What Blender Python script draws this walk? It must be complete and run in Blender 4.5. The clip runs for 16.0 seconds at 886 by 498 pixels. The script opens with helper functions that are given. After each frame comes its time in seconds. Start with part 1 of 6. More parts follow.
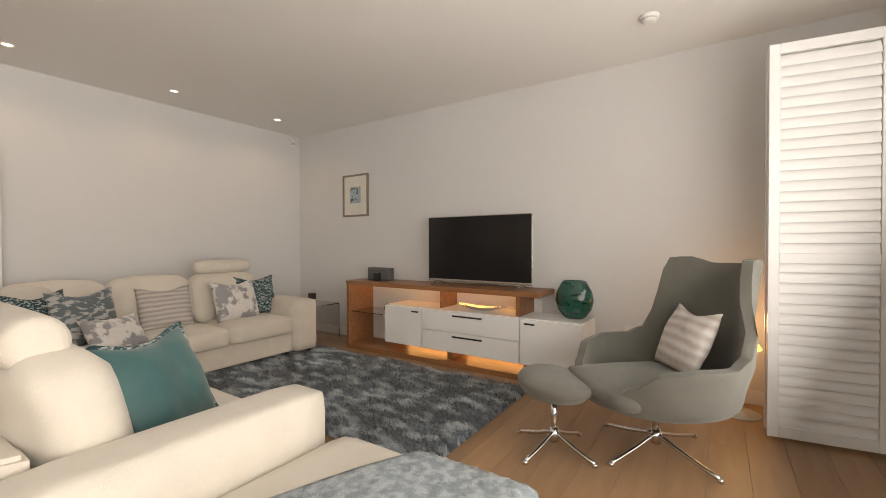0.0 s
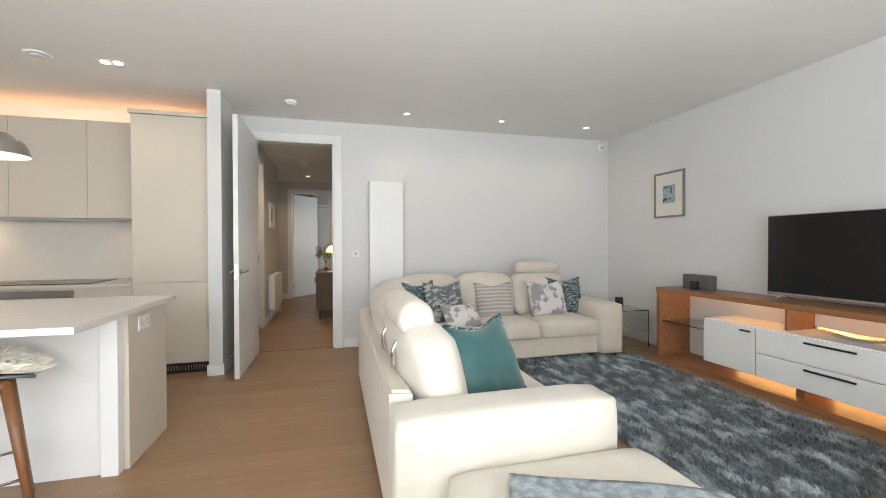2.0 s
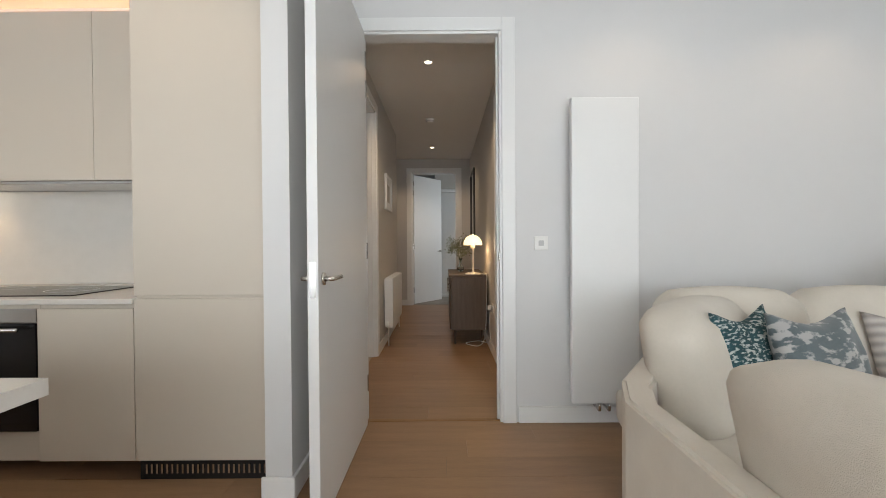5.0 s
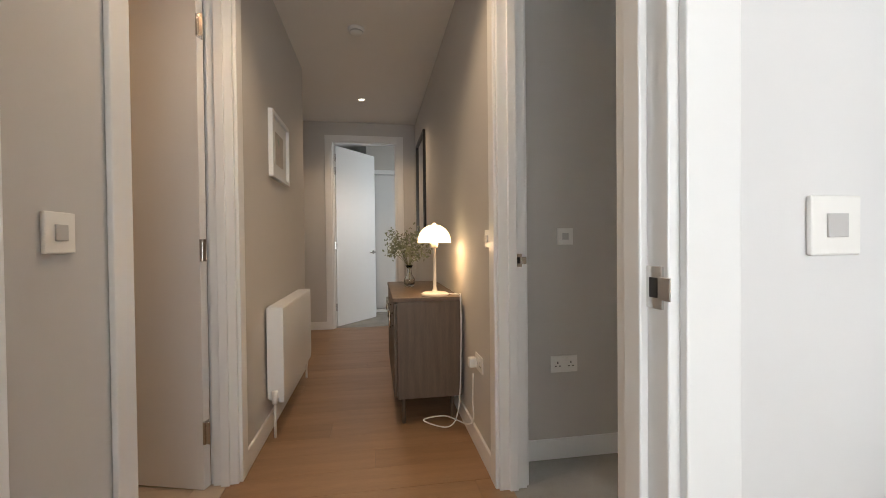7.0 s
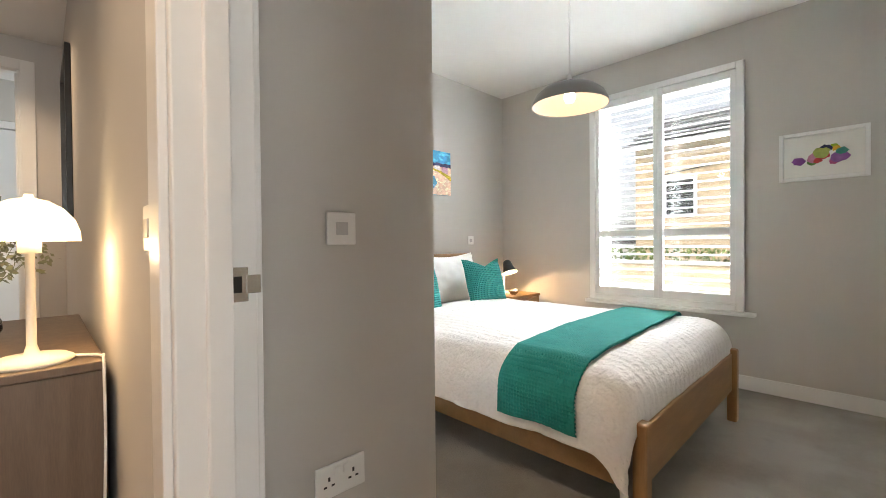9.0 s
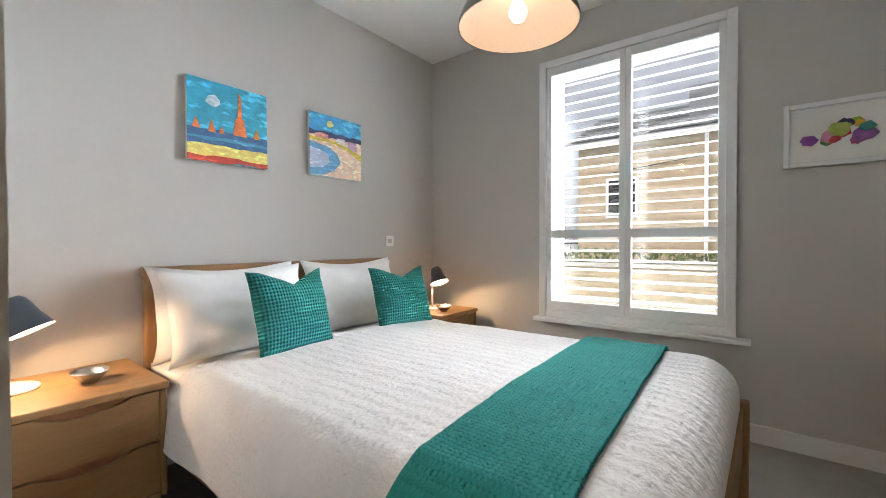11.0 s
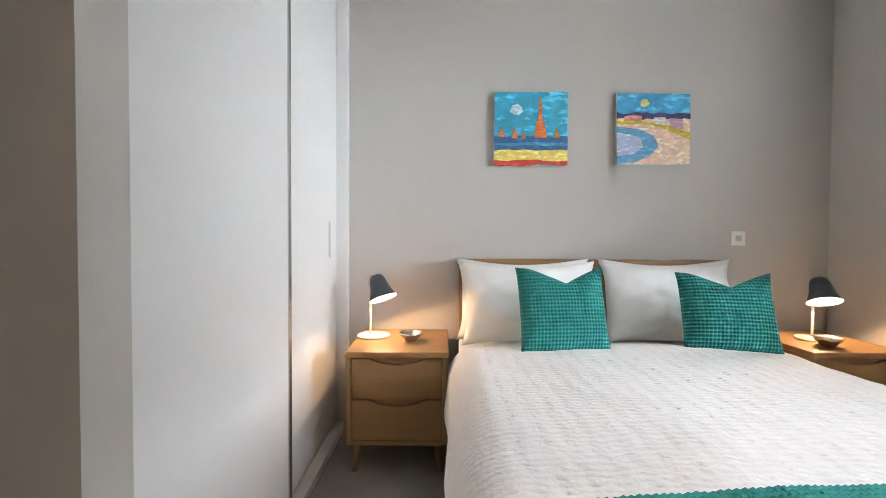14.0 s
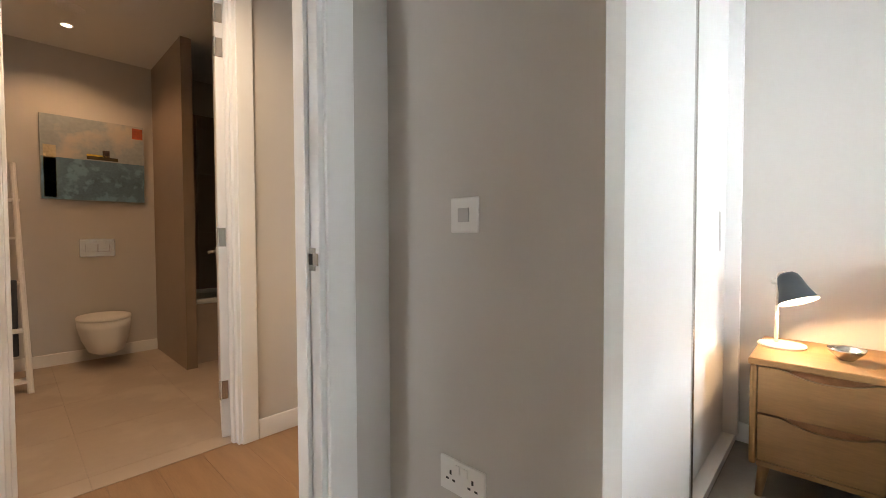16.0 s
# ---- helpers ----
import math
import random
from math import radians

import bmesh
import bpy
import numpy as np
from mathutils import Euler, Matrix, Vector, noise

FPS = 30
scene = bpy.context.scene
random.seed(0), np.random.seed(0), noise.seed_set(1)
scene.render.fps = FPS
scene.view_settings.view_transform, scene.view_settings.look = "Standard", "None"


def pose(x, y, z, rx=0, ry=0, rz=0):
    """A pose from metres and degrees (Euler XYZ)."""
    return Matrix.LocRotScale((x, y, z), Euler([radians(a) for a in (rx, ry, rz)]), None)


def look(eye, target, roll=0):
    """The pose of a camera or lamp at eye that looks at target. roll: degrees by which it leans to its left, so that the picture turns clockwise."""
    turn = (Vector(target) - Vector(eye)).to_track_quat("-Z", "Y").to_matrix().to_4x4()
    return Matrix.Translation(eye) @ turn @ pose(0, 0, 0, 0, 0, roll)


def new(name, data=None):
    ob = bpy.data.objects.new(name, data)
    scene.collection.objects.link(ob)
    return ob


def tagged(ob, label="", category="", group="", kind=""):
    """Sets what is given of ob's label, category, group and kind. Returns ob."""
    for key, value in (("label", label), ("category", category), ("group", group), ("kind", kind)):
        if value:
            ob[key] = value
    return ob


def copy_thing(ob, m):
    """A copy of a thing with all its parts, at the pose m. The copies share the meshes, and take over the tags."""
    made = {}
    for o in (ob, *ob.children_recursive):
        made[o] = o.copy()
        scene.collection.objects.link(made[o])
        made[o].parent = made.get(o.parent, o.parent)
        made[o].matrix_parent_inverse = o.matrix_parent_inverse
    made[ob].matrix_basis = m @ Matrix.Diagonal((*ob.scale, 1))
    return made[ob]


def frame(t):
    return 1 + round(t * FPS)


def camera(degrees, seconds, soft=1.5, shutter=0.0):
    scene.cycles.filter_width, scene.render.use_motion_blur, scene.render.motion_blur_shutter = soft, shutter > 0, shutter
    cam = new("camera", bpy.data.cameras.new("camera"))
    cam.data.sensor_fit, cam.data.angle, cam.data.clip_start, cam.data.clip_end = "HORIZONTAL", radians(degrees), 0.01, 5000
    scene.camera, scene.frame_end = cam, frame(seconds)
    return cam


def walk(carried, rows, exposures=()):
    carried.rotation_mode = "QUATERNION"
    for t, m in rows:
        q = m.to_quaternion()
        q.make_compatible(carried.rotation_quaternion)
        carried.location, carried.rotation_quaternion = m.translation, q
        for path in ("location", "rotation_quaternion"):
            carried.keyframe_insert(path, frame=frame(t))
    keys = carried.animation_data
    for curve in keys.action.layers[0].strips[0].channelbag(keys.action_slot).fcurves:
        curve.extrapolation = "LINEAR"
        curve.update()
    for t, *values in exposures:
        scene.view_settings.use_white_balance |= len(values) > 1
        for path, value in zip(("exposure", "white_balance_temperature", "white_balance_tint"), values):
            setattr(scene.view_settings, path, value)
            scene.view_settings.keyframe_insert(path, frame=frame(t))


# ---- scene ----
cam = camera(94.0, 16.0, 0.7)
PATH = [
    (0, (0.24, -0.294, 1.205), (1.905, 0.814, 1.179), -0.2),
    (0.5, (0.223, -0.364, 1.23), (1.622, 1.065, 1.211), -0.2),
    (1, (0.194, -0.448, 1.244), (1.297, 1.221, 1.228), -0.2),
    (1.5, (0.244, -0.472, 1.26), (1.031, 1.367, 1.244), -0.2),
    (2, (0.229, -0.435, 1.245), (0.741, 1.499, 1.225), -0.2),
    (2.5, (0.179, -0.277, 1.214), (0.46, 1.703, 1.19), -0.3),
    (3, (0.064, 0.04, 1.196), (0.203, 2.035, 1.172), -0.3),
    (3.5, (0.002, 0.461, 1.154), (0.049, 2.461, 1.133), -0.3),
    (4, (-0.074, 0.94, 1.139), (-0.065, 2.94, 1.119), -0.3),
    (4.2, (-0.09, 1.166, 1.141), (-0.097, 3.166, 1.118), -0.4),
    (6.3, (-0.175, 3.605, 1.122), (-0.086, 5.603, 1.102), -0.4),
    (6.5, (-0.181, 3.808, 1.121), (-0.042, 5.803, 1.1), -0.3),
    (7, (-0.161, 4.233, 1.12), (0.16, 6.207, 1.093), -0.6),
    (7.5, (-0.104, 4.597, 1.102), (0.479, 6.509, 1.074), -0.5),
    (8, (-0.032, 4.86, 1.101), (0.851, 6.654, 1.07), -0.5),
    (8.5, (0.07, 5.073, 1.103), (1.239, 6.696, 1.076), -0.5),
    (9, (0.232, 5.264, 1.107), (1.627, 6.697, 1.082), -0.5),
    (9.5, (0.434, 5.437, 1.104), (1.986, 6.698, 1.079), -0.3),
    (9.7, (0.508, 5.492, 1.114), (2.1, 6.702, 1.087), -0.3),
    (11.8, (1.387, 5.878, 1.124), (2.891, 7.196, 1.088), 0.4),
    (12, (1.431, 5.896, 1.107), (2.863, 7.292, 1.082), 0.2),
    (12.5, (1.517, 5.88, 1.092), (2.695, 7.495, 1.059), 0.5),
    (13, (1.52, 5.839, 1.071), (2.373, 7.647, 1.058), 0.3),
    (13.5, (1.582, 5.74, 1.11), (2.024, 7.69, 1.071), 0.4),
    (14, (1.665, 5.657, 1.124), (1.665, 7.657, 1.078), 0.3),
    (14.5, (1.745, 5.627, 1.111), (1.33, 7.582, 1.054), 0.3),
    (15, (1.745, 5.571, 1.101), (0.978, 7.417, 1.035), 0.2),
    (15.5, (1.643, 5.516, 1.09), (0.543, 7.185, 1.032), -0.3),
    (16, (1.46, 5.473, 1.097), (0.082, 6.923, 1.039), -0.2),
]
walk(cam, [(t, look(eye, target, roll)) for t, eye, target, roll in PATH], exposures=[(0, -0.3, 8000, 17), (0.8, 0.0, 7600, 15), (1.5, 0.13, 6700, 10), (3, 0.06, 6600, 10), (4.2, 0.06, 6500, 10), (6.3, 0.3, 6500, 10), (7, 0.6, 6600, 11), (7.5, 0.9, 6600, 11), (8, 1.15, 6700, 11), (9, 1.25, 6800, 11), (9.5, 1.2, 6900, 11), (11.8, 0.35, 6400, 14), (12.5, 0.28, 6400, 14), (13.5, 0.45, 6500, 14), (14.5, 0.8, 6650, 14), (16, 1.25, 6750, 12)])

# ---- world, sun, large lights ----
world = bpy.data.worlds.new("sky")
scene.world = world
world.use_nodes = True
wn = world.node_tree
sky = wn.nodes.new("ShaderNodeTexSky")
sky.sky_type = "NISHITA"
sky.sun_disc = False
sky.sun_elevation = radians(38)
sky.sun_rotation = radians(312)
sky.dust_density = 3.0
haze = wn.nodes.new("ShaderNodeHueSaturation")
haze.inputs["Saturation"].default_value = 0.3
wn.links.new(sky.outputs[0], haze.inputs["Color"])
wn.links.new(haze.outputs[0], wn.nodes["Background"].inputs[0])
wn.nodes["Background"].inputs[1].default_value = 0.09


def sun_lamp():
    d = bpy.data.lights.new("sun", "SUN")
    d.energy, d.angle, d.color = 1.3, radians(10), (1.0, 0.96, 0.9)
    ob = new("sun", d)
    ob.matrix_world = look((0, 0, 20), (-3.0 * math.sin(radians(312)), -3.0 * math.cos(radians(312)), 20 - 2.4))
    return ob


def area_lamp(name, eye, target, w, h, watts, colour):
    d = bpy.data.lights.new(name, "AREA")
    d.shape, d.size, d.size_y, d.energy, d.color = "RECTANGLE", w, h, watts, colour
    ob = new(name, d)
    ob.matrix_world = look(eye, target)
    return ob


def spot_lamp(name, eye, watts, colour, cone=140, radius=0.03):
    d = bpy.data.lights.new(name, "SPOT")
    d.energy, d.color, d.spot_size, d.spot_blend, d.shadow_soft_size = watts, colour, radians(cone), 0.6, radius
    ob = new(name, d)
    ob.matrix_world = look(eye, (eye[0], eye[1] + 0.001, 0))
    return ob


def point_lamp(name, eye, watts, colour, radius=0.03):
    d = bpy.data.lights.new(name, "POINT")
    d.energy, d.color, d.shadow_soft_size = watts, colour, radius
    ob = new(name, d)
    ob.location = eye
    return ob


WARM = (1.0, 0.66, 0.36)
SOFT = (1.0, 0.80, 0.58)
DAY = (0.84, 0.93, 1.0)
sun_lamp()
area_lamp("window_light_living", (0.0, -1.22, 1.35), (0.0, 4, 3.6), 5.8, 2.2, 195, (0.90, 0.96, 1.0))
# Unseen lamp outside above the window head, added in place of sky light.
area_lamp("window_light_bedroom", (4.75, 6.5, 3.1), (2.2, 6.5, 0.6), 1.5, 0.9, 800, DAY)
# Unseen lamp outdoors, added to brighten the wardrobe and bed wall.
area_lamp("added_side_fill_bedroom", (9.0, 4.2, 2.2), (1.5, 7.2, 1.1), 2.6, 2.2, 520, DAY)
# Unseen fill lamp, added to light the door leaf and wardrobe; no window modelled.
area_lamp("added_fill_far_room", (2.15, 10.5, 1.5), (-0.5, 10.9, 1.2), 0.9, 1.4, 24, DAY)

# ---- materials ----


def mat(name, colour, rough=0.6, metal=0.0, vary=0.06, scale=6.0, bump=0.0, bump_scale=60.0, stretch=(1, 1, 1), each=0.0,
        glow=0.0, glow_colour=None, coat=0.0, sheen=0.0, fine=0.0, tuft=0.0):
    """A painted, woven or grained surface: two scales of colour change, fine relief, and a change from piece to piece."""
    m = bpy.data.materials.new(name)
    m.use_nodes = True
    n, l = m.node_tree.nodes, m.node_tree.links
    b = n["Principled BSDF"]
    b.inputs["Roughness"].default_value, b.inputs["Metallic"].default_value = rough, metal
    b.inputs["Coat Weight"].default_value = coat
    b.inputs["Sheen Weight"].default_value = sheen
    tc, mp = n.new("ShaderNodeTexCoord"), n.new("ShaderNodeMapping")
    mp.inputs["Scale"].default_value = stretch
    l.new(tc.outputs["Object"], mp.inputs["Vector"])
    big = n.new("ShaderNodeTexNoise")
    big.inputs["Scale"].default_value, big.inputs["Detail"].default_value = scale, 6
    l.new(mp.outputs[0], big.inputs["Vector"])
    small = n.new("ShaderNodeTexNoise")
    small.inputs["Scale"].default_value, small.inputs["Detail"].default_value = scale * 9, 4
    l.new(mp.outputs[0], small.inputs["Vector"])
    mix = n.new("ShaderNodeMath")
    mix.operation = "MULTIPLY_ADD"
    mix.inputs[1].default_value = 0.5 + fine
    l.new(small.outputs["Fac"], mix.inputs[0])
    l.new(big.outputs["Fac"], mix.inputs[2])
    ramp = n.new("ShaderNodeMapRange")
    ramp.inputs["From Min"].default_value, ramp.inputs["From Max"].default_value = 0.45, 1.05
    ramp.inputs["To Min"].default_value, ramp.inputs["To Max"].default_value = 1 - vary, 1 + vary
    l.new(mix.outputs[0], ramp.inputs["Value"])
    hsv = n.new("ShaderNodeHueSaturation")
    hsv.inputs["Color"].default_value = (*colour, 1)
    if tuft:
        geo = n.new("ShaderNodeNewGeometry")
        r3 = n.new("ShaderNodeMapRange")
        r3.inputs["To Min"].default_value, r3.inputs["To Max"].default_value = 1 - tuft, 1 + tuft
        l.new(geo.outputs["Random Per Island"], r3.inputs["Value"])
        mu = n.new("ShaderNodeMath")
        mu.operation = "MULTIPLY"
        l.new(ramp.outputs[0], mu.inputs[0])
        l.new(r3.outputs[0], mu.inputs[1])
        l.new(mu.outputs[0], hsv.inputs["Value"])
    elif each:
        info = n.new("ShaderNodeObjectInfo")
        r2 = n.new("ShaderNodeMapRange")
        r2.inputs["To Min"].default_value, r2.inputs["To Max"].default_value = 1 - each, 1 + each
        l.new(info.outputs["Random"], r2.inputs["Value"])
        mul = n.new("ShaderNodeMath")
        mul.operation = "MULTIPLY"
        l.new(ramp.outputs[0], mul.inputs[0])
        l.new(r2.outputs[0], mul.inputs[1])
        l.new(mul.outputs[0], hsv.inputs["Value"])
    else:
        l.new(ramp.outputs[0], hsv.inputs["Value"])
    l.new(hsv.outputs[0], b.inputs["Base Color"])
    if bump:
        bn = n.new("ShaderNodeTexNoise")
        bn.inputs["Scale"].default_value, bn.inputs["Detail"].default_value = bump_scale, 5
        l.new(mp.outputs[0], bn.inputs["Vector"])
        bp = n.new("ShaderNodeBump")
        bp.inputs["Strength"].default_value, bp.inputs["Distance"].default_value = bump, 0.01
        l.new(bn.outputs["Fac"], bp.inputs["Height"])
        l.new(bp.outputs[0], b.inputs["Normal"])
    if glow:
        b.inputs["Emission Color"].default_value = (*(glow_colour or colour), 1)
        b.inputs["Emission Strength"].default_value = glow
    return m


def waves(m, scale, axis, strength=0.4, colour=None, kind="BANDS", amount=0.5, distort=1.0, detail=1.0):
    """Adds a woven or striped relief to a material, and with a colour also stripes."""
    n, l = m.node_tree.nodes, m.node_tree.links
    b = n["Principled BSDF"]
    tc, w = n.new("ShaderNodeTexCoord"), n.new("ShaderNodeTexWave")
    w.wave_type = kind
    w.bands_direction = axis
    w.inputs["Scale"].default_value, w.inputs["Distortion"].default_value, w.inputs["Detail"].default_value = scale, distort, detail
    l.new(tc.outputs["Object"], w.inputs["Vector"])
    if strength:
        bp = n.new("ShaderNodeBump")
        bp.inputs["Strength"].default_value, bp.inputs["Distance"].default_value = strength, 0.01
        l.new(w.outputs["Fac"], bp.inputs["Height"])
        if b.inputs["Normal"].links:
            l.new(b.inputs["Normal"].links[0].from_socket, bp.inputs["Normal"])
        l.new(bp.outputs[0], b.inputs["Normal"])
    if colour:
        mx = n.new("ShaderNodeMix")
        mx.data_type = "RGBA"
        src = b.inputs["Base Color"].links[0].from_socket
        l.new(src, mx.inputs["A"])
        mx.inputs["B"].default_value = (*colour, 1)
        mu = n.new("ShaderNodeMath")
        mu.operation = "MULTIPLY"
        mu.inputs[1].default_value = amount
        l.new(w.outputs["Fac"], mu.inputs[0])
        l.new(mu.outputs[0], mx.inputs["Factor"])
        l.new(mx.outputs["Result"], b.inputs["Base Color"])
    return m


def blotches(m, scale, colour, lo=0.45, hi=0.6, stretch=(1, 1, 1)):
    """Adds cloudy patches of another colour to a material."""
    n, l = m.node_tree.nodes, m.node_tree.links
    b = n["Principled BSDF"]
    tc, mp, t = n.new("ShaderNodeTexCoord"), n.new("ShaderNodeMapping"), n.new("ShaderNodeTexNoise")
    mp.inputs["Scale"].default_value = stretch
    t.inputs["Scale"].default_value, t.inputs["Detail"].default_value = scale, 5
    l.new(tc.outputs["Object"], mp.inputs["Vector"])
    l.new(mp.outputs[0], t.inputs["Vector"])
    r = n.new("ShaderNodeMapRange")
    r.inputs["From Min"].default_value, r.inputs["From Max"].default_value = lo, hi
    l.new(t.outputs["Fac"], r.inputs["Value"])
    mx = n.new("ShaderNodeMix")
    mx.data_type = "RGBA"
    l.new(b.inputs["Base Color"].links[0].from_socket, mx.inputs["A"])
    mx.inputs["B"].default_value = (*colour, 1)
    l.new(r.outputs[0], mx.inputs["Factor"])
    l.new(mx.outputs["Result"], b.inputs["Base Color"])
    return m


def clear(name, tint=(0.95, 0.98, 0.97), rough=0.0):
    m = bpy.data.materials.new(name)
    m.use_nodes = True
    b = m.node_tree.nodes["Principled BSDF"]
    b.inputs["Base Color"].default_value = (*tint, 1)
    b.inputs["Transmission Weight"].default_value, b.inputs["Roughness"].default_value, b.inputs["IOR"].default_value = 1.0, rough, 1.45
    return m


PAINT = mat("wall_paint_pale_grey", (0.68, 0.675, 0.67), 0.85, vary=0.015, scale=1.2, bump=0.03, bump_scale=220)
PAINT_HALL = mat("wall_paint_hall", (0.56, 0.545, 0.525), 0.85, vary=0.015, scale=1.2, bump=0.03, bump_scale=220)
PAINT_BED = mat("wall_paint_taupe", (0.54, 0.515, 0.48), 0.85, vary=0.015, scale=1.2, bump=0.03, bump_scale=220)
CEIL = mat("ceiling_paint", (0.80, 0.79, 0.77), 0.9, vary=0.012, scale=0.9, bump=0.02, bump_scale=200)
WHITE = mat("white_satin_paint", (0.78, 0.78, 0.77), 0.35, vary=0.012, scale=3, bump=0.02, bump_scale=90)
LEAFW = mat("white_door_paint", (0.74, 0.74, 0.73), 0.4, vary=0.015, scale=2, bump=0.03, bump_scale=120)
KITCH = mat("matt_cashmere_lacquer", (0.59, 0.53, 0.45), 0.5, vary=0.012, scale=1.5)
STONE = mat("pale_quartz", (0.66, 0.63, 0.585), 0.25, vary=0.03, scale=14, fine=0.3)
OAKF = mat("oak_floor", (0.305, 0.182, 0.099), 0.42, vary=0.16, scale=2.2, stretch=(1, 9, 1), bump=0.05, bump_scale=30, each=0.10)
CARPET = blotches(mat("grey_carpet", (0.27, 0.255, 0.23), 0.95, vary=0.10, scale=7, bump=0.6, bump_scale=350), 2.2, (0.33, 0.315, 0.29), 0.45, 0.62)
CHROME = mat("brushed_steel", (0.62, 0.61, 0.59), 0.25, 1.0, vary=0.04, scale=20)
SHINY = mat("polished_chrome", (0.75, 0.75, 0.75), 0.08, 1.0, vary=0.02, scale=8)
BLACK = mat("black_plastic", (0.015, 0.015, 0.016), 0.35, vary=0.05, scale=10)
SCREEN = mat("dark_screen", (0.004, 0.004, 0.005), 0.22, vary=0.05, scale=3)
BEIGE = mat("cream_wool_upholstery", (0.65, 0.60, 0.52), 0.9, vary=0.05, scale=9, bump=0.35, bump_scale=420, sheen=0.2)
WALNUT = mat("walnut", (0.27, 0.12, 0.052), 0.4, vary=0.25, scale=3, stretch=(7, 1, 7), bump=0.04, bump_scale=40)
OAK = mat("oak_furniture", (0.28, 0.15, 0.058), 0.45, vary=0.2, scale=2.5, stretch=(1, 7, 7), bump=0.05, bump_scale=40)
OAKV = mat("oak_furniture_upright", (0.28, 0.15, 0.058), 0.45, vary=0.2, scale=2.5, stretch=(7, 7, 1), bump=0.05, bump_scale=40)
GREYOAK = mat("grey_brown_oak_veneer", (0.11, 0.074, 0.048), 0.5, vary=0.28, scale=4, stretch=(9, 9, 0.8), bump=0.05, bump_scale=50)
GLASS = clear("clear_glass")
PANE = clear("window_glass", (1, 1, 1))
LAMPW = mat("lit_bulb", (1, 0.9, 0.75), 0.5, glow=6, glow_colour=(1, 0.84, 0.62))
LED = mat("led_strip_warm", (1, 0.8, 0.5), 0.5, glow=14, glow_colour=(1, 0.55, 0.20))
LEDC = mat("led_strip_cove", (1, 0.8, 0.5), 0.5, glow=11, glow_colour=(1, 0.50, 0.24))
BEDLIN = mat("white_cotton", (0.86, 0.845, 0.83), 0.9, vary=0.02, scale=6, bump=0.25, bump_scale=35)
PLASTIC = mat("white_plastic", (0.78, 0.77, 0.74), 0.35, vary=0.01, scale=10)
GREYPL = mat("grey_rocker", (0.50, 0.49, 0.48), 0.4, vary=0.02, scale=10)

# ---- building helpers ----


def box(bm, x0, x1, y0, y1, z0, z1):
    vs = [bm.verts.new((x, y, z)) for z in (z0, z1) for x, y in ((x0, y0), (x1, y0), (x1, y1), (x0, y1))]
    a, b, c, d, e, f, g, h = vs
    for q in ((d, c, b, a), (e, f, g, h), (a, b, f, e), (b, c, g, f), (c, d, h, g), (d, a, e, h)):
        bm.faces.new(q)
    return vs


def rbox(bm, x0, x1, y0, y1, z0, z1, r=0.01, seg=2):
    """A box with rounded edges."""
    t = bmesh.new()
    box(t, x0, x1, y0, y1, z0, z1)
    bmesh.ops.bevel(t, geom=t.edges[:], offset=r, segments=seg, profile=0.5, affect="EDGES")
    join(bm, t)


def join(bm, t):
    m = bpy.data.meshes.new("tmp")
    t.to_mesh(m)
    t.free()
    bm.from_mesh(m)
    bpy.data.meshes.remove(m)


def tube(bm, a, b, r0, r1=None, seg=16, caps=True):
    """A round bar from a to b."""
    a, b = Vector(a), Vector(b)
    t = bmesh.new()
    bmesh.ops.create_cone(t, cap_ends=caps, segments=seg, radius1=r0, radius2=r0 if r1 is None else r1, depth=(b - a).length)
    q = (b - a).to_track_quat("Z", "Y").to_matrix().to_4x4()
    bmesh.ops.transform(t, matrix=Matrix.Translation((a + b) / 2) @ q, verts=t.verts[:])
    join(bm, t)


def lathe(bm, profile, seg=32, at=(0, 0, 0)):
    """A turned shape from (radius, height) pairs."""
    rings = []
    for r, z in profile:
        if r < 1e-5:
            rings.append([bm.verts.new((at[0], at[1], at[2] + z))])
        else:
            rings.append([bm.verts.new((at[0] + r * math.cos(i * math.tau / seg), at[1] + r * math.sin(i * math.tau / seg), at[2] + z)) for i in range(seg)])
    for p, q in zip(rings, rings[1:]):
        for i in range(seg):
            j = (i + 1) % seg
            if len(p) == 1 and len(q) == 1:
                continue
            if len(p) == 1:
                bm.faces.new((p[0], q[j], q[i]))
            elif len(q) == 1:
                bm.faces.new((p[i], p[j], q[0]))
            else:
                bm.faces.new((p[i], p[j], q[j], q[i]))


def bent(bm, points, r, seg=8):
    """A bent wire or pipe through points."""
    pts = [Vector(p) for p in points]
    rings = []
    for i, p in enumerate(pts):
        d = (pts[min(i + 1, len(pts) - 1)] - pts[max(i - 1, 0)]).normalized()
        u = d.orthogonal().normalized() if i == 0 else (rings_u - d * rings_u.dot(d)).normalized()
        rings_u = u
        v = d.cross(u)
        rings.append([bm.verts.new(p + r * (math.cos(k * math.tau / seg) * u + math.sin(k * math.tau / seg) * v)) for k in range(seg)])
    for p, q in zip(rings, rings[1:]):
        for k in range(seg):
            bm.faces.new((p[k], p[(k + 1) % seg], q[(k + 1) % seg], q[k]))
    bm.faces.new(rings[0][::-1])
    bm.faces.new(rings[-1])


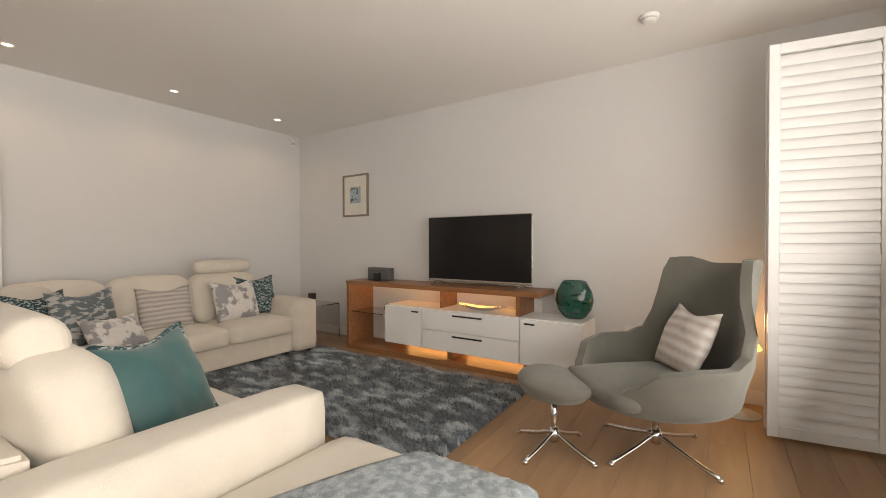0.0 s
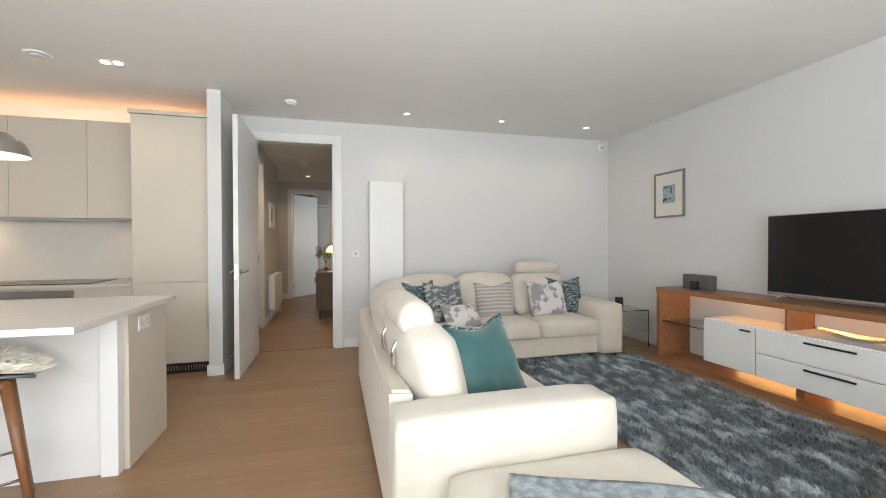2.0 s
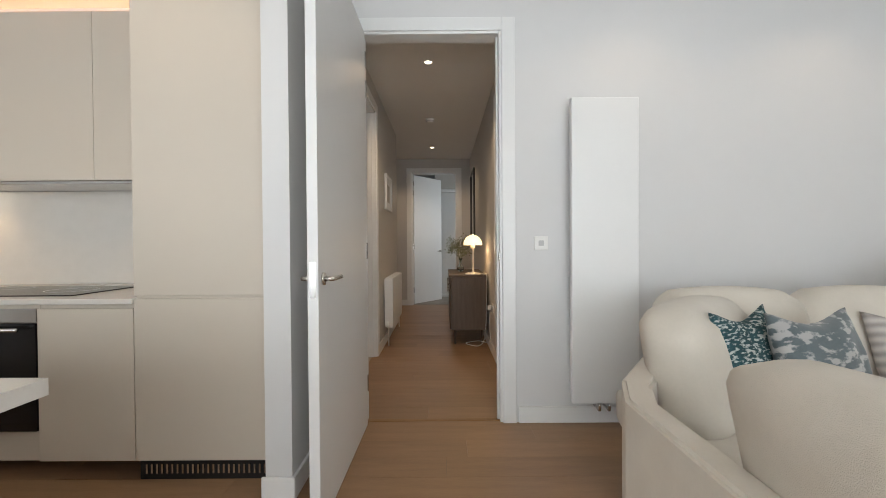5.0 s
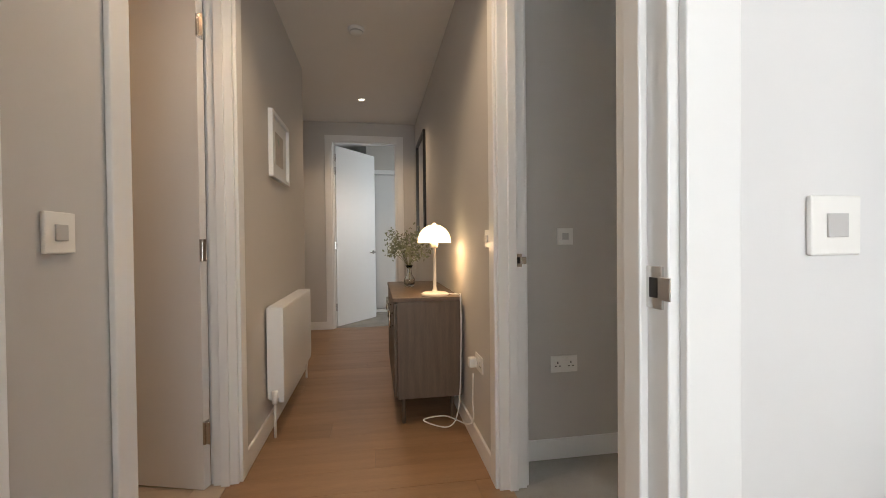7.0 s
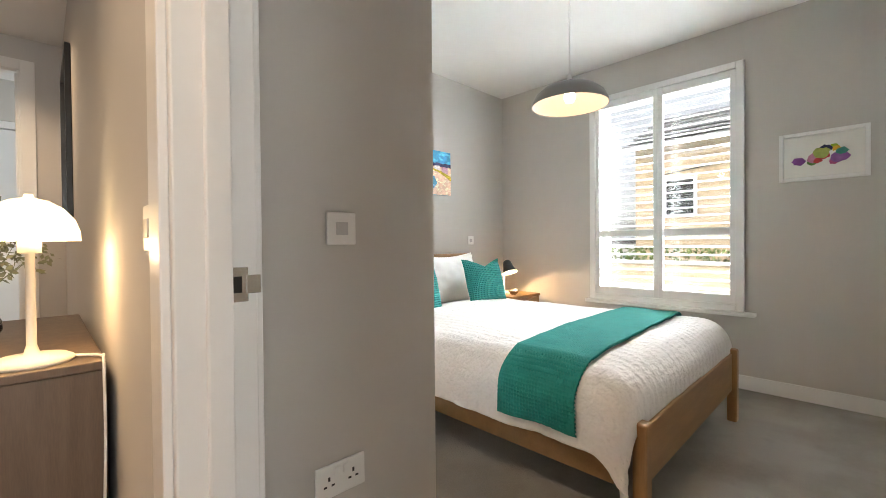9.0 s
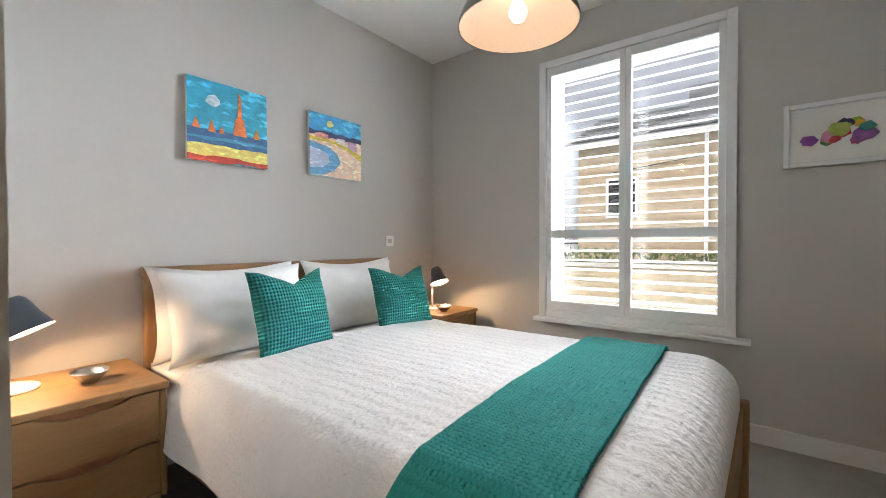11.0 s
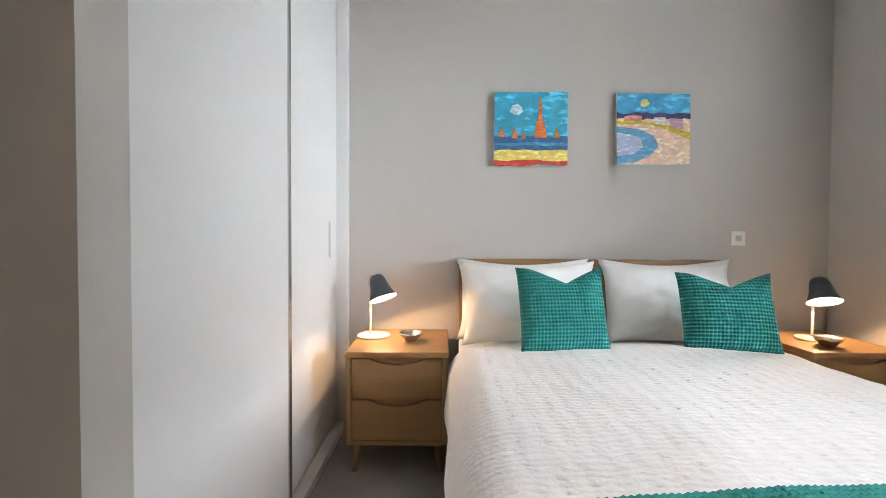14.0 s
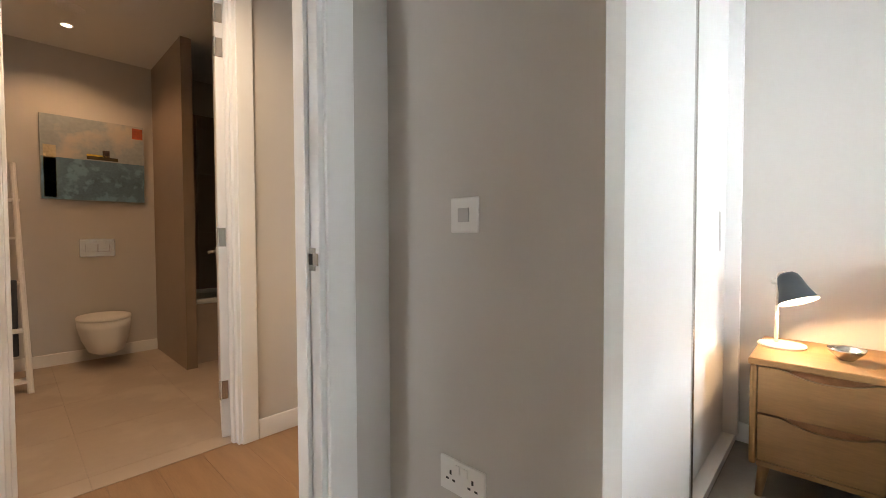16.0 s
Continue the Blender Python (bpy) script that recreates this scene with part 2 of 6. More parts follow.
def smooth_pts(pts, n=8):
    """Points on a smooth curve through the given ones."""
    p = [Vector(q) for q in pts]
    p = [2 * p[0] - p[1]] + p + [2 * p[-1] - p[-2]]
    out = []
    for i in range(1, len(p) - 2):
        for k in range(n):
            t = k / n
            a, b, c, d = p[i - 1:i + 3]
            out.append(0.5 * (2 * b + (c - a) * t + (2 * a - 5 * b + 4 * c - d) * t * t + (3 * b - a - 3 * c + d) * t ** 3))
    return out + [p[-2]]


def pillow_mesh(bm, w, h, d, n=18, ears=0.05, sag=0.0, seed=0, chop=0.0, crease=0.0):
    """A stuffed cushion standing in the x-z plane with its base at z = 0, soft edges, pulled-out corners, a dent in the top."""
    for side in (1, -1):
        grid = []
        for i in range(n + 1):
            row = []
            for j in range(n + 1):
                u, v = 2 * i / n - 1, 2 * j / n - 1
                puff = max(0, (1 - abs(u) ** 2.6) * (1 - abs(v) ** 2.6)) ** 0.55
                k = 1 - ears * (1 - (u * v) ** 2) * (u * u + v * v) / 1.2
                x, z = u * w / 2 * k, v * h / 2 * k
                z -= sag * h * max(0, v) * (1 - u * u) ** 2
                z -= chop * h * max(0, v) ** 2 * max(0, 1 - 1.15 * abs(u - 0.12)) ** 1.3
                wr = 0.10 * d * noise.noise(Vector((u * 1.7 + seed, v * 1.7, side * 2.0 + seed)))
                fold = crease * noise.noise(Vector((u * 4.2 + v * 1.5 + seed, v * 3.0 - u, side + seed * 1.7)))
                puff *= 1 - 1.2 * chop * max(0, v) * max(0, 1 - 1.6 * abs(u - 0.12))
                row.append(bm.verts.new((x, side * (d / 2 * puff + (wr + fold) * puff), z + h / 2)))
            grid.append(row)
        for i in range(n):
            for j in range(n):
                q = (grid[i][j], grid[i + 1][j], grid[i + 1][j + 1], grid[i][j + 1])
                bm.faces.new(q if side < 0 else q[::-1])
    bmesh.ops.remove_doubles(bm, verts=bm.verts[:], dist=0.0005)


def soft_block(bm, x0, x1, y0, y1, z0, z1, r=0.05, puff=0.015, n=4):
    """A padded block with rounded edges and slightly swollen faces."""
    t = bmesh.new()
    box(t, x0, x1, y0, y1, z0, z1)
    bmesh.ops.subdivide_edges(t, edges=t.edges[:], cuts=n, use_grid_fill=True)
    c = Vector(((x0 + x1) / 2, (y0 + y1) / 2, (z0 + z1) / 2))
    hx, hy, hz = (x1 - x0) / 2, (y1 - y0) / 2, (z1 - z0) / 2
    for v in t.verts:
        p = v.co - c
        a, b, e = p.x / hx, p.y / hy, p.z / hz
        q = Vector((max(-hx + r, min(hx - r, p.x)), max(-hy + r, min(hy - r, p.y)), max(-hz + r, min(hz - r, p.z))))
        dlt = p - q
        if dlt.length > 1e-6:
            p = q + dlt.normalized() * r
        if abs(e) > 0.99:
            p.z += math.copysign(puff, e) * (1 - a * a) * (1 - b * b)
        if abs(b) > 0.99:
            p.y += math.copysign(puff, b) * (1 - a * a) * (1 - e * e)
        if abs(a) > 0.99:
            p.x += math.copysign(puff, a) * (1 - b * b) * (1 - e * e)
        v.co = c + p
    join(bm, t)


def part(name, bm, material, parent=None, label="", smooth=False, m=None):
    """Links a bmesh as one mesh object under a thing or a part."""
    me = bpy.data.meshes.new(name)
    if smooth:
        for f in bm.faces:
            f.smooth = True
    bmesh.ops.recalc_face_normals(bm, faces=bm.faces[:])
    bm.to_mesh(me)
    bm.free()
    me.materials.append(material)
    ob = new(name, me)
    if parent is not None:
        ob.parent = parent
    if m is not None:
        ob.matrix_basis = m
    if label:
        ob["label"] = label
    return ob


def again(ob, parent, m):
    """The same part once more, on the same mesh."""
    o = new(ob.name.split(".")[0], ob.data)
    o.parent = parent
    o.matrix_basis = m
    if "label" in ob:
        o["label"] = ob["label"]
    return o


def thing(name, label, category, m=None, group="", kind=""):
    ob = new(name)
    ob.empty_display_size = 0.1
    if m is not None:
        ob.matrix_basis = m
    return tagged(ob, label, category, group, kind)


def bx(name, dims, material, parent, label="", r=0.0, seg=2, m=None):
    """One part: a box, rounded by r."""
    bm = bmesh.new()
    if r:
        rbox(bm, *dims, r, seg)
    else:
        box(bm, *dims)
    return part(name, bm, material, parent, label, m=m)


def structure(name, boxes, material, label, category):
    bm = bmesh.new()
    for b in boxes:
        box(bm, *b)
    return tagged(part(name, bm, material), label, category, kind="structure")


# ---- the large structure ----
H = 2.735            # ceiling height
XW = 4.07           # inner face of the living room's outer wall
YD = 4.735          # living room face of the wall with the door
HL, HR = -0.81, 0.38   # hall walls
YE = 9.85           # hall end wall
XB = 3.99           # bedroom window wall
YB = 8.15           # wall behind the bed
YS = 4.97           # bedroom wall beside its door
DH = 2.485           # door head

structure("wall_living_door", [(-0.81, -0.66, YD, YD + 0.12, 0, H), (0.25, XW + 0.3, YD, YD + 0.12, 0, H), (-0.66, 0.25, YD, YD + 0.12, DH, H)], PAINT, "pale grey painted wall with a doorway to the hall", "wall")
structure("wall_kitchen_back", [(-4.6, -0.93, 4.9, 5.02, 0, H)], PAINT, "pale painted wall behind the kitchen units", "wall")
structure("wall_kitchen_wing", [(-0.93, -0.81, 3.95, 5.02, 0, H)], PAINT, "narrow pale grey wing wall beside the tall kitchen unit", "wall")
structure("wall_living_tv", [(XW, XW + 0.3, -1.45, YD, 0, H)], PAINT, "pale grey painted wall behind the television", "wall")
structure("wall_living_far_side", [(-4.72, -4.6, -1.45, 5.02, 0, H)], PAINT, "plain pale grey wall closing the kitchen", "wall")
structure("wall_living_window", [(-4.6, -3.4, -1.45, -1.2, 0, H), (3.75, XW, -1.45, -1.2, 0, H), (-3.4, 3.75, -1.45, -1.2, 2.5, H)], PAINT, "pale wall round the wide glazed opening", "wall")
structure("wall_hall_bathroom", [(HL - 0.11, HL, YD + 0.12, 5.44, 0, H), (HL - 0.11, HL, 6.31, 8.2, 0, H), (HL - 0.11, HL, 5.44, 6.31, DH, H)], PAINT_HALL, "greige hall wall with the bathroom doorway", "wall")
structure("wall_hall_return", [(-2.4, HL - 0.11, 8.09, 8.2, 0, H), (-2.52, -2.4, 8.09, YE, 0, H)], PAINT_HALL, "greige wall where the hall widens", "wall")
structure("wall_hall_bedroom", [(HR, HR + 0.12, YD + 0.12, 5.055, 0, H), (HR, HR + 0.12, 6.04, YE, 0, H), (HR, HR + 0.12, 5.055, 6.04, DH, H)], PAINT_HALL, "greige hall wall with the bedroom doorway", "wall")
structure("wall_hall_end", [(-2.52, -0.73, YE, YE + 0.12, 0, H), (0.14, HR + 0.12, YE, YE + 0.12, 0, H), (-0.73, 0.14, YE, YE + 0.12, DH, H)], PAINT_HALL, "greige wall at the end of the hall", "wall")
structure("wall_bedroom_wardrobe_nib", [(HR + 0.12, 1.145, 6.245, 6.345, 0, H)], PAINT_BED, "taupe stub wall at the end of the wardrobe", "wall")
structure("wall_bedroom_bed", [(HR + 0.12, XB + 0.35, YB, YB + 0.12, 0, H)], PAINT_BED, "taupe painted wall behind the bed", "wall")
structure("wall_bedroom_window", [(XB, XB + 0.35, 4.86, 5.92, 0, H), (XB, XB + 0.35, 7.08, YB, 0, H), (XB, XB + 0.35, 5.92, 7.08, 0, 0.60), (XB, XB + 0.35, 5.92, 7.08, 2.43, H)], PAINT_BED, "taupe painted wall round the shuttered window", "wall")
structure("wall_bedroom_side", [(HR + 0.125, XB, 4.86, YS, 0, H)], PAINT_BED, "taupe painted side wall of the bedroom", "wall")
structure("wall_bedroom_inner_lining", [(HR + 0.121, HR + 0.126, YS, 5.055, 0, H), (HR + 0.121, HR + 0.126, 6.04, 6.245, 0, H), (HR + 0.121, HR + 0.126, 5.055, 6.04, DH, H)], PAINT_BED, "taupe paint on the bedroom side of the door wall", "wall")
structure("wall_bathroom", [(-3.5, -3.4, 5.02, 8.3, 0, H), (-3.4, HL - 0.11, 5.025, 5.1, 0, H), (-3.4, -2.41, 8.21, 8.3, 0, H), (-2.40, HL - 0.12, 7.9, 8.08, 0, H)], PAINT_HALL, "warm greige bathroom wall", "wall")
structure("wall_far_room", [(-2.6, 2.2, 13.0, 13.1, 0, H), (-2.62, -2.52, YE, 13.1, 0, H), (2.2, 2.3, YE, 13.1, 0, H), (HR + 0.12, 2.2, YE, YE + 0.12, 0, H), (-0.30, 2.2, 11.09, 11.2, 2.335, H)], PAINT_BED, "taupe wall of the room beyond the hall", "wall")

structure("ceiling", [(-4.72, XW + 0.3, -1.45, 4.9, H, H + 0.12), (-4.72, XB + 0.36, 4.9, 13.1, H, H + 0.12)], CEIL, "smooth white painted ceiling", "ceiling")
structure("floor_base", [(-4.72, XW + 0.3, -1.45, 4.9, -0.2, -0.015), (-4.72, XB + 0.36, 4.9, 13.1, -0.2, -0.015)], mat("screed", (0.2, 0.17, 0.14), 0.9), "dark screed below the floor boards", "floor")
structure("floor_bedroom_carpet", [(HR + 0.06, XB, YS, YB, -0.015, 0.002)], CARPET, "soft grey carpet of the bedroom", "floor")
structure("floor_far_room_carpet", [(-2.5, 2.2, YE + 0.06, 13.0, -0.015, 0.002)], CARPET, "pale grey carpet of the room beyond the hall", "floor")
BTILE = blotches(mat("beige_stone_tile", (0.44, 0.36, 0.29), 0.45, vary=0.06, scale=3, bump=0.03, bump_scale=40, each=0.03), 2.5, (0.50, 0.42, 0.345), 0.5, 0.62)
structure("floor_bathroom", [(-3.4, HL - 0.05, 5.1, 8.2, -0.015, -0.003)], mat("pale_grout", (0.42, 0.37, 0.32), 0.9), "grout bed of the bathroom floor", "floor")


def skirting(runs):
    """White skirting boards: (x0, x1, y0, y1), each a thin upright board."""
    for x0, x1, y0, y1 in runs:
        bm = bmesh.new()
        rbox(bm, x0, x1, y0, y1, 0, 0.105, 0.004, 2)
        tagged(part("baseboard", bm, WHITE), "white painted skirting board along the wall", "skirting", kind="structure")


T = 0.015
skirting([(0.345, XW, YD - T, YD), (XW - T, XW, -1.2, YD - T), (-0.93 - T, -0.81 + T, 3.95 - T, 3.95), (-0.81, -0.81 + T, 3.95, YD),
          (HL, HL + T, YD + 0.12, 5.36), (HL, HL + T, 6.39, 8.2), (HR - T, HR, 6.12, YE - T), (-2.4, -0.80, YE - T, YE), (0.23, HR - T, YE - T, YE),
          (HR + 0.126, 1.145, 6.245 - T, 6.245), (1.145, 1.145 + T, 6.245 - T, 6.345), (1.06, XB, YB - T, YB), (XB - T, XB, YS, YB - T), (HR + 0.126, XB - T, YS, YS + T),
          (HR + 0.126, HR + 0.126 + T, 6.12, 6.245 - T), (-3.4, -3.4 + T, 5.1, 6.468)])


def doorway(name, axis, a0, a1, f0, f1, head, label):
    """Lining and architraves of a doorway from a0 to a1 along the wall, through faces f0 < f1."""
    d = thing(name, label, "door frame", kind="structure")

    def b(n, u0, u1, v0, v1, z0, z1):
        dims = (u0, u1, v0, v1, z0, z1) if axis == "x" else (v0, v1, u0, u1, z0, z1)
        bx(n, dims, WHITE, d, r=0.003)

    t = 0.022
    b("lining", a0, a0 + t, f0 - 0.001, f1 + 0.001, 0, head)
    b("lining", a1 - t, a1, f0 - 0.001, f1 + 0.001, 0, head)
    b("lining", a0 + t, a1 - t, f0 - 0.001, f1 + 0.001, head - t, head)
    mid = (f0 + f1) / 2
    b("stop", a0 + t, a0 + t + 0.014, mid - 0.02, mid + 0.02, 0, head - t)
    b("stop", a1 - t - 0.014, a1 - t, mid - 0.02, mid + 0.02, 0, head - t)
    for v0, v1 in ((f0 - 0.016, f0 - 0.001), (f1 + 0.001, f1 + 0.016)):
        b("architrave", a0 - 0.078, a0 + 0.006, v0, v1, 0, head + 0.075)
        b("architrave", a1 - 0.006, a1 + 0.078, v0, v1, 0, head + 0.075)
        b("architrave", a0 + 0.006, a1 - 0.006, v0, v1, head - 0.006, head + 0.075)
    return d


door_l = doorway("door_frame_living", "x", -0.66, 0.25, YD, YD + 0.12, DH, "white painted door frame between living room and hall")
door_b = doorway("door_frame_bedroom", "y", 5.055, 6.04, HR, HR + 0.126, DH, "white painted door frame of the bedroom")
door_w = doorway("door_frame_bathroom", "y", 5.44, 6.31, HL - 0.11, HL, DH, "white painted door frame of the bathroom")
door_e = doorway("door_frame_far_room", "x", -0.73, 0.14, YE, YE + 0.12, DH, "white painted door frame at the end of the hall")


def strike(parent, x, y, z, dims):
    bx("strike_plate", (x - dims[0], x + dims[0], y - dims[1], y + dims[1], z - 0.03, z + 0.03), CHROME, parent, "brushed steel strike plate", 0.001, 1)
    thin_x = dims[0] < dims[1]
    hx, hy = (dims[0] + 0.0008, dims[1] * 0.5) if thin_x else (dims[0] * 0.5, dims[1] + 0.0008)
    bx("latch_hole", (x - hx, x + hx, y - hy, y + hy, z - 0.014, z + 0.014), BLACK, parent, "dark latch opening")
    tx, ty = (0.0015, 0.012) if thin_x else (0.012, 0.0015)
    ox, oy = (-0.004, -dims[1] - 0.008) if thin_x else (dims[0] + 0.008, -0.004)
    bx("strike_lip", (x + ox - tx, x + ox + tx, y + oy - ty, y + oy + ty, z - 0.016, z + 0.016), CHROME, parent, "bent steel lip", 0.001, 1)


strike(door_l, 0.227, YD + 0.024, 1.055, (0.003, 0.016))
strike(door_b, HR + 0.088, 6.017, 1.04, (0.022, 0.003))


def door_leaf(name, width, m, label, hinge_side=1, handle=True, head=DH - 0.03):
    """A plain white leaf that runs from its hinges at the origin along +x."""
    d = thing(name, label, "door", m, kind="structure")
    bx("leaf", (0.003, width, -0.022, 0.022, 0.008, head), LEAFW, d, r=0.003)
    for z in (0.27, 1.10, 2.11, 2.29):
        bm = bmesh.new()
        tube(bm, (-0.004, 0.024 * hinge_side, z - 0.05), (-0.004, 0.024 * hinge_side, z + 0.05), 0.007, seg=10)
        rbox(bm, -0.03, 0.004, 0.0225 * hinge_side - 0.0015, 0.0225 * hinge_side + 0.0015, z - 0.05, z + 0.05, 0.001, 1)
        rbox(bm, 0.0005, 0.0035, -0.014, 0.022, z - 0.05, z + 0.05, 0.001, 1)
        part("hinge", bm, CHROME, d, "brushed steel butt hinge")
    if handle:
        for s in (1, -1):
            bm = bmesh.new()
            tube(bm, (width - 0.06, s * 0.0215, 1.0), (width - 0.06, s * 0.030, 1.0), 0.026, seg=24)
            tube(bm, (width - 0.06, s * 0.030, 1.0), (width - 0.06, s * 0.065, 1.0), 0.010, seg=16)
            bent(bm, smooth_pts([(width - 0.06, s * 0.060, 1.0), (width - 0.08, s * 0.066, 1.0), (width - 0.18, s * 0.066, 1.0)], 5), 0.009, 10)
            part("door_handle", bm, CHROME, d, "brushed steel lever handle", smooth=True)
        bx("latch_plate", (width - 0.001, width + 0.002, -0.012, 0.012, 0.93, 1.07), CHROME, d, "brushed steel latch plate")
    return d


door_leaf("door_living", 0.97, pose(-0.632, YD - 0.035, 0, 0, 0, -90.5), "white flush door standing open into the living room")
door_leaf("door_bathroom", 0.84, pose(HL - 0.125, 6.27, 0, 0, 0, 163), "white flush bathroom door standing wide open", 1)
door_leaf("door_far_room", 0.84, pose(-0.70, YE + 0.135, 0, 0, 0, 52), "white flush door standing half open at the hall's end", -1)

# ---- living room ----


def cushion(label, w, h, d, m, material, seed, piping=None, group="", chop=0.0):
    c = thing("cushion", label, "cushion", m, group)
    bm = bmesh.new()
    pillow_mesh(bm, w, h, d, 24, 0.06, 0.0 if chop else 0.10, seed, chop, 0.006)
    part("cover", bm, material, c, smooth=True)
    if piping:
        bm = bmesh.new()
        pts = []
        for i in range(49):
            a = i / 48 * 4
            k, u = int(a) % 4, (a % 1) * 2 - 1
            x, z = ((u, -1), (1, u), (-u, 1), (-1, -u))[k]
            f = 1 - 0.06 * (1 - (x * z) ** 2) * (x * x + z * z) / 1.2
            pts.append((x * w / 2 * f, 0, z * h / 2 * f + h / 2 - 0.10 * h * max(0, z) * (1 - x * x) ** 2))
        bent(bm, pts, 0.012, 6)
        part("piping", bm, piping, c, smooth=True)
    return c


def sofa():
    s = thing("corner_sofa", "cream wool corner sofa with adjustable headrests", "sofa", pose(0, 0, 0))
    # plinth frames
    bx("base", (0.50, 1.34, 1.06, 3.45, 0.06, 0.27), BEIGE, s, r=0.02, seg=3)
    bx("base", (1.10, 3.02, 3.49, 4.28, 0.06, 0.27), BEIGE, s, r=0.02, seg=3)
    bm = bmesh.new()
    lo = [bm.verts.new((x, y, 0.05)) for x, y in ((0.46, 3.42), (1.2, 3.42), (1.2, 4.35), (1.05, 4.38))]
    up = [bm.verts.new((v.co.x, v.co.y, 0.40)) for v in lo]
    bm.faces.new(lo[::-1]), bm.faces.new(up)
    for i in range(4):
        bm.faces.new((lo[i], lo[(i + 1) % 4], up[(i + 1) % 4], up[i]))
    part("corner_base", bm, BEIGE, s)

    def shell(path, z0, z1, thick):
        bm = bmesh.new()
        t = bmesh.new()
        pts = [Vector((*p, 0)) for p in path]
        rows = []
        for i, p in enumerate(pts):
            d = (pts[min(i + 1, len(pts) - 1)] - pts[max(i - 1, 0)]).normalized()
            nrm = Vector((d.y, -d.x, 0))
            rows.append([t.verts.new(p + Vector((0, 0, z0))), t.verts.new(p + Vector((0, 0, z1))), t.verts.new(p + nrm * thick + Vector((0, 0, z1 - 0.01))), t.verts.new(p + nrm * thick + Vector((0, 0, z0)))])
        for p, q in zip(rows, rows[1:]):
            for k in range(4):
                t.faces.new((p[k], p[(k + 1) % 4], q[(k + 1) % 4], q[k]))
        t.faces.new(rows[0][::-1]), t.faces.new(rows[-1])
        bmesh.ops.recalc_face_normals(t, faces=t.faces[:])
        bmesh.ops.bevel(t, geom=[e for e in t.edges if abs(e.verts[0].co.z - e.verts[1].co.z) < 0.05], offset=0.014, segments=2, affect="EDGES")
        join(bm, t)
        return bm

    part("back_shell", shell([(0.445, 1.262), (0.445, 3.42), (0.52, 3.62), (0.98, 4.26), (1.16, 4.36), (3.30, 4.36)], 0.05, 0.645, 0.10), BEIGE, s, "low upholstered back panel")
    # arms
    for d in ((0.44, 1.38, 1.03, 1.26, 0.05, 0.61), (3.02, 3.30, 3.43, 4.26, 0.05, 0.60)):
        bm = bmesh.new()
        soft_block(bm, *d, r=0.035, puff=0.006, n=6)
        part("arm", bm, BEIGE, s, smooth=True)
    # seats
    for d in ((0.66, 1.42, 1.265, 2.30, 0.25, 0.44), (0.66, 1.42, 2.31, 3.40, 0.25, 0.44), (0.70, 1.62, 3.41, 4.15, 0.25, 0.44), (1.63, 2.32, 3.44, 4.15, 0.25, 0.44), (2.33, 3.015, 3.44, 4.15, 0.25, 0.44)):
        bm = bmesh.new()
        soft_block(bm, *d, r=0.05, puff=0.018, n=7)
        part("seat_cushion", bm, BEIGE, s, smooth=True)

    def back_cushion(w, m, top=0.90):
        bm = bmesh.new()
        soft_block(bm, -w / 2, w / 2, 0.0, 0.25, 0.0, top - 0.38, r=0.085, puff=0.03, n=7)
        for v in bm.verts:
            v.co.y += 0.10 * v.co.z / 0.47
        part("back_cushion", bm, BEIGE, s, smooth=True, m=m)

    for y, w in ((1.72, 0.90), (2.66, 0.92)):
        back_cushion(w, pose(0.85, y, 0.40, 0, 0, 90), 0.85)
    back_cushion(0.72, pose(1.10, 3.74, 0.40, 0, 0, 42), 0.85)
    for x in (1.26, 1.93, 2.62):
        back_cushion(0.655, pose(x, 3.93, 0.40), 0.87)

    def headrest(m, w, r):
        bm = bmesh.new()
        t = bmesh.new()
        h_ = w / 2
        lathe(t, [(0, -h_), (r * 0.55, -h_ + 0.001), (r * 0.82, -h_ + 0.008), (r * 0.95, -h_ + 0.024), (r, -h_ + 0.05), (r * 1.01, 0), (r, h_ - 0.05), (r * 0.95, h_ - 0.024), (r * 0.82, h_ - 0.008), (r * 0.55, h_ - 0.001), (0, h_)], 32)
        bmesh.ops.transform(t, matrix=pose(0, 0, 0, 0, 90, 0), verts=t.verts[:])
        join(bm, t)
        h = part("headrest", bm, BEIGE, s, "round bolster headrest on steel brackets", smooth=True, m=m)
        for k in (-0.22, 0.22):
            bm = bmesh.new()
            pts = [(k * w / 0.7, 0.03, -r * 0.9), (k * w / 0.7, 0.065, -r - 0.01), (k * w / 0.7, 0.095, -r - 0.07), (k * w / 0.7, 0.09, -r - 0.15)]
            bent(bm, smooth_pts(pts, 5), 0.012, 8)
            part("bracket", bm, SHINY, h, "polished steel bracket", smooth=True)
        return h

    headrest(pose(0.59, 1.68, 0.905, 0, 0, 90), 0.60, 0.088)
    bm = bmesh.new()
    soft_block(bm, -0.29, 0.29, -0.06, 0.06, -0.06, 0.07, r=0.045, puff=0.01, n=5)
    part("headrest", bm, BEIGE, s, smooth=True, m=pose(2.62, 4.13, 0.965))
    for x, y in ((1.28, 3.56), (2.96, 3.56), (1.28, 1.14), (0.58, 1.14), (0.58, 3.3), (3.2, 4.2), (3.2, 3.5), (1.25, 2.3)):
        bx("leg", (x - 0.02, x + 0.02, y - 0.05, y + 0.05, 0.0, 0.07), BLACK, s, "dark metal foot")
    return s


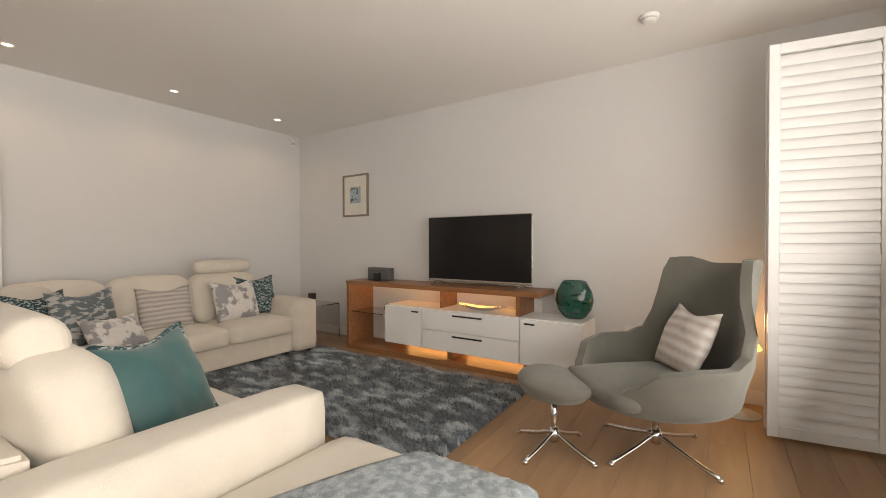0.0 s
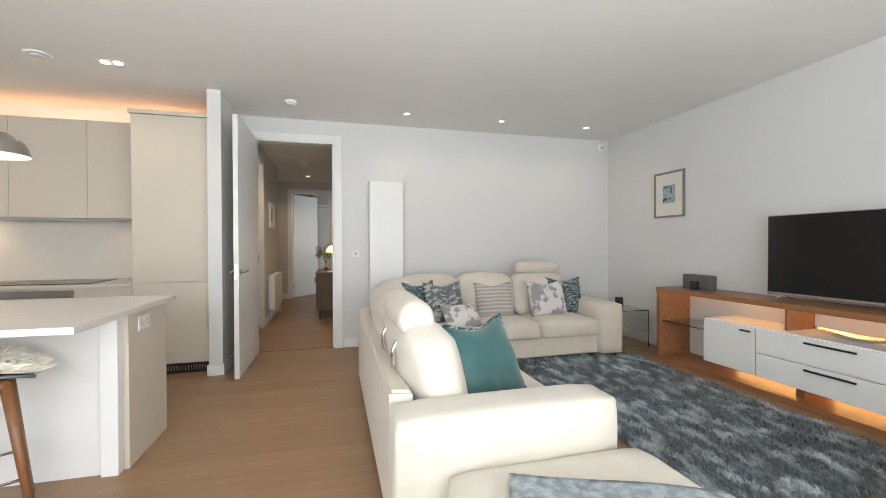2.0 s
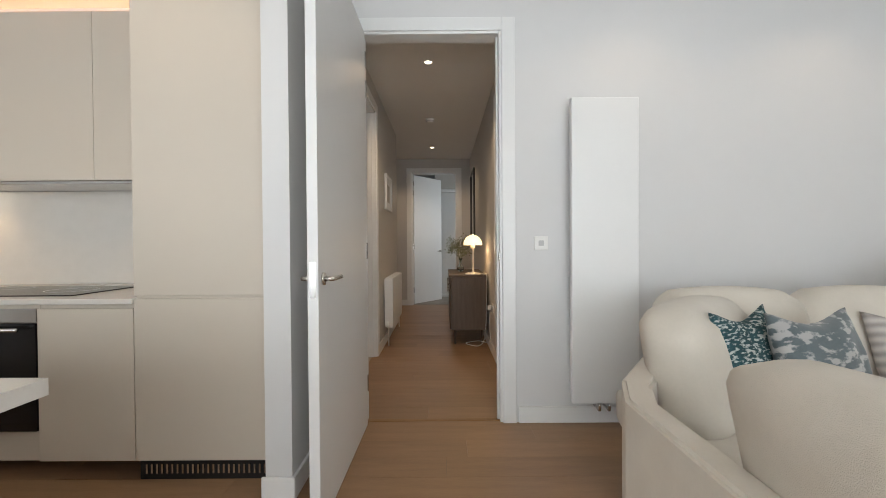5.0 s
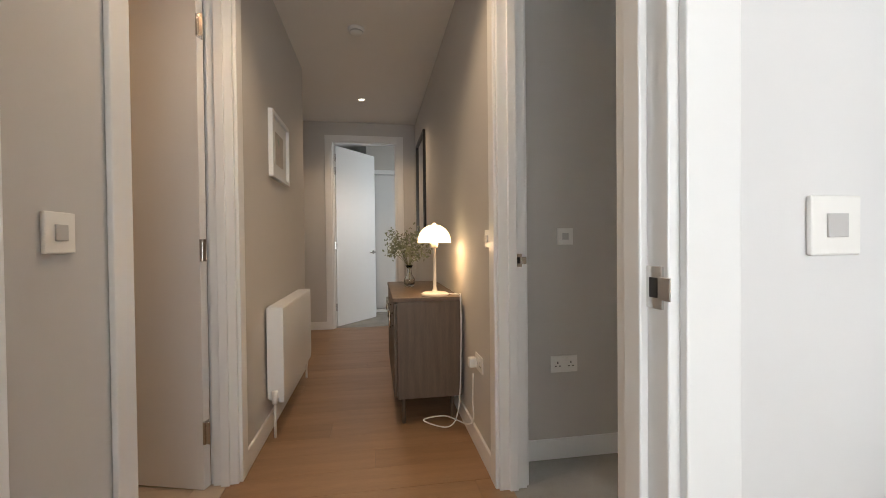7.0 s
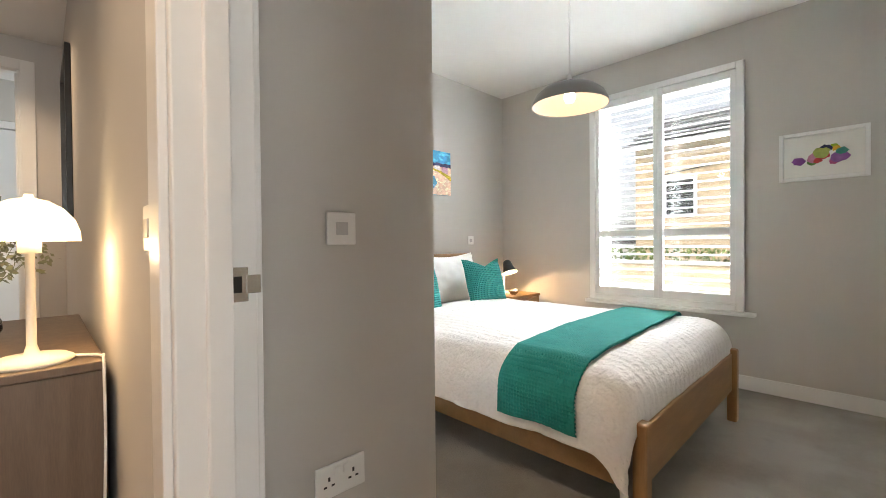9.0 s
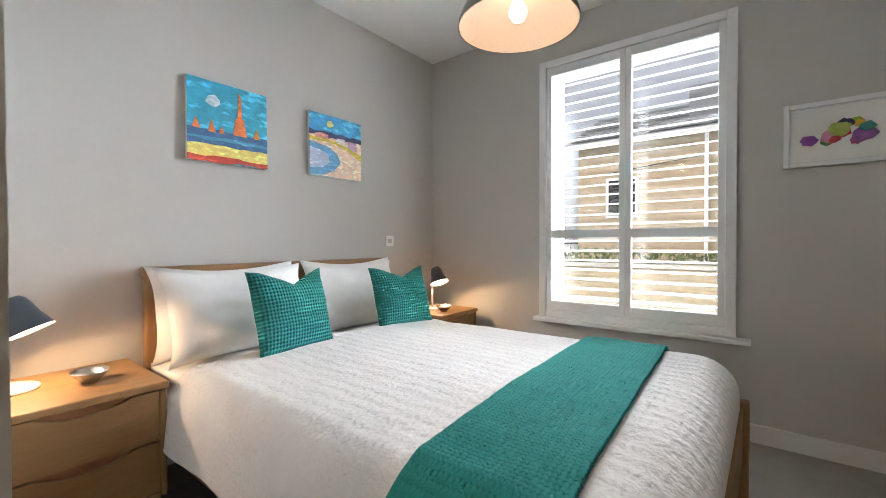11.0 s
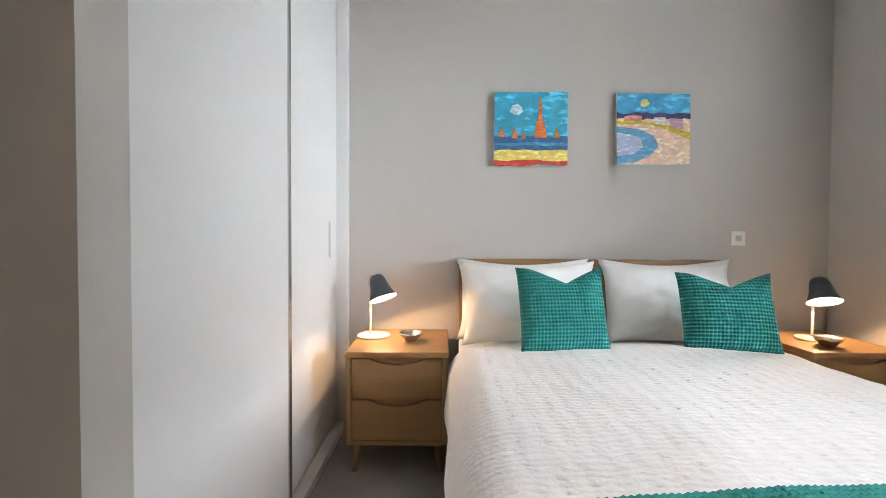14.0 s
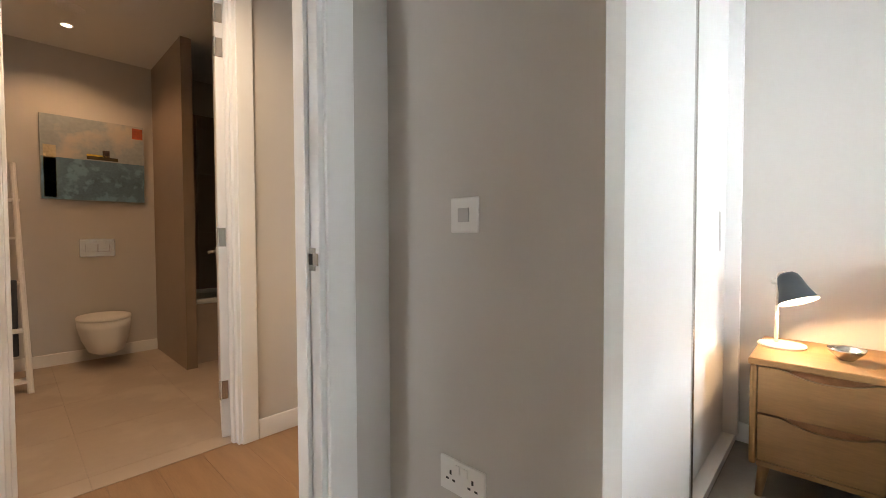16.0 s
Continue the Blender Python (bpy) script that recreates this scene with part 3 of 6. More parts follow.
sofa()
VELVET = mat("teal_velvet", (0.026, 0.105, 0.107), 0.5, vary=0.15, scale=5, sheen=0.3, bump=0.1, bump_scale=12)
TWEED = blotches(mat("teal_boucle", (0.02, 0.07, 0.08), 0.9, vary=0.4, scale=30, bump=0.6, bump_scale=140), 45, (0.48, 0.52, 0.50), 0.50, 0.60, (1, 1, 2.5))
STRIPE = waves(mat("grey_ribbed_weave", (0.36, 0.33, 0.31), 0.9, vary=0.15, scale=30, bump=0.3, bump_scale=200), 7.5, "Z", 0.5, (0.62, 0.58, 0.54), amount=0.8, distort=0.6)
PATCH = blotches(mat("silver_patch_velvet", (0.66, 0.64, 0.61), 0.6, vary=0.08, scale=12, sheen=0.4, bump=0.2, bump_scale=50), 11, (0.27, 0.27, 0.28), 0.48, 0.56)
CHST = waves(mat("taupe_stripe_weave", (0.50, 0.44, 0.40), 0.9, vary=0.2, scale=30, bump=0.3, bump_scale=200), 5.2, "Z", 0.35, (0.70, 0.68, 0.66), amount=0.85, distort=1.5, detail=3)
DARKP = blotches(mat("slate_patch_velvet", (0.10, 0.13, 0.14), 0.7, vary=0.2, scale=12, sheen=0.3), 14, (0.42, 0.42, 0.41), 0.5, 0.56, (1, 1, 2))
G = "cushions on the sofa"
cushion("teal velvet cushion with boucle edge on the sofa", 0.47, 0.45, 0.16, pose(1.03, 1.50, 0.435, -26, 0, 27), VELVET, 1, TWEED, G)
cushion("dark slate patterned cushion on the corner seat", 0.46, 0.44, 0.15, pose(1.36, 3.66, 0.44, -16, 0, 16), DARKP, 3, None, G)
cushion("teal boucle cushion in the sofa corner", 0.44, 0.44, 0.14, pose(1.13, 3.72, 0.44, -14, 0, 30), TWEED, 4, None, G)
cushion("small pale patterned cushion lying on the corner seat", 0.40, 0.30, 0.12, pose(1.48, 3.42, 0.43, -42, 0, 10), PATCH, 5, None, G)
cushion("grey ribbed cushion on the sofa", 0.46, 0.40, 0.14, pose(1.98, 3.86, 0.44, -18, 0, 0), STRIPE, 6, None, G)
cushion("silver grey patched cushion on the sofa", 0.47, 0.42, 0.15, pose(2.58, 3.74, 0.44, -20, 0, 2), PATCH, 7, None, G)
cushion("dark teal boucle cushion on the sofa", 0.44, 0.43, 0.14, pose(2.88, 3.90, 0.44, -15, 0, -6), TWEED, 8, None, G)


def footstool():
    f = thing("sofa_footstool", "cream upholstered footstool beside the sofa arm", "footstool", pose(1.03, 0.60, 0))
    bx("base", (-0.38, 0.38, -0.40, 0.38, 0.06, 0.25), BEIGE, f, r=0.02, seg=3)
    bm = bmesh.new()
    soft_block(bm, -0.42, 0.42, -0.43, 0.41, 0.24, 0.43, r=0.05, puff=0.012, n=8)
    part("cushion_top", bm, BEIGE, f, smooth=True)
    for x in (-0.33, 0.33):
        for y in (-0.34, 0.32):
            bx("leg", (x - 0.02, x + 0.02, y - 0.02, y + 0.02, 0, 0.07), BLACK, f)


footstool()


def draped(name, label, category, x0, x1, y0, y1, height, material, n=36, thick=0.012, ny=0):
    """A cloth laid over something: height(x, y) gives its surface."""
    bm = bmesh.new()
    ny = ny or n
    g = [[bm.verts.new(height(x0 + (x1 - x0) * i / n, y0 + (y1 - y0) * j / ny)) for j in range(ny + 1)] for i in range(n + 1)]
    for i in range(n):
        for j in range(ny):
            bm.faces.new((g[i][j], g[i + 1][j], g[i + 1][j + 1], g[i][j + 1]))
    ob = part(name, bm, material, smooth=True)
    mod = ob.modifiers.new("thickness", "SOLIDIFY")
    mod.thickness, mod.offset = thick, 1
    return tagged(ob, label, category)


WOOL = blotches(mat("pale_blue_grey_wool", (0.25, 0.295, 0.32), 0.95, vary=0.25, scale=16, bump=0.7, bump_scale=160), 28, (0.42, 0.465, 0.49), 0.42, 0.62)


def throw_height(x, y):
    # turned a little on the stool; it falls over the front and sides
    c, s_ = math.cos(radians(-24)), math.sin(radians(-24))
    X, Y = 1.04 + c * x - s_ * y, 0.36 + s_ * x + c * y
    over = max(0, X - 1.43, 0.63 - X, 0.20 - Y)
    Xc, Yc = min(1.46, max(0.60, X)), max(0.165, Y)
    return (Xc, Yc, 0.452 + 0.006 * math.sin(9 * X) * math.sin(7 * Y) - 0.95 * over)


draped("wool_throw", "pale blue grey wool throw over the footstool", "throw", -0.42, 0.45, -0.42, 0.37, throw_height, WOOL)


def shag_rug():
    m = blotches(mat("blue_grey_shag", (0.075, 0.10, 0.12), 0.6, vary=0.5, scale=5, sheen=0.3, tuft=0.6), 6.5, (0.50, 0.57, 0.60), 0.47, 0.68, (1.8, 0.8, 1))
    rug = thing("shag_rug", "blue grey shaggy rug with silvery streaks", "rug", pose(0, 0, 0), kind="stuff")
    bm = bmesh.new()
    nx, ny = 26, 50
    x0, x1, y0, y1 = 1.98, 3.42, 0.98, 3.62
    g = []
    for i in range(nx + 1):
        for j in range(ny + 1):
            x, y = x0 + (x1 - x0) * i / nx, y0 + (y1 - y0) * j / ny
            edge = i in (0, nx) or j in (0, ny)
            g.append((x, y, 0.004 if edge else 0.022))
    me = bpy.data.meshes.new("pile_base")
    me.from_pydata(g, [], [(i * (ny + 1) + j, (i + 1) * (ny + 1) + j, (i + 1) * (ny + 1) + j + 1, i * (ny + 1) + j + 1) for i in range(nx) for j in range(ny)])
    me.materials.append(m)
    new("pile_base", me).parent = rug
    bm.free()
    rnd = random.Random(5)
    vs, fs = [], []
    for _ in range(26000):
        x, y = rnd.uniform(x0 - 0.01, x1 + 0.01), rnd.uniform(y0 - 0.01, y1 + 0.01)
        lean = 2.2 * noise.noise(Vector((x * 2.4, y * 2.4, 0.3))) + rnd.uniform(-0.9, 0.9) + 2.0
        h, ln, w = rnd.uniform(0.018, 0.035), rnd.uniform(0.015, 0.040), rnd.uniform(0.003, 0.0055)
        dx, dy = math.cos(lean), math.sin(lean)
        k = len(vs)
        vs += [(x - dy * w, y + dx * w, 0.012), (x + dy * w, y - dx * w, 0.012), (x + dx * ln * 0.5 + dy * w, y + dy * ln * 0.5 - dx * w, 0.018 + h * 0.8), (x + dx * ln * 0.5 - dy * w, y + dy * ln * 0.5 + dx * w, 0.018 + h * 0.8), (x + dx * ln, y + dy * ln, 0.018 + h * 0.75)]
        fs += [(k, k + 1, k + 2, k + 3), (k + 3, k + 2, k + 4)]
    me = bpy.data.meshes.new("pile")
    me.from_pydata(vs, [], fs)
    me.materials.append(m)
    new("pile", me).parent = rug


shag_rug()


def media_unit():
    u = thing("media_unit", "walnut and white media unit with lit niches", "sideboard", pose(0, 0, 0))
    xf, xb = 3.62, XW - 0.03
    bx("top_board", (xf - 0.01, xb, 0.98, 3.31, 0.735, 0.78), WALNUT, u, "walnut top board", 0.003)
    bx("side_board", (xf, xb, 3.265, 3.309, 0.0, 0.734), WALNUT, u, "walnut side board", 0.003)
    bx("bottom_board", (xf - 0.008, xb, 1.04, 3.264, 0.0, 0.05), WALNUT, u, "walnut plinth board", 0.003)
    bx("back_board", (xb - 0.02, xb, 1.10, 3.264, 0.051, 0.734), WHITE, u, "white back board", 0.002)
    bx("support", (xf + 0.05, xb - 0.021, 1.17, 1.21, 0.551, 0.734), WALNUT, u, "pale wood divider", 0.002)
    bx("support", (xf + 0.10, xb - 0.021, 2.04, 2.06, 0.551, 0.734), WALNUT, u, "pale wood divider", 0.002)
    bx("support", (xf + 0.08, xb - 0.021, 1.9, 1.96, 0.051, 0.14), WALNUT, u, "", 0.002)
    bx("support", (xf + 0.06, xb - 0.021, 1.08, 1.14, 0.051, 0.14), WALNUT, u, "", 0.002)
    bx("body", (xf + 0.022, xb - 0.022, 0.61, 2.72, 0.141, 0.549), WHITE, u, "white lacquered body", 0.003)
    for n, y0, y1, z0, z1 in (("door", 2.225, 2.718, 0.145, 0.54), ("drawer", 1.16, 2.215, 0.345, 0.54), ("drawer", 1.16, 2.215, 0.145, 0.337), ("door", 0.614, 1.15, 0.145, 0.54)):
        d = bx(n, (xf, xf + 0.021, y0, y1, z0, z1), WHITE, u, "white lacquered front", 0.003)
        yc = (y0 + y1) / 2 if n == "drawer" else (y0 + 0.08 if y0 > 2 else y1 - 0.09)
        w = 0.16 if n == "drawer" else 0.045
        zz = z1 - 0.035
        bx("handle", (xf - 0.014, xf + 0.001, yc - w, yc + w, zz - 0.008, zz + 0.006), BLACK, d, "black bar handle", 0.002)
    bx("glass_shelf", (xf + 0.03, xb - 0.025, 2.73, 3.264, 0.42, 0.43), GLASS, u, "clear glass shelf", 0.002)
    bx("led_strip", (xb - 0.035, xb - 0.024, 1.23, 3.24, 0.715, 0.733), LED, u, "warm light strip under the top board")
    bx("led_strip", (xb - 0.035, xb - 0.024, 1.15, 2.7, 0.118, 0.136), LED, u, "warm light strip under the body")
    for y in (0.7, 1.0):
        bx("leg", (xb - 0.10, xb - 0.06, y - 0.02, y + 0.02, 0, 0.142), CHROME, u, "", 0.003)
        bx("leg", (xf + 0.06, xf + 0.10, y - 0.02, y + 0.02, 0, 0.142), CHROME, u, "", 0.003)


media_unit()


def television():
    t = thing("television", "flat black television on two splayed feet", "television", pose(3.86, 1.705, 0.78))
    bx("back_housing", (0.005, 0.05, -0.40, 0.40, 0.08, 0.50), BLACK, t, "", 0.01)
    bx("bezel", (-0.018, 0.006, -0.585, 0.585, 0.035, 0.705), CHROME, t, "thin silver bezel", 0.003)
    bx("screen", (-0.021, -0.017, -0.576, 0.576, 0.058, 0.697), SCREEN, t, "dark switched-off screen")
    for y in (-0.47, 0.47):
        bm = bmesh.new()
        bent(bm, [(0.0, y, 0.04), (-0.09, y + 0.01, 0.006), (-0.12, y + 0.012, 0.006)], 0.006, 8)
        bent(bm, [(0.0, y, 0.04), (0.09, y - 0.01, 0.006), (0.11, y - 0.012, 0.006)], 0.006, 8)
        part("foot", bm, CHROME, t, "silver splayed foot")


television()


def small_things_living():
    r_ = thing("docking_speaker", "grey docking loudspeaker on the media unit", "speaker", pose(3.84, 2.98, 0.78))
    bx("body", (-0.04, 0.05, -0.17, 0.17, 0.0, 0.15), mat("grey_mesh", (0.10, 0.10, 0.10), 0.5, vary=0.2, scale=200), r_, "", 0.015, 3)
    bx("dock", (-0.075, -0.038, -0.045, 0.045, 0.0, 0.09), BLACK, r_, "black device dock", 0.006)
    v = thing("round_vase", "emerald green lacquered flat round vase", "vase", pose(3.86, 0.745, 0.55))
    bm = bmesh.new()
    lathe(bm, [(0, 0), (0.07, 0), (0.10, 0.02), (0.145, 0.08), (0.165, 0.16), (0.15, 0.24), (0.115, 0.30), (0.10, 0.325), (0.09, 0.33), (0.085, 0.315), (0.0, 0.30)], 40)
    for q in bm.verts:
        q.co.x *= 0.62
    part("body", bm, blotches(mat("emerald_glaze", (0.004, 0.075, 0.052), 0.18, vary=0.35, scale=7, coat=0.5), 9, (0.0, 0.02, 0.018), 0.55, 0.62, (1, 1, 4)), v, smooth=True)
    b = thing("leaf_bowl", "long silver leaf-shaped bowl in the niche", "bowl", pose(3.80, 1.63, 0.551))
    bm = bmesh.new()
    n = 20
    rows = []
    for i in range(n + 1):
        u = 2 * i / n - 1
        w = 0.075 * (1 - u * u) ** 0.6 + 0.001
        rows.append([bm.verts.new((w * k, u * 0.27, 0.002 + 0.055 * u * u + 0.035 * k * k * (1 - u * u))) for k in (-1, -0.5, 0, 0.5, 1)])
    for p, q in zip(rows, rows[1:]):
        for k in range(4):
            bm.faces.new((p[k], p[k + 1], q[k + 1], q[k]))
    o = part("dish", bm, CHROME, b, smooth=True)
    o.modifiers.new("thickness", "SOLIDIFY").thickness = 0.004
    jar = thing("green_jar", "small green glazed jar on the glass shelf", "jar", pose(3.78, 2.82, 0.43))
    bm = bmesh.new()
    lathe(bm, [(0, 0), (0.028, 0), (0.042, 0.035), (0.036, 0.075), (0.022, 0.092), (0.026, 0.10), (0.018, 0.098), (0, 0.09)], 24)
    part("body", bm, mat("green_glaze", (0.05, 0.13, 0.05), 0.3, vary=0.3, scale=20), jar, smooth=True)
    p = thing("framed_print", "small framed print with a wide cream mount", "picture", pose(XW, 3.60, 1.56))
    silver = mat("silver_frame", (0.30, 0.27, 0.23), 0.4, 0.6, vary=0.2, scale=30)
    for d in ((-0.025, -0.001, -0.225, -0.203, 0, 0.54), (-0.025, -0.001, 0.203, 0.225, 0, 0.54), (-0.025, -0.001, -0.203, 0.203, 0, 0.022), (-0.025, -0.001, -0.203, 0.203, 0.518, 0.54)):
        bx("frame", d, silver, p, "silvery frame", 0.003)
    bx("mount", (-0.012, -0.002, -0.202, 0.202, 0.023, 0.517), mat("cream_card", (0.72, 0.69, 0.62), 0.8), p, "cream mount")
    bx("print", (-0.015, -0.0125, -0.09, 0.09, 0.17, 0.38), blotches(mat("watercolour", (0.34, 0.42, 0.46), 0.7, vary=0.3, scale=14), 16, (0.06, 0.08, 0.10), 0.55, 0.62), p, "blue grey print")
    s = thing("motion_sensor", "white corner motion sensor near the ceiling", "sensor", pose(3.93, YD, 2.58))
    bm = bmesh.new()
    rbox(bm, -0.03, 0.03, -0.045, 0, 0, 0.10, 0.012, 3)
    part("housing", bm, PLASTIC, s)
    bx("lens", (-0.02, 0.02, -0.0485, -0.0455, 0.02, 0.06), GREYPL, s, "grey sensor window", 0.001)
    r2 = thing("vertical_radiator", "tall flat white radiator on the wall", "radiator", pose(0.855, YD, 0.16))
    bx("panel", (-0.205, 0.205, -0.115, -0.075, 0.0, 1.86), WHITE, r2, "", 0.006)
    bx("convector", (-0.19, 0.19, -0.073, -0.02, 0.03, 1.83), LEAFW, r2, "", 0.004)
    for x in (-0.03, 0.03):
        bm = bmesh.new()
        tube(bm, (x + 0.0, -0.09, -0.05), (x, -0.09, 0.0), 0.010, seg=12)
        tube(bm, (x, -0.09, -0.05), (x, -0.001, -0.05), 0.008, seg=12)
        part("valve", bm, SHINY, r2, "chrome valve", smooth=True)
    for y in (0.2, 1.6):
        bx("wall_bracket", (-0.02, 0.02, -0.02, -0.0005, y, y + 0.06), CHROME, r2)
    g = thing("glass_side_table", "clear glass waterfall side table beside the sofa", "side table", pose(3.62, 3.98, 0))
    bx("top", (-0.22, 0.30, -0.22, 0.22, 0.438, 0.45), GLASS, g, "", 0.002)
    bx("side_panel", (0.289, 0.30, -0.22, 0.22, 0, 0.4375), GLASS, g, "", 0.002)
    bx("side_panel", (-0.22, -0.209, -0.22, 0.22, 0, 0.4375), GLASS, g, "", 0.002)
    c = thing("candle_holder", "dark brown square candle holder on the glass table", "candle", pose(3.70, 4.02, 0.45))
    bx("holder", (-0.035, 0.035, -0.035, 0.035, 0, 0.13), mat("dark_bronze", (0.05, 0.03, 0.025), 0.3, vary=0.3, scale=10), c, "", 0.004)
    k = thing("white_cable", "white cable arching behind the sofa arm", "cable", pose(0, 0, 0))
    bm = bmesh.new()
    bent(bm, smooth_pts([(3.34, 4.18, 0.0), (3.35, 4.18, 0.4), (3.40, 4.2, 0.56), (3.5, 4.2, 0.53), (3.62, 4.15, 0.456), (3.72, 4.2, 0.456)], 6), 0.005, 6)
    part("wire", bm, PLASTIC, k, smooth=True)


small_things_living()


def egg_chair():
    FAB = mat("grey_olive_wool", (0.125, 0.123, 0.104), 0.9, vary=0.10, scale=8, bump=0.3, bump_scale=300, sheen=0.3)
    c = thing("lounge_chair", "grey wool egg-shaped lounge chair on a steel star base", "armchair", pose(2.90, 0.0, 0, 0, 0, 222))
    na, nv = 64, 22

    def rim(a):
        a = abs(a)
        pts = ((0, 1.085), (20, 1.08), (36, 1.12), (46, 1.11), (53, 1.0), (60, 0.78), (68, 0.64), (80, 0.60), (100, 0.60), (120, 0.58), (138, 0.48), (155, 0.40), (180, 0.385))
        for (p, q), (r_, s_) in zip(pts, pts[1:]):
            if a <= r_:
                t = (a - p) / (r_ - p)
                t = t * t * (3 - 2 * t)
                return q + (s_ - q) * t
        return 0.4

    bm = bmesh.new()
    grid = []
    for i in range(na):
        a = -180 + 360 * i / na
        A = radians(a)
        row = []
        for j in range(nv + 1):
            v = j / nv
            if v < 0.4:
                k = v / 0.4
                R, z = 0.36 * math.sin(k * math.pi / 2) ** 0.9, 0.315 + 0.075 * (1 - math.cos(k * math.pi / 2))
            else:
                k = (v - 0.4) / 0.6
                z = 0.39 + (rim(a) - 0.39) * k
                R = 0.36 + 0.05 * min(1, (z - 0.39) / 0.2) * (0.4 + 0.6 * min(1, abs(a) / 80)) + 0.03 * max(0, z - 0.72) - (0.035 * min(1, max(0, z - 0.42) / 0.15) if abs(a) < 58 else 0)
            lean = 0.25 * max(0, z - 0.40) * max(0.25, math.cos(A))
            wing = -0.08 * max(0, z - 0.7) * math.exp(-((abs(a) - 48) / 18) ** 2) * 3
            row.append(bm.verts.new((R * math.sin(A) * 1.02, R * math.cos(A) * (1.0 if abs(a) < 90 else 1.12) + lean + wing, z)))
        grid.append(row)
    for i in range(na):
        p, q = grid[i], grid[(i + 1) % na]
        for j in range(nv):
            bm.faces.new((p[j], q[j], q[j + 1], p[j + 1]))
    bmesh.ops.remove_doubles(bm, verts=bm.verts[:], dist=0.001)
    o = part("shell", bm, FAB, c, smooth=True)
    sm = o.modifiers.new("thickness", "SOLIDIFY")
    sm.thickness, sm.offset = 0.05, 1
    bv = o.modifiers.new("soft_rim", "BEVEL")
    bv.width, bv.segments, bv.angle_limit = 0.018, 3, radians(50)
    bm = bmesh.new()
    soft_block(bm, -0.30, 0.30, -0.42, 0.22, 0.34, 0.45, r=0.05, puff=0.02, n=6)
    part("seat_cushion", bm, FAB, c, smooth=True)
    star_base(c, 0.33, 0.36, 4, 18)
    f = thing("chair_ottoman", "grey wool ottoman on a small steel star base", "ottoman", pose(2.60, 0.50, 0, 0, 0, 213))
    bm = bmesh.new()
    lathe(bm, [(0, 0.30), (0.10, 0.305), (0.21, 0.33), (0.255, 0.37), (0.262, 0.395), (0.25, 0.415), (0.12, 0.43), (0, 0.432)], 44)
    for v in bm.verts:
        v.co.y *= 0.80
        v.co.z += 0.20 * v.co.x * v.co.x - 0.05 * v.co.y
    part("seat", bm, FAB, f, smooth=True)
    star_base(f, 0.31, 0.26, 4, 40)
    cushion("taupe striped cushion on the lounge chair", 0.42, 0.40, 0.14, pose(2.98, -0.07, 0.46, -24, 0, 213), CHST, 11)


def star_base(c, top, reach, n, turn):
    bm = bmesh.new()
    tube(bm, (0, 0, 0.06), (0, 0, top), 0.019, seg=20)
    tube(bm, (0, 0, 0.05), (0, 0, 0.13), 0.03, 0.024, seg=20)
    part("column", bm, SHINY, c, "polished steel column", smooth=True)
    for k in range(n):
        a = radians(turn + k * 360 / n)
        bm = bmesh.new()
        bent(bm, smooth_pts([(0.02 * math.cos(a), 0.02 * math.sin(a), 0.10), (reach * 0.5 * math.cos(a), reach * 0.5 * math.sin(a), 0.055), (reach * math.cos(a), reach * math.sin(a), 0.016)], 5), 0.012, 10)
        tube(bm, (reach * math.cos(a), reach * math.sin(a), 0), (reach * math.cos(a), reach * math.sin(a), 0.02), 0.014, seg=12)
        part("foot", bm, SHINY, c, "polished steel foot", smooth=True)


egg_chair()


def glow_lamp():
    l = thing("table_lamp", "small lamp with a glowing amber shade behind the chair", "lamp", pose(3.80, -0.42, 0))
    bm = bmesh.new()
    lathe(bm, [(0, 0), (0.13, 0), (0.13, 0.012), (0.02, 0.03), (0.014, 0.06), (0.014, 0.42), (0, 0.42)], 28)
    part("stand", bm, mat("pale_stand", (0.5, 0.48, 0.45), 0.4), l, smooth=True)
    bm = bmesh.new()
    lathe(bm, [(0.0, 0.45), (0.10, 0.452), (0.13, 0.47), (0.115, 0.50), (0.06, 0.515), (0, 0.518)], 32)
    part("shade", bm, mat("amber_glass_lit", (1, 0.6, 0.2), 0.4, glow=4.0, glow_colour=(1, 0.50, 0.12)), l, "glowing amber glass shade", smooth=True)
    point_lamp("table_lamp_light", (3.80, -0.42, 0.66), 3.0, WARM, 0.06)


glow_lamp()


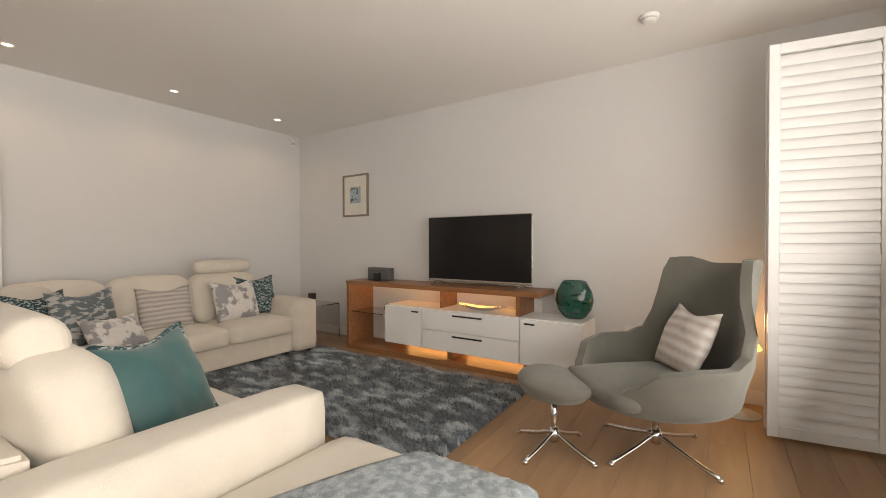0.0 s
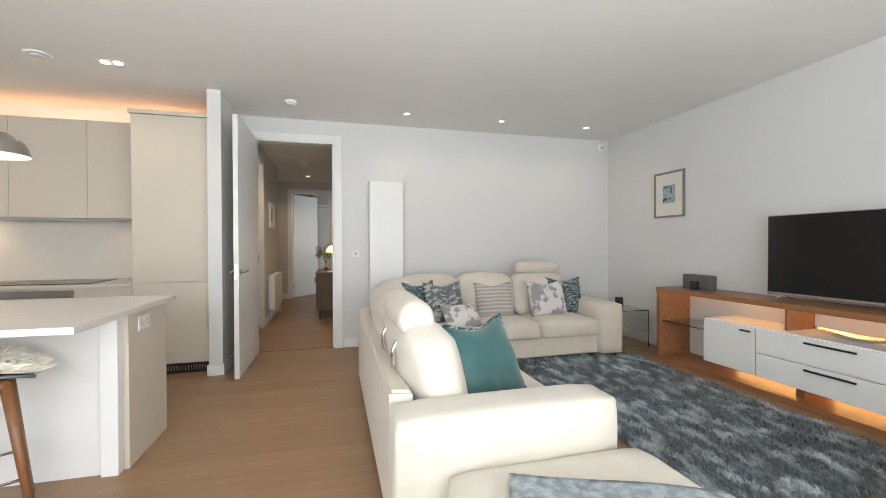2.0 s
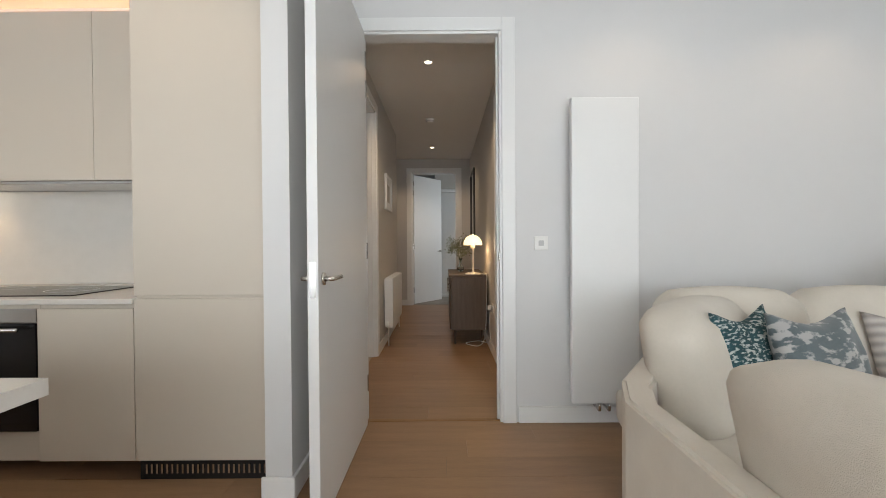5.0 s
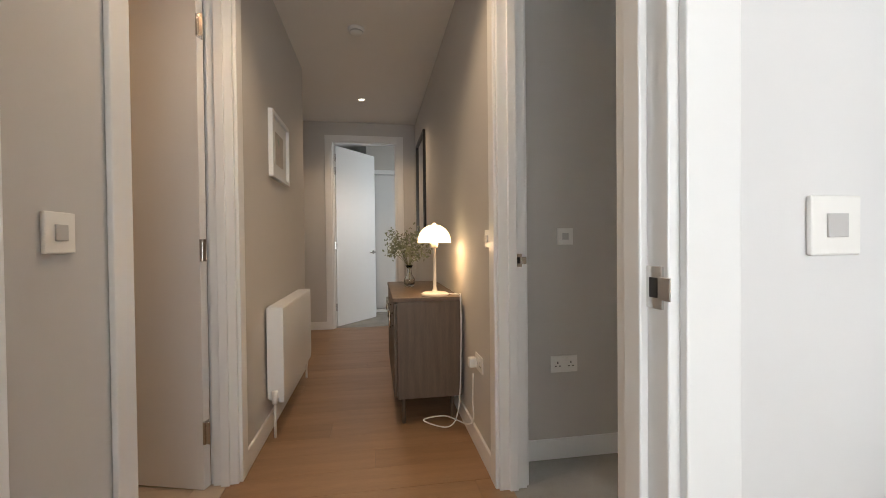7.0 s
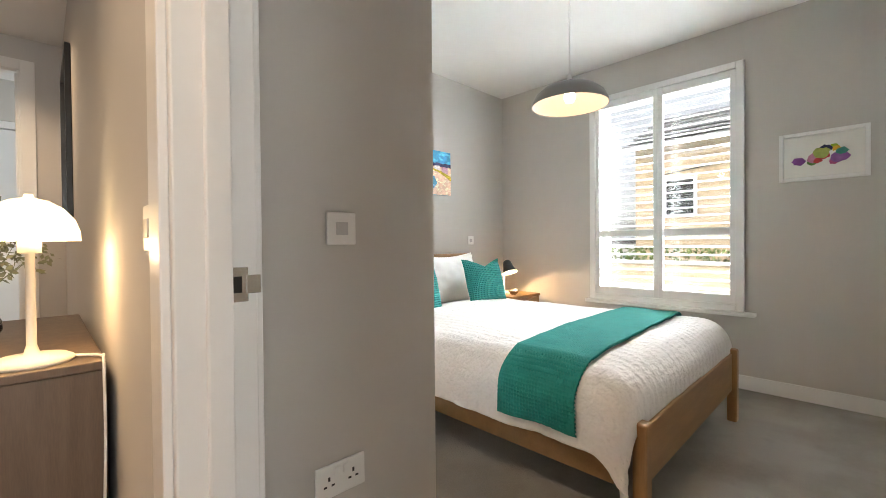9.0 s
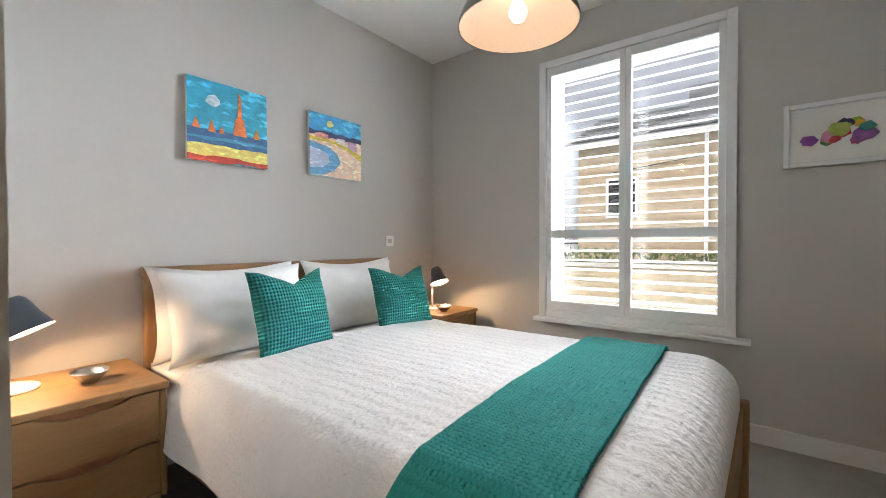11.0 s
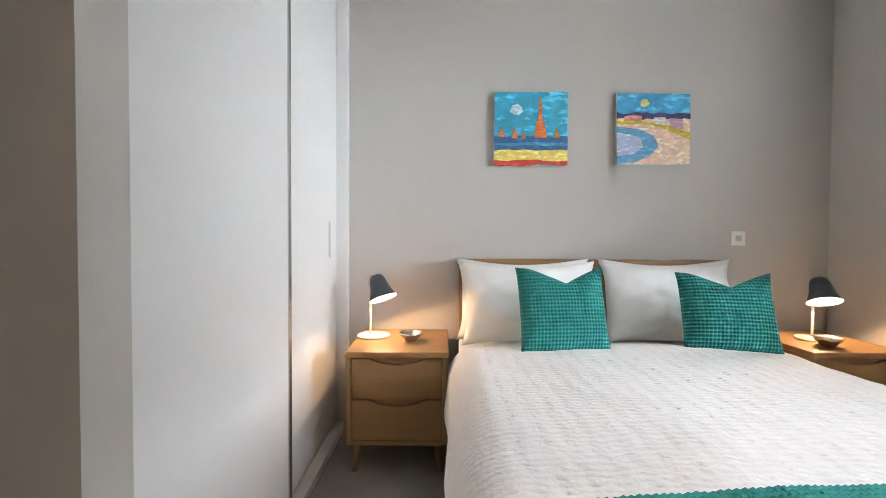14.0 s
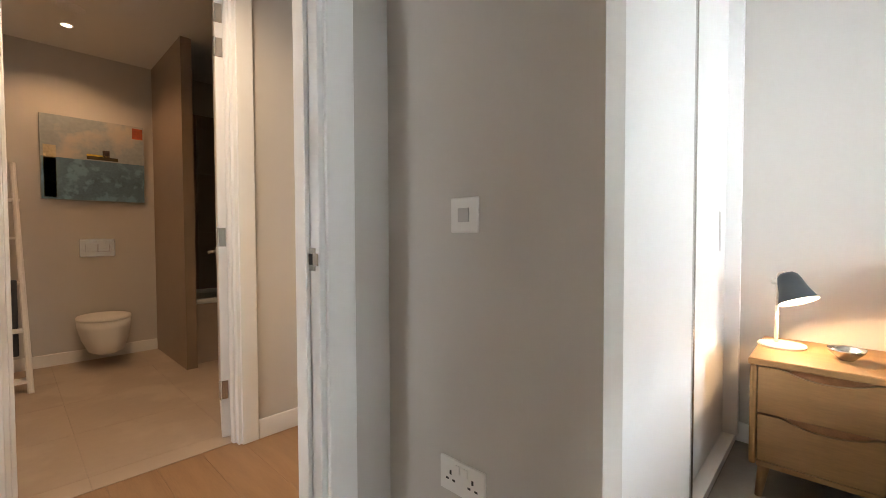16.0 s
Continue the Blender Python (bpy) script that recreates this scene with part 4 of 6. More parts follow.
def louvre_panel(parent, w, z0, z1, pitch, tilt, blade, edge=0.05, name="shutter_panel", mids=()):
    """A white shutter panel in the y-z plane from y = 0 to w, with tilted blades."""
    p = part(name, bmesh.new(), WHITE, parent)
    bx("stile", (-0.014, 0.014, 0, edge, z0, z1), WHITE, p, r=0.003)
    bx("stile", (-0.014, 0.014, w - edge, w, z0, z1), WHITE, p, r=0.003)
    rails = [(z0, z0 + 0.07), *((m - 0.03, m + 0.03) for m in mids), (z1 - 0.06, z1)]
    for a, b in rails:
        bx("rail", (-0.0135, 0.0135, edge, w - edge, a, b), WHITE, p, r=0.003)
    bm = bmesh.new()
    n = 6
    for s in (1, -1):
        ring = [[bm.verts.new((s * 0.0045 * math.cos(math.pi * (k / n - 0.5)), yy, blade * (k / n - 0.5))) for k in range(n + 1)] for yy in (edge + 0.002, w - edge - 0.002)]
        for k in range(n):
            bm.faces.new((ring[0][k], ring[0][k + 1], ring[1][k + 1], ring[1][k]))
    bmesh.ops.remove_doubles(bm, verts=bm.verts[:], dist=0.0003)
    first = None
    for (a, b), (c, d) in zip(rails, rails[1:]):
        z = b + pitch * 0.5
        while z < c - pitch * 0.2:
            m = pose(0, 0, z, 0, tilt, 0)
            if first is None:
                first = part("louvre", bm, WHITE, p, m=m)
            else:
                again(first, p, m)
            z += pitch
    return p


def living_window():
    w = thing("window_1", "wide white glazed doors behind the camera's start", "window", pose(0, 0, 0), kind="structure")
    n = 6
    for i in range(n + 1):
        x = -3.4 + i * 7.15 / n
        bx("window_frame", (max(-3.4, x - 0.035), min(3.75, x + 0.035), -1.36, -1.30, 0.06, 2.44), WHITE, w, "", 0.004)
    bx("window_frame", (-3.4, 3.75, -1.37, -1.29, 2.44, 2.5), WHITE, w, "", 0.004)
    bx("window_frame", (-3.4, 3.75, -1.37, -1.29, 0.0, 0.06), WHITE, w, "", 0.004)
    for i in range(n):
        x = -3.4 + i * 7.15 / n
        o = bx("pane", (x + 0.036, x + 7.15 / n - 0.036, -1.335, -1.325, 0.06, 2.44), PANE, w, "clear glass pane")
        o.visible_shadow = False
    s = thing("folding_shutter", "white louvred shutter panel folded into the room", "shutter", pose(3.50, -1.10, 0.03, 0, 0, 8), group="living room shutters", kind="structure")
    louvre_panel(s, 0.56, 0.0, 2.36, 0.062, 12, 0.068, 0.055, mids=(1.08,))
    s2 = copy_thing(s, pose(3.58, -1.10, 0.03, 0, 0, 4))
    tagged(s2, "white louvred shutter panel folded behind another")


living_window()


def downlight(x, y, lamp=True, watts=7, colour=SOFT):
    d = thing("downlight", "round white recessed ceiling spotlight, lit", "spotlight", pose(x, y, H), group="ceiling spotlights")
    bm = bmesh.new()
    lathe(bm, [(0.042, 0), (0.044, -0.004), (0.036, -0.006), (0.030, -0.003), (0.030, 0.0)], 24)
    part("trim", bm, WHITE, d, smooth=True)
    bm = bmesh.new()
    lathe(bm, [(0, -0.0035), (0.030, -0.0035), (0.030, -0.001), (0, -0.001)], 20)
    part("bulb", bm, LAMPW, d, "glowing lamp")
    if lamp:
        spot_lamp("downlight_beam", (x, y, H - 0.02), watts, colour)
    return d


for x in (1.04, 2.20, 3.36):
    downlight(x, 4.22, True, 5)


def detector(x, y, r, label, name="smoke_detector"):
    d = thing(name, label, "smoke detector", pose(x, y, H))
    bm = bmesh.new()
    lathe(bm, [(0, -0.045), (r * 0.45, -0.044), (r * 0.75, -0.036), (r * 0.8, -0.020), (r, -0.016), (r, 0), (0, 0)], 32)
    part("housing", bm, PLASTIC, d, smooth=True)
    bm = bmesh.new()
    lathe(bm, [(r * 0.81, -0.030), (r * 0.815, -0.022), (r * 0.79, -0.021), (r * 0.79, -0.031), (r * 0.81, -0.030)], 32)
    part("vent_ring", bm, GREYPL, d, "grey vent slot")
    return d


detector(-0.19, 4.10, 0.062, "round white smoke detector on the living room ceiling")
detector(3.35, 0.10, 0.062, "round white smoke detector above the lounge chair")


def switch_plate(x, y, z, facing, label, kind="switch"):
    """A white wall plate; facing is the turn about z, 0 when it faces -y."""
    s = thing("light_switch" if kind == "switch" else "wall_socket", label, "switch" if kind == "switch" else "socket", pose(x, y, z, 0, 0, facing))
    w = 0.043 if kind == "switch" else 0.073
    bx("plate", (-w, w, -0.009, -0.0005, -0.043, 0.043), PLASTIC, s, "", 0.003)
    if kind == "switch":
        bx("rocker", (-0.017, 0.017, -0.0125, -0.0085, -0.017, 0.017), GREYPL, s, "grey rocker", 0.001)
    else:
        for k in (-0.036, 0.036):
            for dx, dz, ww, hh in ((0, 0.008, 0.003, 0.0055), (-0.011, -0.010, 0.0045, 0.0025), (0.011, -0.010, 0.0045, 0.0025)):
                bx("pin_hole", (k + dx - ww, k + dx + ww, -0.0098, -0.0088, dz - hh, dz + hh), BLACK, s, "dark pin hole")
            bx("rocker", (k * 0.35 - 0.008, k * 0.35 + 0.008, -0.0125, -0.0085, 0.012, 0.034), PLASTIC, s, "", 0.001)
    return s


switch_plate(0.49, YD, 1.14, 0, "white single light switch beside the living room door")
switch_plate(XW, 0.30, 0.45, -90, "white double socket low on the television wall", "socket")

# ---- kitchen ----


def unit(label, x0, x1, yf, yb, z0, z1, fronts, name="kitchen_cabinet"):
    """A cabinet with its fronts as (u0, u1, z0, z1)."""
    u = thing(name, label, "cabinet", pose(0, 0, 0))
    bx("body", (x0 + 0.001, x1 - 0.001, yf + 0.021, yb, z0, z1), KITCH, u, "", 0.002)
    for a, b, c, d in fronts:
        bx("door", (a + 0.0015, b - 0.0015, yf, yf + 0.02, c, d), KITCH, u, "matt cashmere door", 0.002)
    return u


yt = 4.09
FL, FR = -1.615, -0.93
unit("tall matt cashmere fridge housing with two doors", FL, FR, yt, 4.9, 0.10, 2.50, [(FL, FR, 0.105, 0.885), (FL, FR, 0.90, 2.495)])
bx0 = thing("cornice_board", "thin cashmere cover board above the tall unit", "cover board", pose(0, 0, 0))
bx("board", (FL - 0.02, FR - 0.001, yt - 0.01, 4.9, 2.501, 2.54), KITCH, bx0, "", 0.002)
pl = thing("kitchen_plinth", "dark ventilated plinth grille under the fridge", "plinth", pose(0, 0, 0))
bx("board", (FL, FR - 0.001, yt + 0.03, 4.8, 0.0, 0.10), BLACK, pl)
for k in range(24):
    x = FL + 0.03 + k * 0.025
    bx("slat", (x, x + 0.009, yt + 0.024, yt + 0.03, 0.03, 0.075), CHROME, pl)
UX = (-3.258, -2.84, -2.19, FL - 0.021)
for i in range(3):
    unit("matt cashmere wall cupboard above the hob", UX[i], UX[i + 1], 4.56, 4.9, 1.53, 2.53, [(UX[i], UX[i + 1], 1.53, 2.525)], "wall_cupboard")
hd = thing("extractor_hood", "slim steel extractor edge below the wall cupboards", "extractor hood", pose(0, 0, 0))
bx("hood", (UX[0] + 0.05, UX[3], 4.57, 4.9, 1.508, 1.529), CHROME, hd, "", 0.003)
bx("hood_light", (UX[0] + 0.06, UX[0] + 0.16, 4.70, 4.80, 1.503, 1.5075), LAMPW, hd, "small glowing hood lamp")
spot_lamp("hood_lamp_light", (UX[0] + 0.12, 4.72, 1.49), 2.2, WARM, 120)
spot_lamp("hood_lamp_light", (UX[3] - 0.3, 4.72, 1.49), 1.5, WARM, 130)
TX = -3.26
unit("tall matt cashmere oven housing", TX - 0.62, TX, yt, 4.9, 0.10, 2.50, [(TX - 0.62, TX, 0.105, 0.885), (TX - 0.62, TX, 0.90, 2.495)])
unit("tall matt cashmere larder unit", TX - 1.26, TX - 0.622, yt, 4.9, 0.10, 2.50, [(TX - 1.26, TX - 0.622, 0.105, 0.885), (TX - 1.26, TX - 0.622, 0.90, 2.495)])
b2 = thing("cornice_board", "thin cashmere cover board above the tall units", "cover board", pose(0, 0, 0))
bx("board", (TX - 1.28, TX + 0.01, yt - 0.01, 4.9, 2.501, 2.54), KITCH, b2, "", 0.002)
for a, b in ((TX + 0.001, -2.74), (-2.08, FL - 0.001)):
    unit("matt cashmere base cupboard under the worktop", a, b, yt, 4.8, 0.10, 0.86, [(a, b, 0.105, 0.84)], "base_cupboard")
ov = thing("built_in_oven", "built-in oven with a black glass front", "oven", pose(-2.41, yt, 0))
bx("body", (-0.328, 0.328, 0.021, 0.70, 0.10, 0.858), KITCH, ov)
bx("control_panel", (-0.325, 0.325, 0.0, 0.02, 0.775, 0.84), CHROME, ov, "steel control panel", 0.002)
bx("door", (-0.325, 0.325, -0.003, 0.02, 0.25, 0.77), SCREEN, ov, "black glass oven door", 0.003)
bm = bmesh.new()
tube(bm, (-0.27, -0.035, 0.745), (0.27, -0.035, 0.745), 0.009)
for x in (-0.24, 0.24):
    tube(bm, (x, -0.035, 0.745), (x, 0.0, 0.745), 0.007)
part("handle", bm, CHROME, ov, "steel bar handle", smooth=True)
wt = thing("kitchen_worktop", "pale quartz worktop below the wall cupboards", "worktop", pose(0, 0, 0))
bx("slab", (TX + 0.002, FL - 0.002, yt - 0.012, 4.879, 0.861, 0.888), STONE, wt, "", 0.003)
bk = thing("splashback", "pale quartz splashback behind the hob", "splashback", pose(0, 0, 0))
bx("slab", (TX + 0.002, FL - 0.002, 4.88, 4.8995, 0.889, 1.507), STONE, bk, "", 0.002)
hb = thing("induction_hob", "black glass induction hob on the worktop", "hob", pose(-2.42, 4.44, 0.888))
bx("glass", (-0.42, 0.42, -0.25, 0.25, 0.0, 0.006), SCREEN, hb, "", 0.002)
for x, y, r_ in ((-0.25, -0.1, 0.09), (-0.25, 0.12, 0.09), (0.2, 0.0, 0.12)):
    bm = bmesh.new()
    lathe(bm, [(r_, 0.0062), (r_, 0.0067), (r_ - 0.004, 0.0067), (r_ - 0.004, 0.0062)], 40, (x, y, 0))
    part("cooking_zone", bm, GREYPL, hb, "thin grey zone ring")
cv = thing("cove_light", "warm light strip on top of the kitchen units", "light strip", pose(0, 0, 0))
bx("strip", (TX - 1.2, FR - 0.06, 4.74, 4.76, 2.541, 2.553), LEDC, cv, "")


def island():
    i = thing("kitchen_island", "white and cashmere kitchen island", "island", pose(0, 0, 0))
    bx("body", (-3.6, -0.99, 2.20, 2.68, 0.0, 0.868), WHITE, i, "white front panel", 0.002)
    bx("end_panel", (-0.988, -0.905, 2.17, 2.235, 0.0, 0.868), WHITE, i, "white corner post", 0.002)
    bx("end_panel", (-0.988, -0.88, 2.236, 2.77, 0.0, 0.868), KITCH, i, "matt cashmere end panel", 0.002)
    t = thing("island_worktop", "pale quartz island worktop with a breakfast overhang", "worktop", pose(0, 0, 0))
    # four slabs round the sink opening
    z0, z1 = 0.869, 0.90
    sx0, sx1, sy0, sy1 = -2.45, -1.77, 2.30, 2.62
    for d in ((-3.7, sx0, 1.67, 2.86), (sx1, -0.845, 1.67, 2.86), (sx0, sx1, 1.67, sy0), (sx0, sx1, sy1, 2.86)):
        bx("slab", (*d, z0, z1), STONE, t)
    s = thing("sink", "undermounted steel sink in the island", "sink", pose(0, 0, 0))
    bm = bmesh.new()
    for d in ((sx0, sx1, sy0, sy1, 0.70, 0.705), (sx0 - 0.003, sx0 + 0.002, sy0, sy1, 0.705, 0.8685), (sx1 - 0.002, sx1 + 0.003, sy0, sy1, 0.705, 0.8685), (sx0 + 0.002, sx1 - 0.002, sy0 - 0.003, sy0 + 0.002, 0.705, 0.8685), (sx0 + 0.002, sx1 - 0.002, sy1 - 0.002, sy1 + 0.003, 0.705, 0.8685)):
        box(bm, *d)
    part("basin", bm, mat("dark_sink_steel", (0.10, 0.10, 0.10), 0.35, 0.8), s)
    k = thing("kitchen_tap", "square-necked brushed steel kitchen tap", "tap", pose(-1.93, 2.255, 0.90))
    bm = bmesh.new()
    lathe(bm, [(0, 0), (0.028, 0), (0.028, 0.16), (0.020, 0.165), (0.020, 0.19), (0, 0.19)], 24)
    part("body", bm, CHROME, k, smooth=True)
    bm = bmesh.new()
    bent(bm, [(0, 0, 0.18), (0, 0, 0.275), (0.006, 0.008, 0.29), (0.02, 0.022, 0.296), (0.12, 0.13, 0.296), (0.135, 0.145, 0.29), (0.14, 0.15, 0.275), (0.14, 0.15, 0.24)], 0.011, 12)
    part("spout", bm, CHROME, k, smooth=True)
    bm = bmesh.new()
    tube(bm, (-0.028, 0, 0.11), (-0.10, -0.01, 0.115), 0.006)
    part("lever", bm, CHROME, k, smooth=True)
    switch_plate(-0.88, 2.42, 0.79, 90, "white double socket on the island's end panel", "socket")


island()


def bar_stool(x, y, turn):
    W = mat("stool_walnut", (0.20, 0.085, 0.035), 0.4, vary=0.2, scale=4, stretch=(6, 6, 1), bump=0.04, bump_scale=40)
    s = thing("bar_stool", "walnut bar stool with a grey shell seat", "bar stool", pose(x, y, 0, 0, 0, turn))
    for sx in (-1, 1):
        for sy in (-1, 1):
            bm = bmesh.new()
            a, b = Vector((sx * 0.14, sy * 0.13, 0.66)), Vector((sx * 0.20, sy * 0.21, 0.0))
            tube(bm, b, a, 0.015, 0.026, 10)
            part("leg", bm, W, s, "tapered walnut leg", smooth=True)
        bm = bmesh.new()
        bent(bm, smooth_pts([(sx * 0.14, -0.14, 0.66), (sx * 0.15, 0.0, 0.60), (sx * 0.14, 0.14, 0.66)], 6), 0.022, 8)
        part("side_rail", bm, W, s, smooth=True)
    for sy in (-1, 1):
        bm = bmesh.new()
        tube(bm, (-0.15, sy * 0.12, 0.645), (0.15, sy * 0.12, 0.645), 0.02, seg=10)
        part("cross_rail", bm, W, s, smooth=True)
    bm = bmesh.new()
    q = [(-0.185, -0.19, 0.24), (0.185, -0.19, 0.24), (0.185, 0.19, 0.24), (-0.185, 0.19, 0.24), (-0.185, -0.19, 0.24)]
    bent(bm, q, 0.007, 8)
    part("footrest", bm, SHINY, s, "chrome foot ring", smooth=True)
    bm = bmesh.new()
    n = 14
    g = []
    for i in range(n + 1):
        row = []
        for j in range(n + 1):
            u, v = 2 * i / n - 1, 2 * j / n - 1
            z = 0.685 + 0.03 * u * u + (0.15 * max(0, v) ** 2.2) - 0.03 * max(0, -v) ** 2
            row.append(bm.verts.new((u * 0.215 * (1 - 0.08 * v * v), -0.20 + (v + 1) * 0.21 + 0.02 * v, z)))
        g.append(row)
    for i in range(n):
        for j in range(n):
            bm.faces.new((g[i][j], g[i + 1][j], g[i + 1][j + 1], g[i][j + 1]))
    o = part("seat_shell", bm, mat("grey_moulded_shell", (0.12, 0.13, 0.13), 0.3, vary=0.05, scale=6), s, "grey moulded shell", smooth=True)
    o.modifiers.new("thickness", "SOLIDIFY").thickness = 0.012
    f = thing("sheepskin", "cream sheepskin thrown over the bar stool", "sheepskin", pose(x, y, 0, 0, 0, turn), kind="stuff")
    rnd = random.Random(9)
    vs, fs = [], []
    for _ in range(7000):
        u, v = rnd.uniform(-1, 1), rnd.uniform(-1.1, 0.15)
        if u * u + (v * 0.9) ** 2 > 1.15:
            continue
        px, py = u * 0.235, -0.21 + (v + 1) * 0.21
        pz = 0.705 + 0.03 * u * u + 0.15 * max(0, v) ** 2.2 - 0.05 * max(0, -v - 0.3)
        dx, dy, dz = u * 0.5 + rnd.uniform(-0.6, 0.6), v * 0.5 - 0.3 + rnd.uniform(-0.6, 0.6), rnd.uniform(0.5, 1.1)
        l_, w = rnd.uniform(0.025, 0.05), 0.004
        k = len(vs)
        vs += [(px - w, py, pz), (px + w, py + w, pz), (px + dx * l_ * 0.6 + w, py + dy * l_ * 0.6, pz + dz * l_ * 0.75), (px + dx * l_, py + dy * l_, pz + dz * l_ * 0.7)]
        fs += [(k, k + 1, k + 2), (k, k + 2, k + 3)]
    me = bpy.data.meshes.new("fleece")
    me.from_pydata(vs, [], fs)
    me.materials.append(mat("cream_fleece", (0.84, 0.79, 0.69), 0.9, vary=0.12, scale=12, sheen=0.4, tuft=0.12))
    new("fleece", me).parent = f
    bm = bmesh.new()
    soft_block(bm, -0.22, 0.22, -0.21, 0.02, 0.690, 0.715, r=0.012, puff=0.008, n=6)
    for v in bm.verts:
        v.co.z += 0.03 * (v.co.x / 0.2) ** 2 + 0.15 * max(0, (v.co.y + 0.21) / 0.21 - 1) ** 2.2
    part("hide", bm, me.materials[0], f, smooth=True)


bar_stool(-1.32, 1.81, 122)


def pendant(x, y, rim, r, drop, material, inside, label, watts, squash=1.0):
    p = thing("pendant_lamp", label, "pendant lamp", pose(x, y, 0))
    bm = bmesh.new()
    prof = [(r, 0), (r * 0.985, drop * 0.14), (r * 0.90, drop * 0.42), (r * 0.72, drop * 0.66), (r * 0.45, drop * 0.82), (r * 0.22, drop * 0.88), (r * 0.17, drop * 0.94), (r * 0.16, drop), (0.0, drop)]
    lathe(bm, prof, 48, (0, 0, rim))
    part("shade", bm, material, p, smooth=True)
    bm = bmesh.new()
    lathe(bm, [(a * 0.985 - 0.001, b - 0.003 + 0.004 * (i == 0)) for i, (a, b) in enumerate(prof[:6])] + [(0, drop * 0.85)], 48, (0, 0, rim))
    part("shade_lining", bm, inside, p, "pale inside of the shade", smooth=True)
    bm = bmesh.new()
    lathe(bm, [(0, 0.0), (0.02, 0.004), (0.032, 0.025), (0.03, 0.045), (0.016, 0.07), (0.014, 0.09), (0, 0.09)], 24, (0, 0, rim + drop * 0.12))
    part("bulb", bm, LAMPW, p, "glowing bulb", smooth=True)
    bm = bmesh.new()
    tube(bm, (0, 0, rim + drop), (0, 0, rim + drop + 0.035), 0.014, seg=16)
    tube(bm, (0, 0, rim + drop + 0.03), (0, 0, H - 0.02), 0.003, seg=8)
    part("cord", bm, PLASTIC, p, "thin pale cord")
    bm = bmesh.new()
    lathe(bm, [(0, -0.03), (0.03, -0.028), (0.045, -0.01), (0.045, 0), (0, 0)], 24, (0, 0, H))
    part("ceiling_rose", bm, PLASTIC, p, "", smooth=True)
    point_lamp("pendant_light", (x, y, rim - 0.01), watts, SOFT, 0.035)


pendant(-1.51, 2.26, 1.725, 0.165, 0.145, mat("pewter_lacquer", (0.33, 0.31, 0.28), 0.3, 0.7, vary=0.05, scale=6), mat("pale_lining", (0.75, 0.68, 0.6), 0.6), "pewter grey metal pendant lamp above the island", 1.5)


def twin_spot(x, y):
    d = thing("twin_downlight", "white twin recessed ceiling spotlight, lit", "spotlight", pose(x, y, H), group="kitchen spotlights")
    bx("trim", (-0.10, 0.10, -0.05, 0.05, -0.005, -0.0005), WHITE, d, "", 0.002)
    for k in (-0.045, 0.045):
        bm = bmesh.new()
        lathe(bm, [(0, -0.012), (0.03, -0.011), (0.034, -0.006), (0, -0.0055)], 20, (k, 0, 0))
        part("bulb", bm, LAMPW, d, "glowing lamp")


twin_spot(-1.50, 3.50)
twin_spot(-3.05, 3.50)
spot_lamp("twin_downlight_beam", (-1.50, 3.50, H - 0.03), 6, SOFT)
spot_lamp("twin_downlight_beam", (-3.05, 3.50, H - 0.03), 6, SOFT)
vt = thing("ceiling_vent", "round white ceiling extract vent in the kitchen", "vent", pose(-1.98, 3.48, H))
bm = bmesh.new()
lathe(bm, [(0.09, 0), (0.09, -0.006), (0.07, -0.012), (0.058, -0.004), (0.056, 0)], 32)
part("ring", bm, WHITE, vt, smooth=True)
bm = bmesh.new()
lathe(bm, [(0, -0.016), (0.045, -0.016), (0.05, -0.010), (0.03, 0), (0, 0)], 32)
part("disc", bm, WHITE, vt, smooth=True)
ha = thing("heat_alarm", "white square heat alarm on the kitchen ceiling", "heat alarm", pose(-2.50, 3.50, H))
bx("housing", (-0.07, 0.07, -0.06, 0.06, -0.05, -0.0005), PLASTIC, ha, "", 0.012, 3)

# ---- hall ----


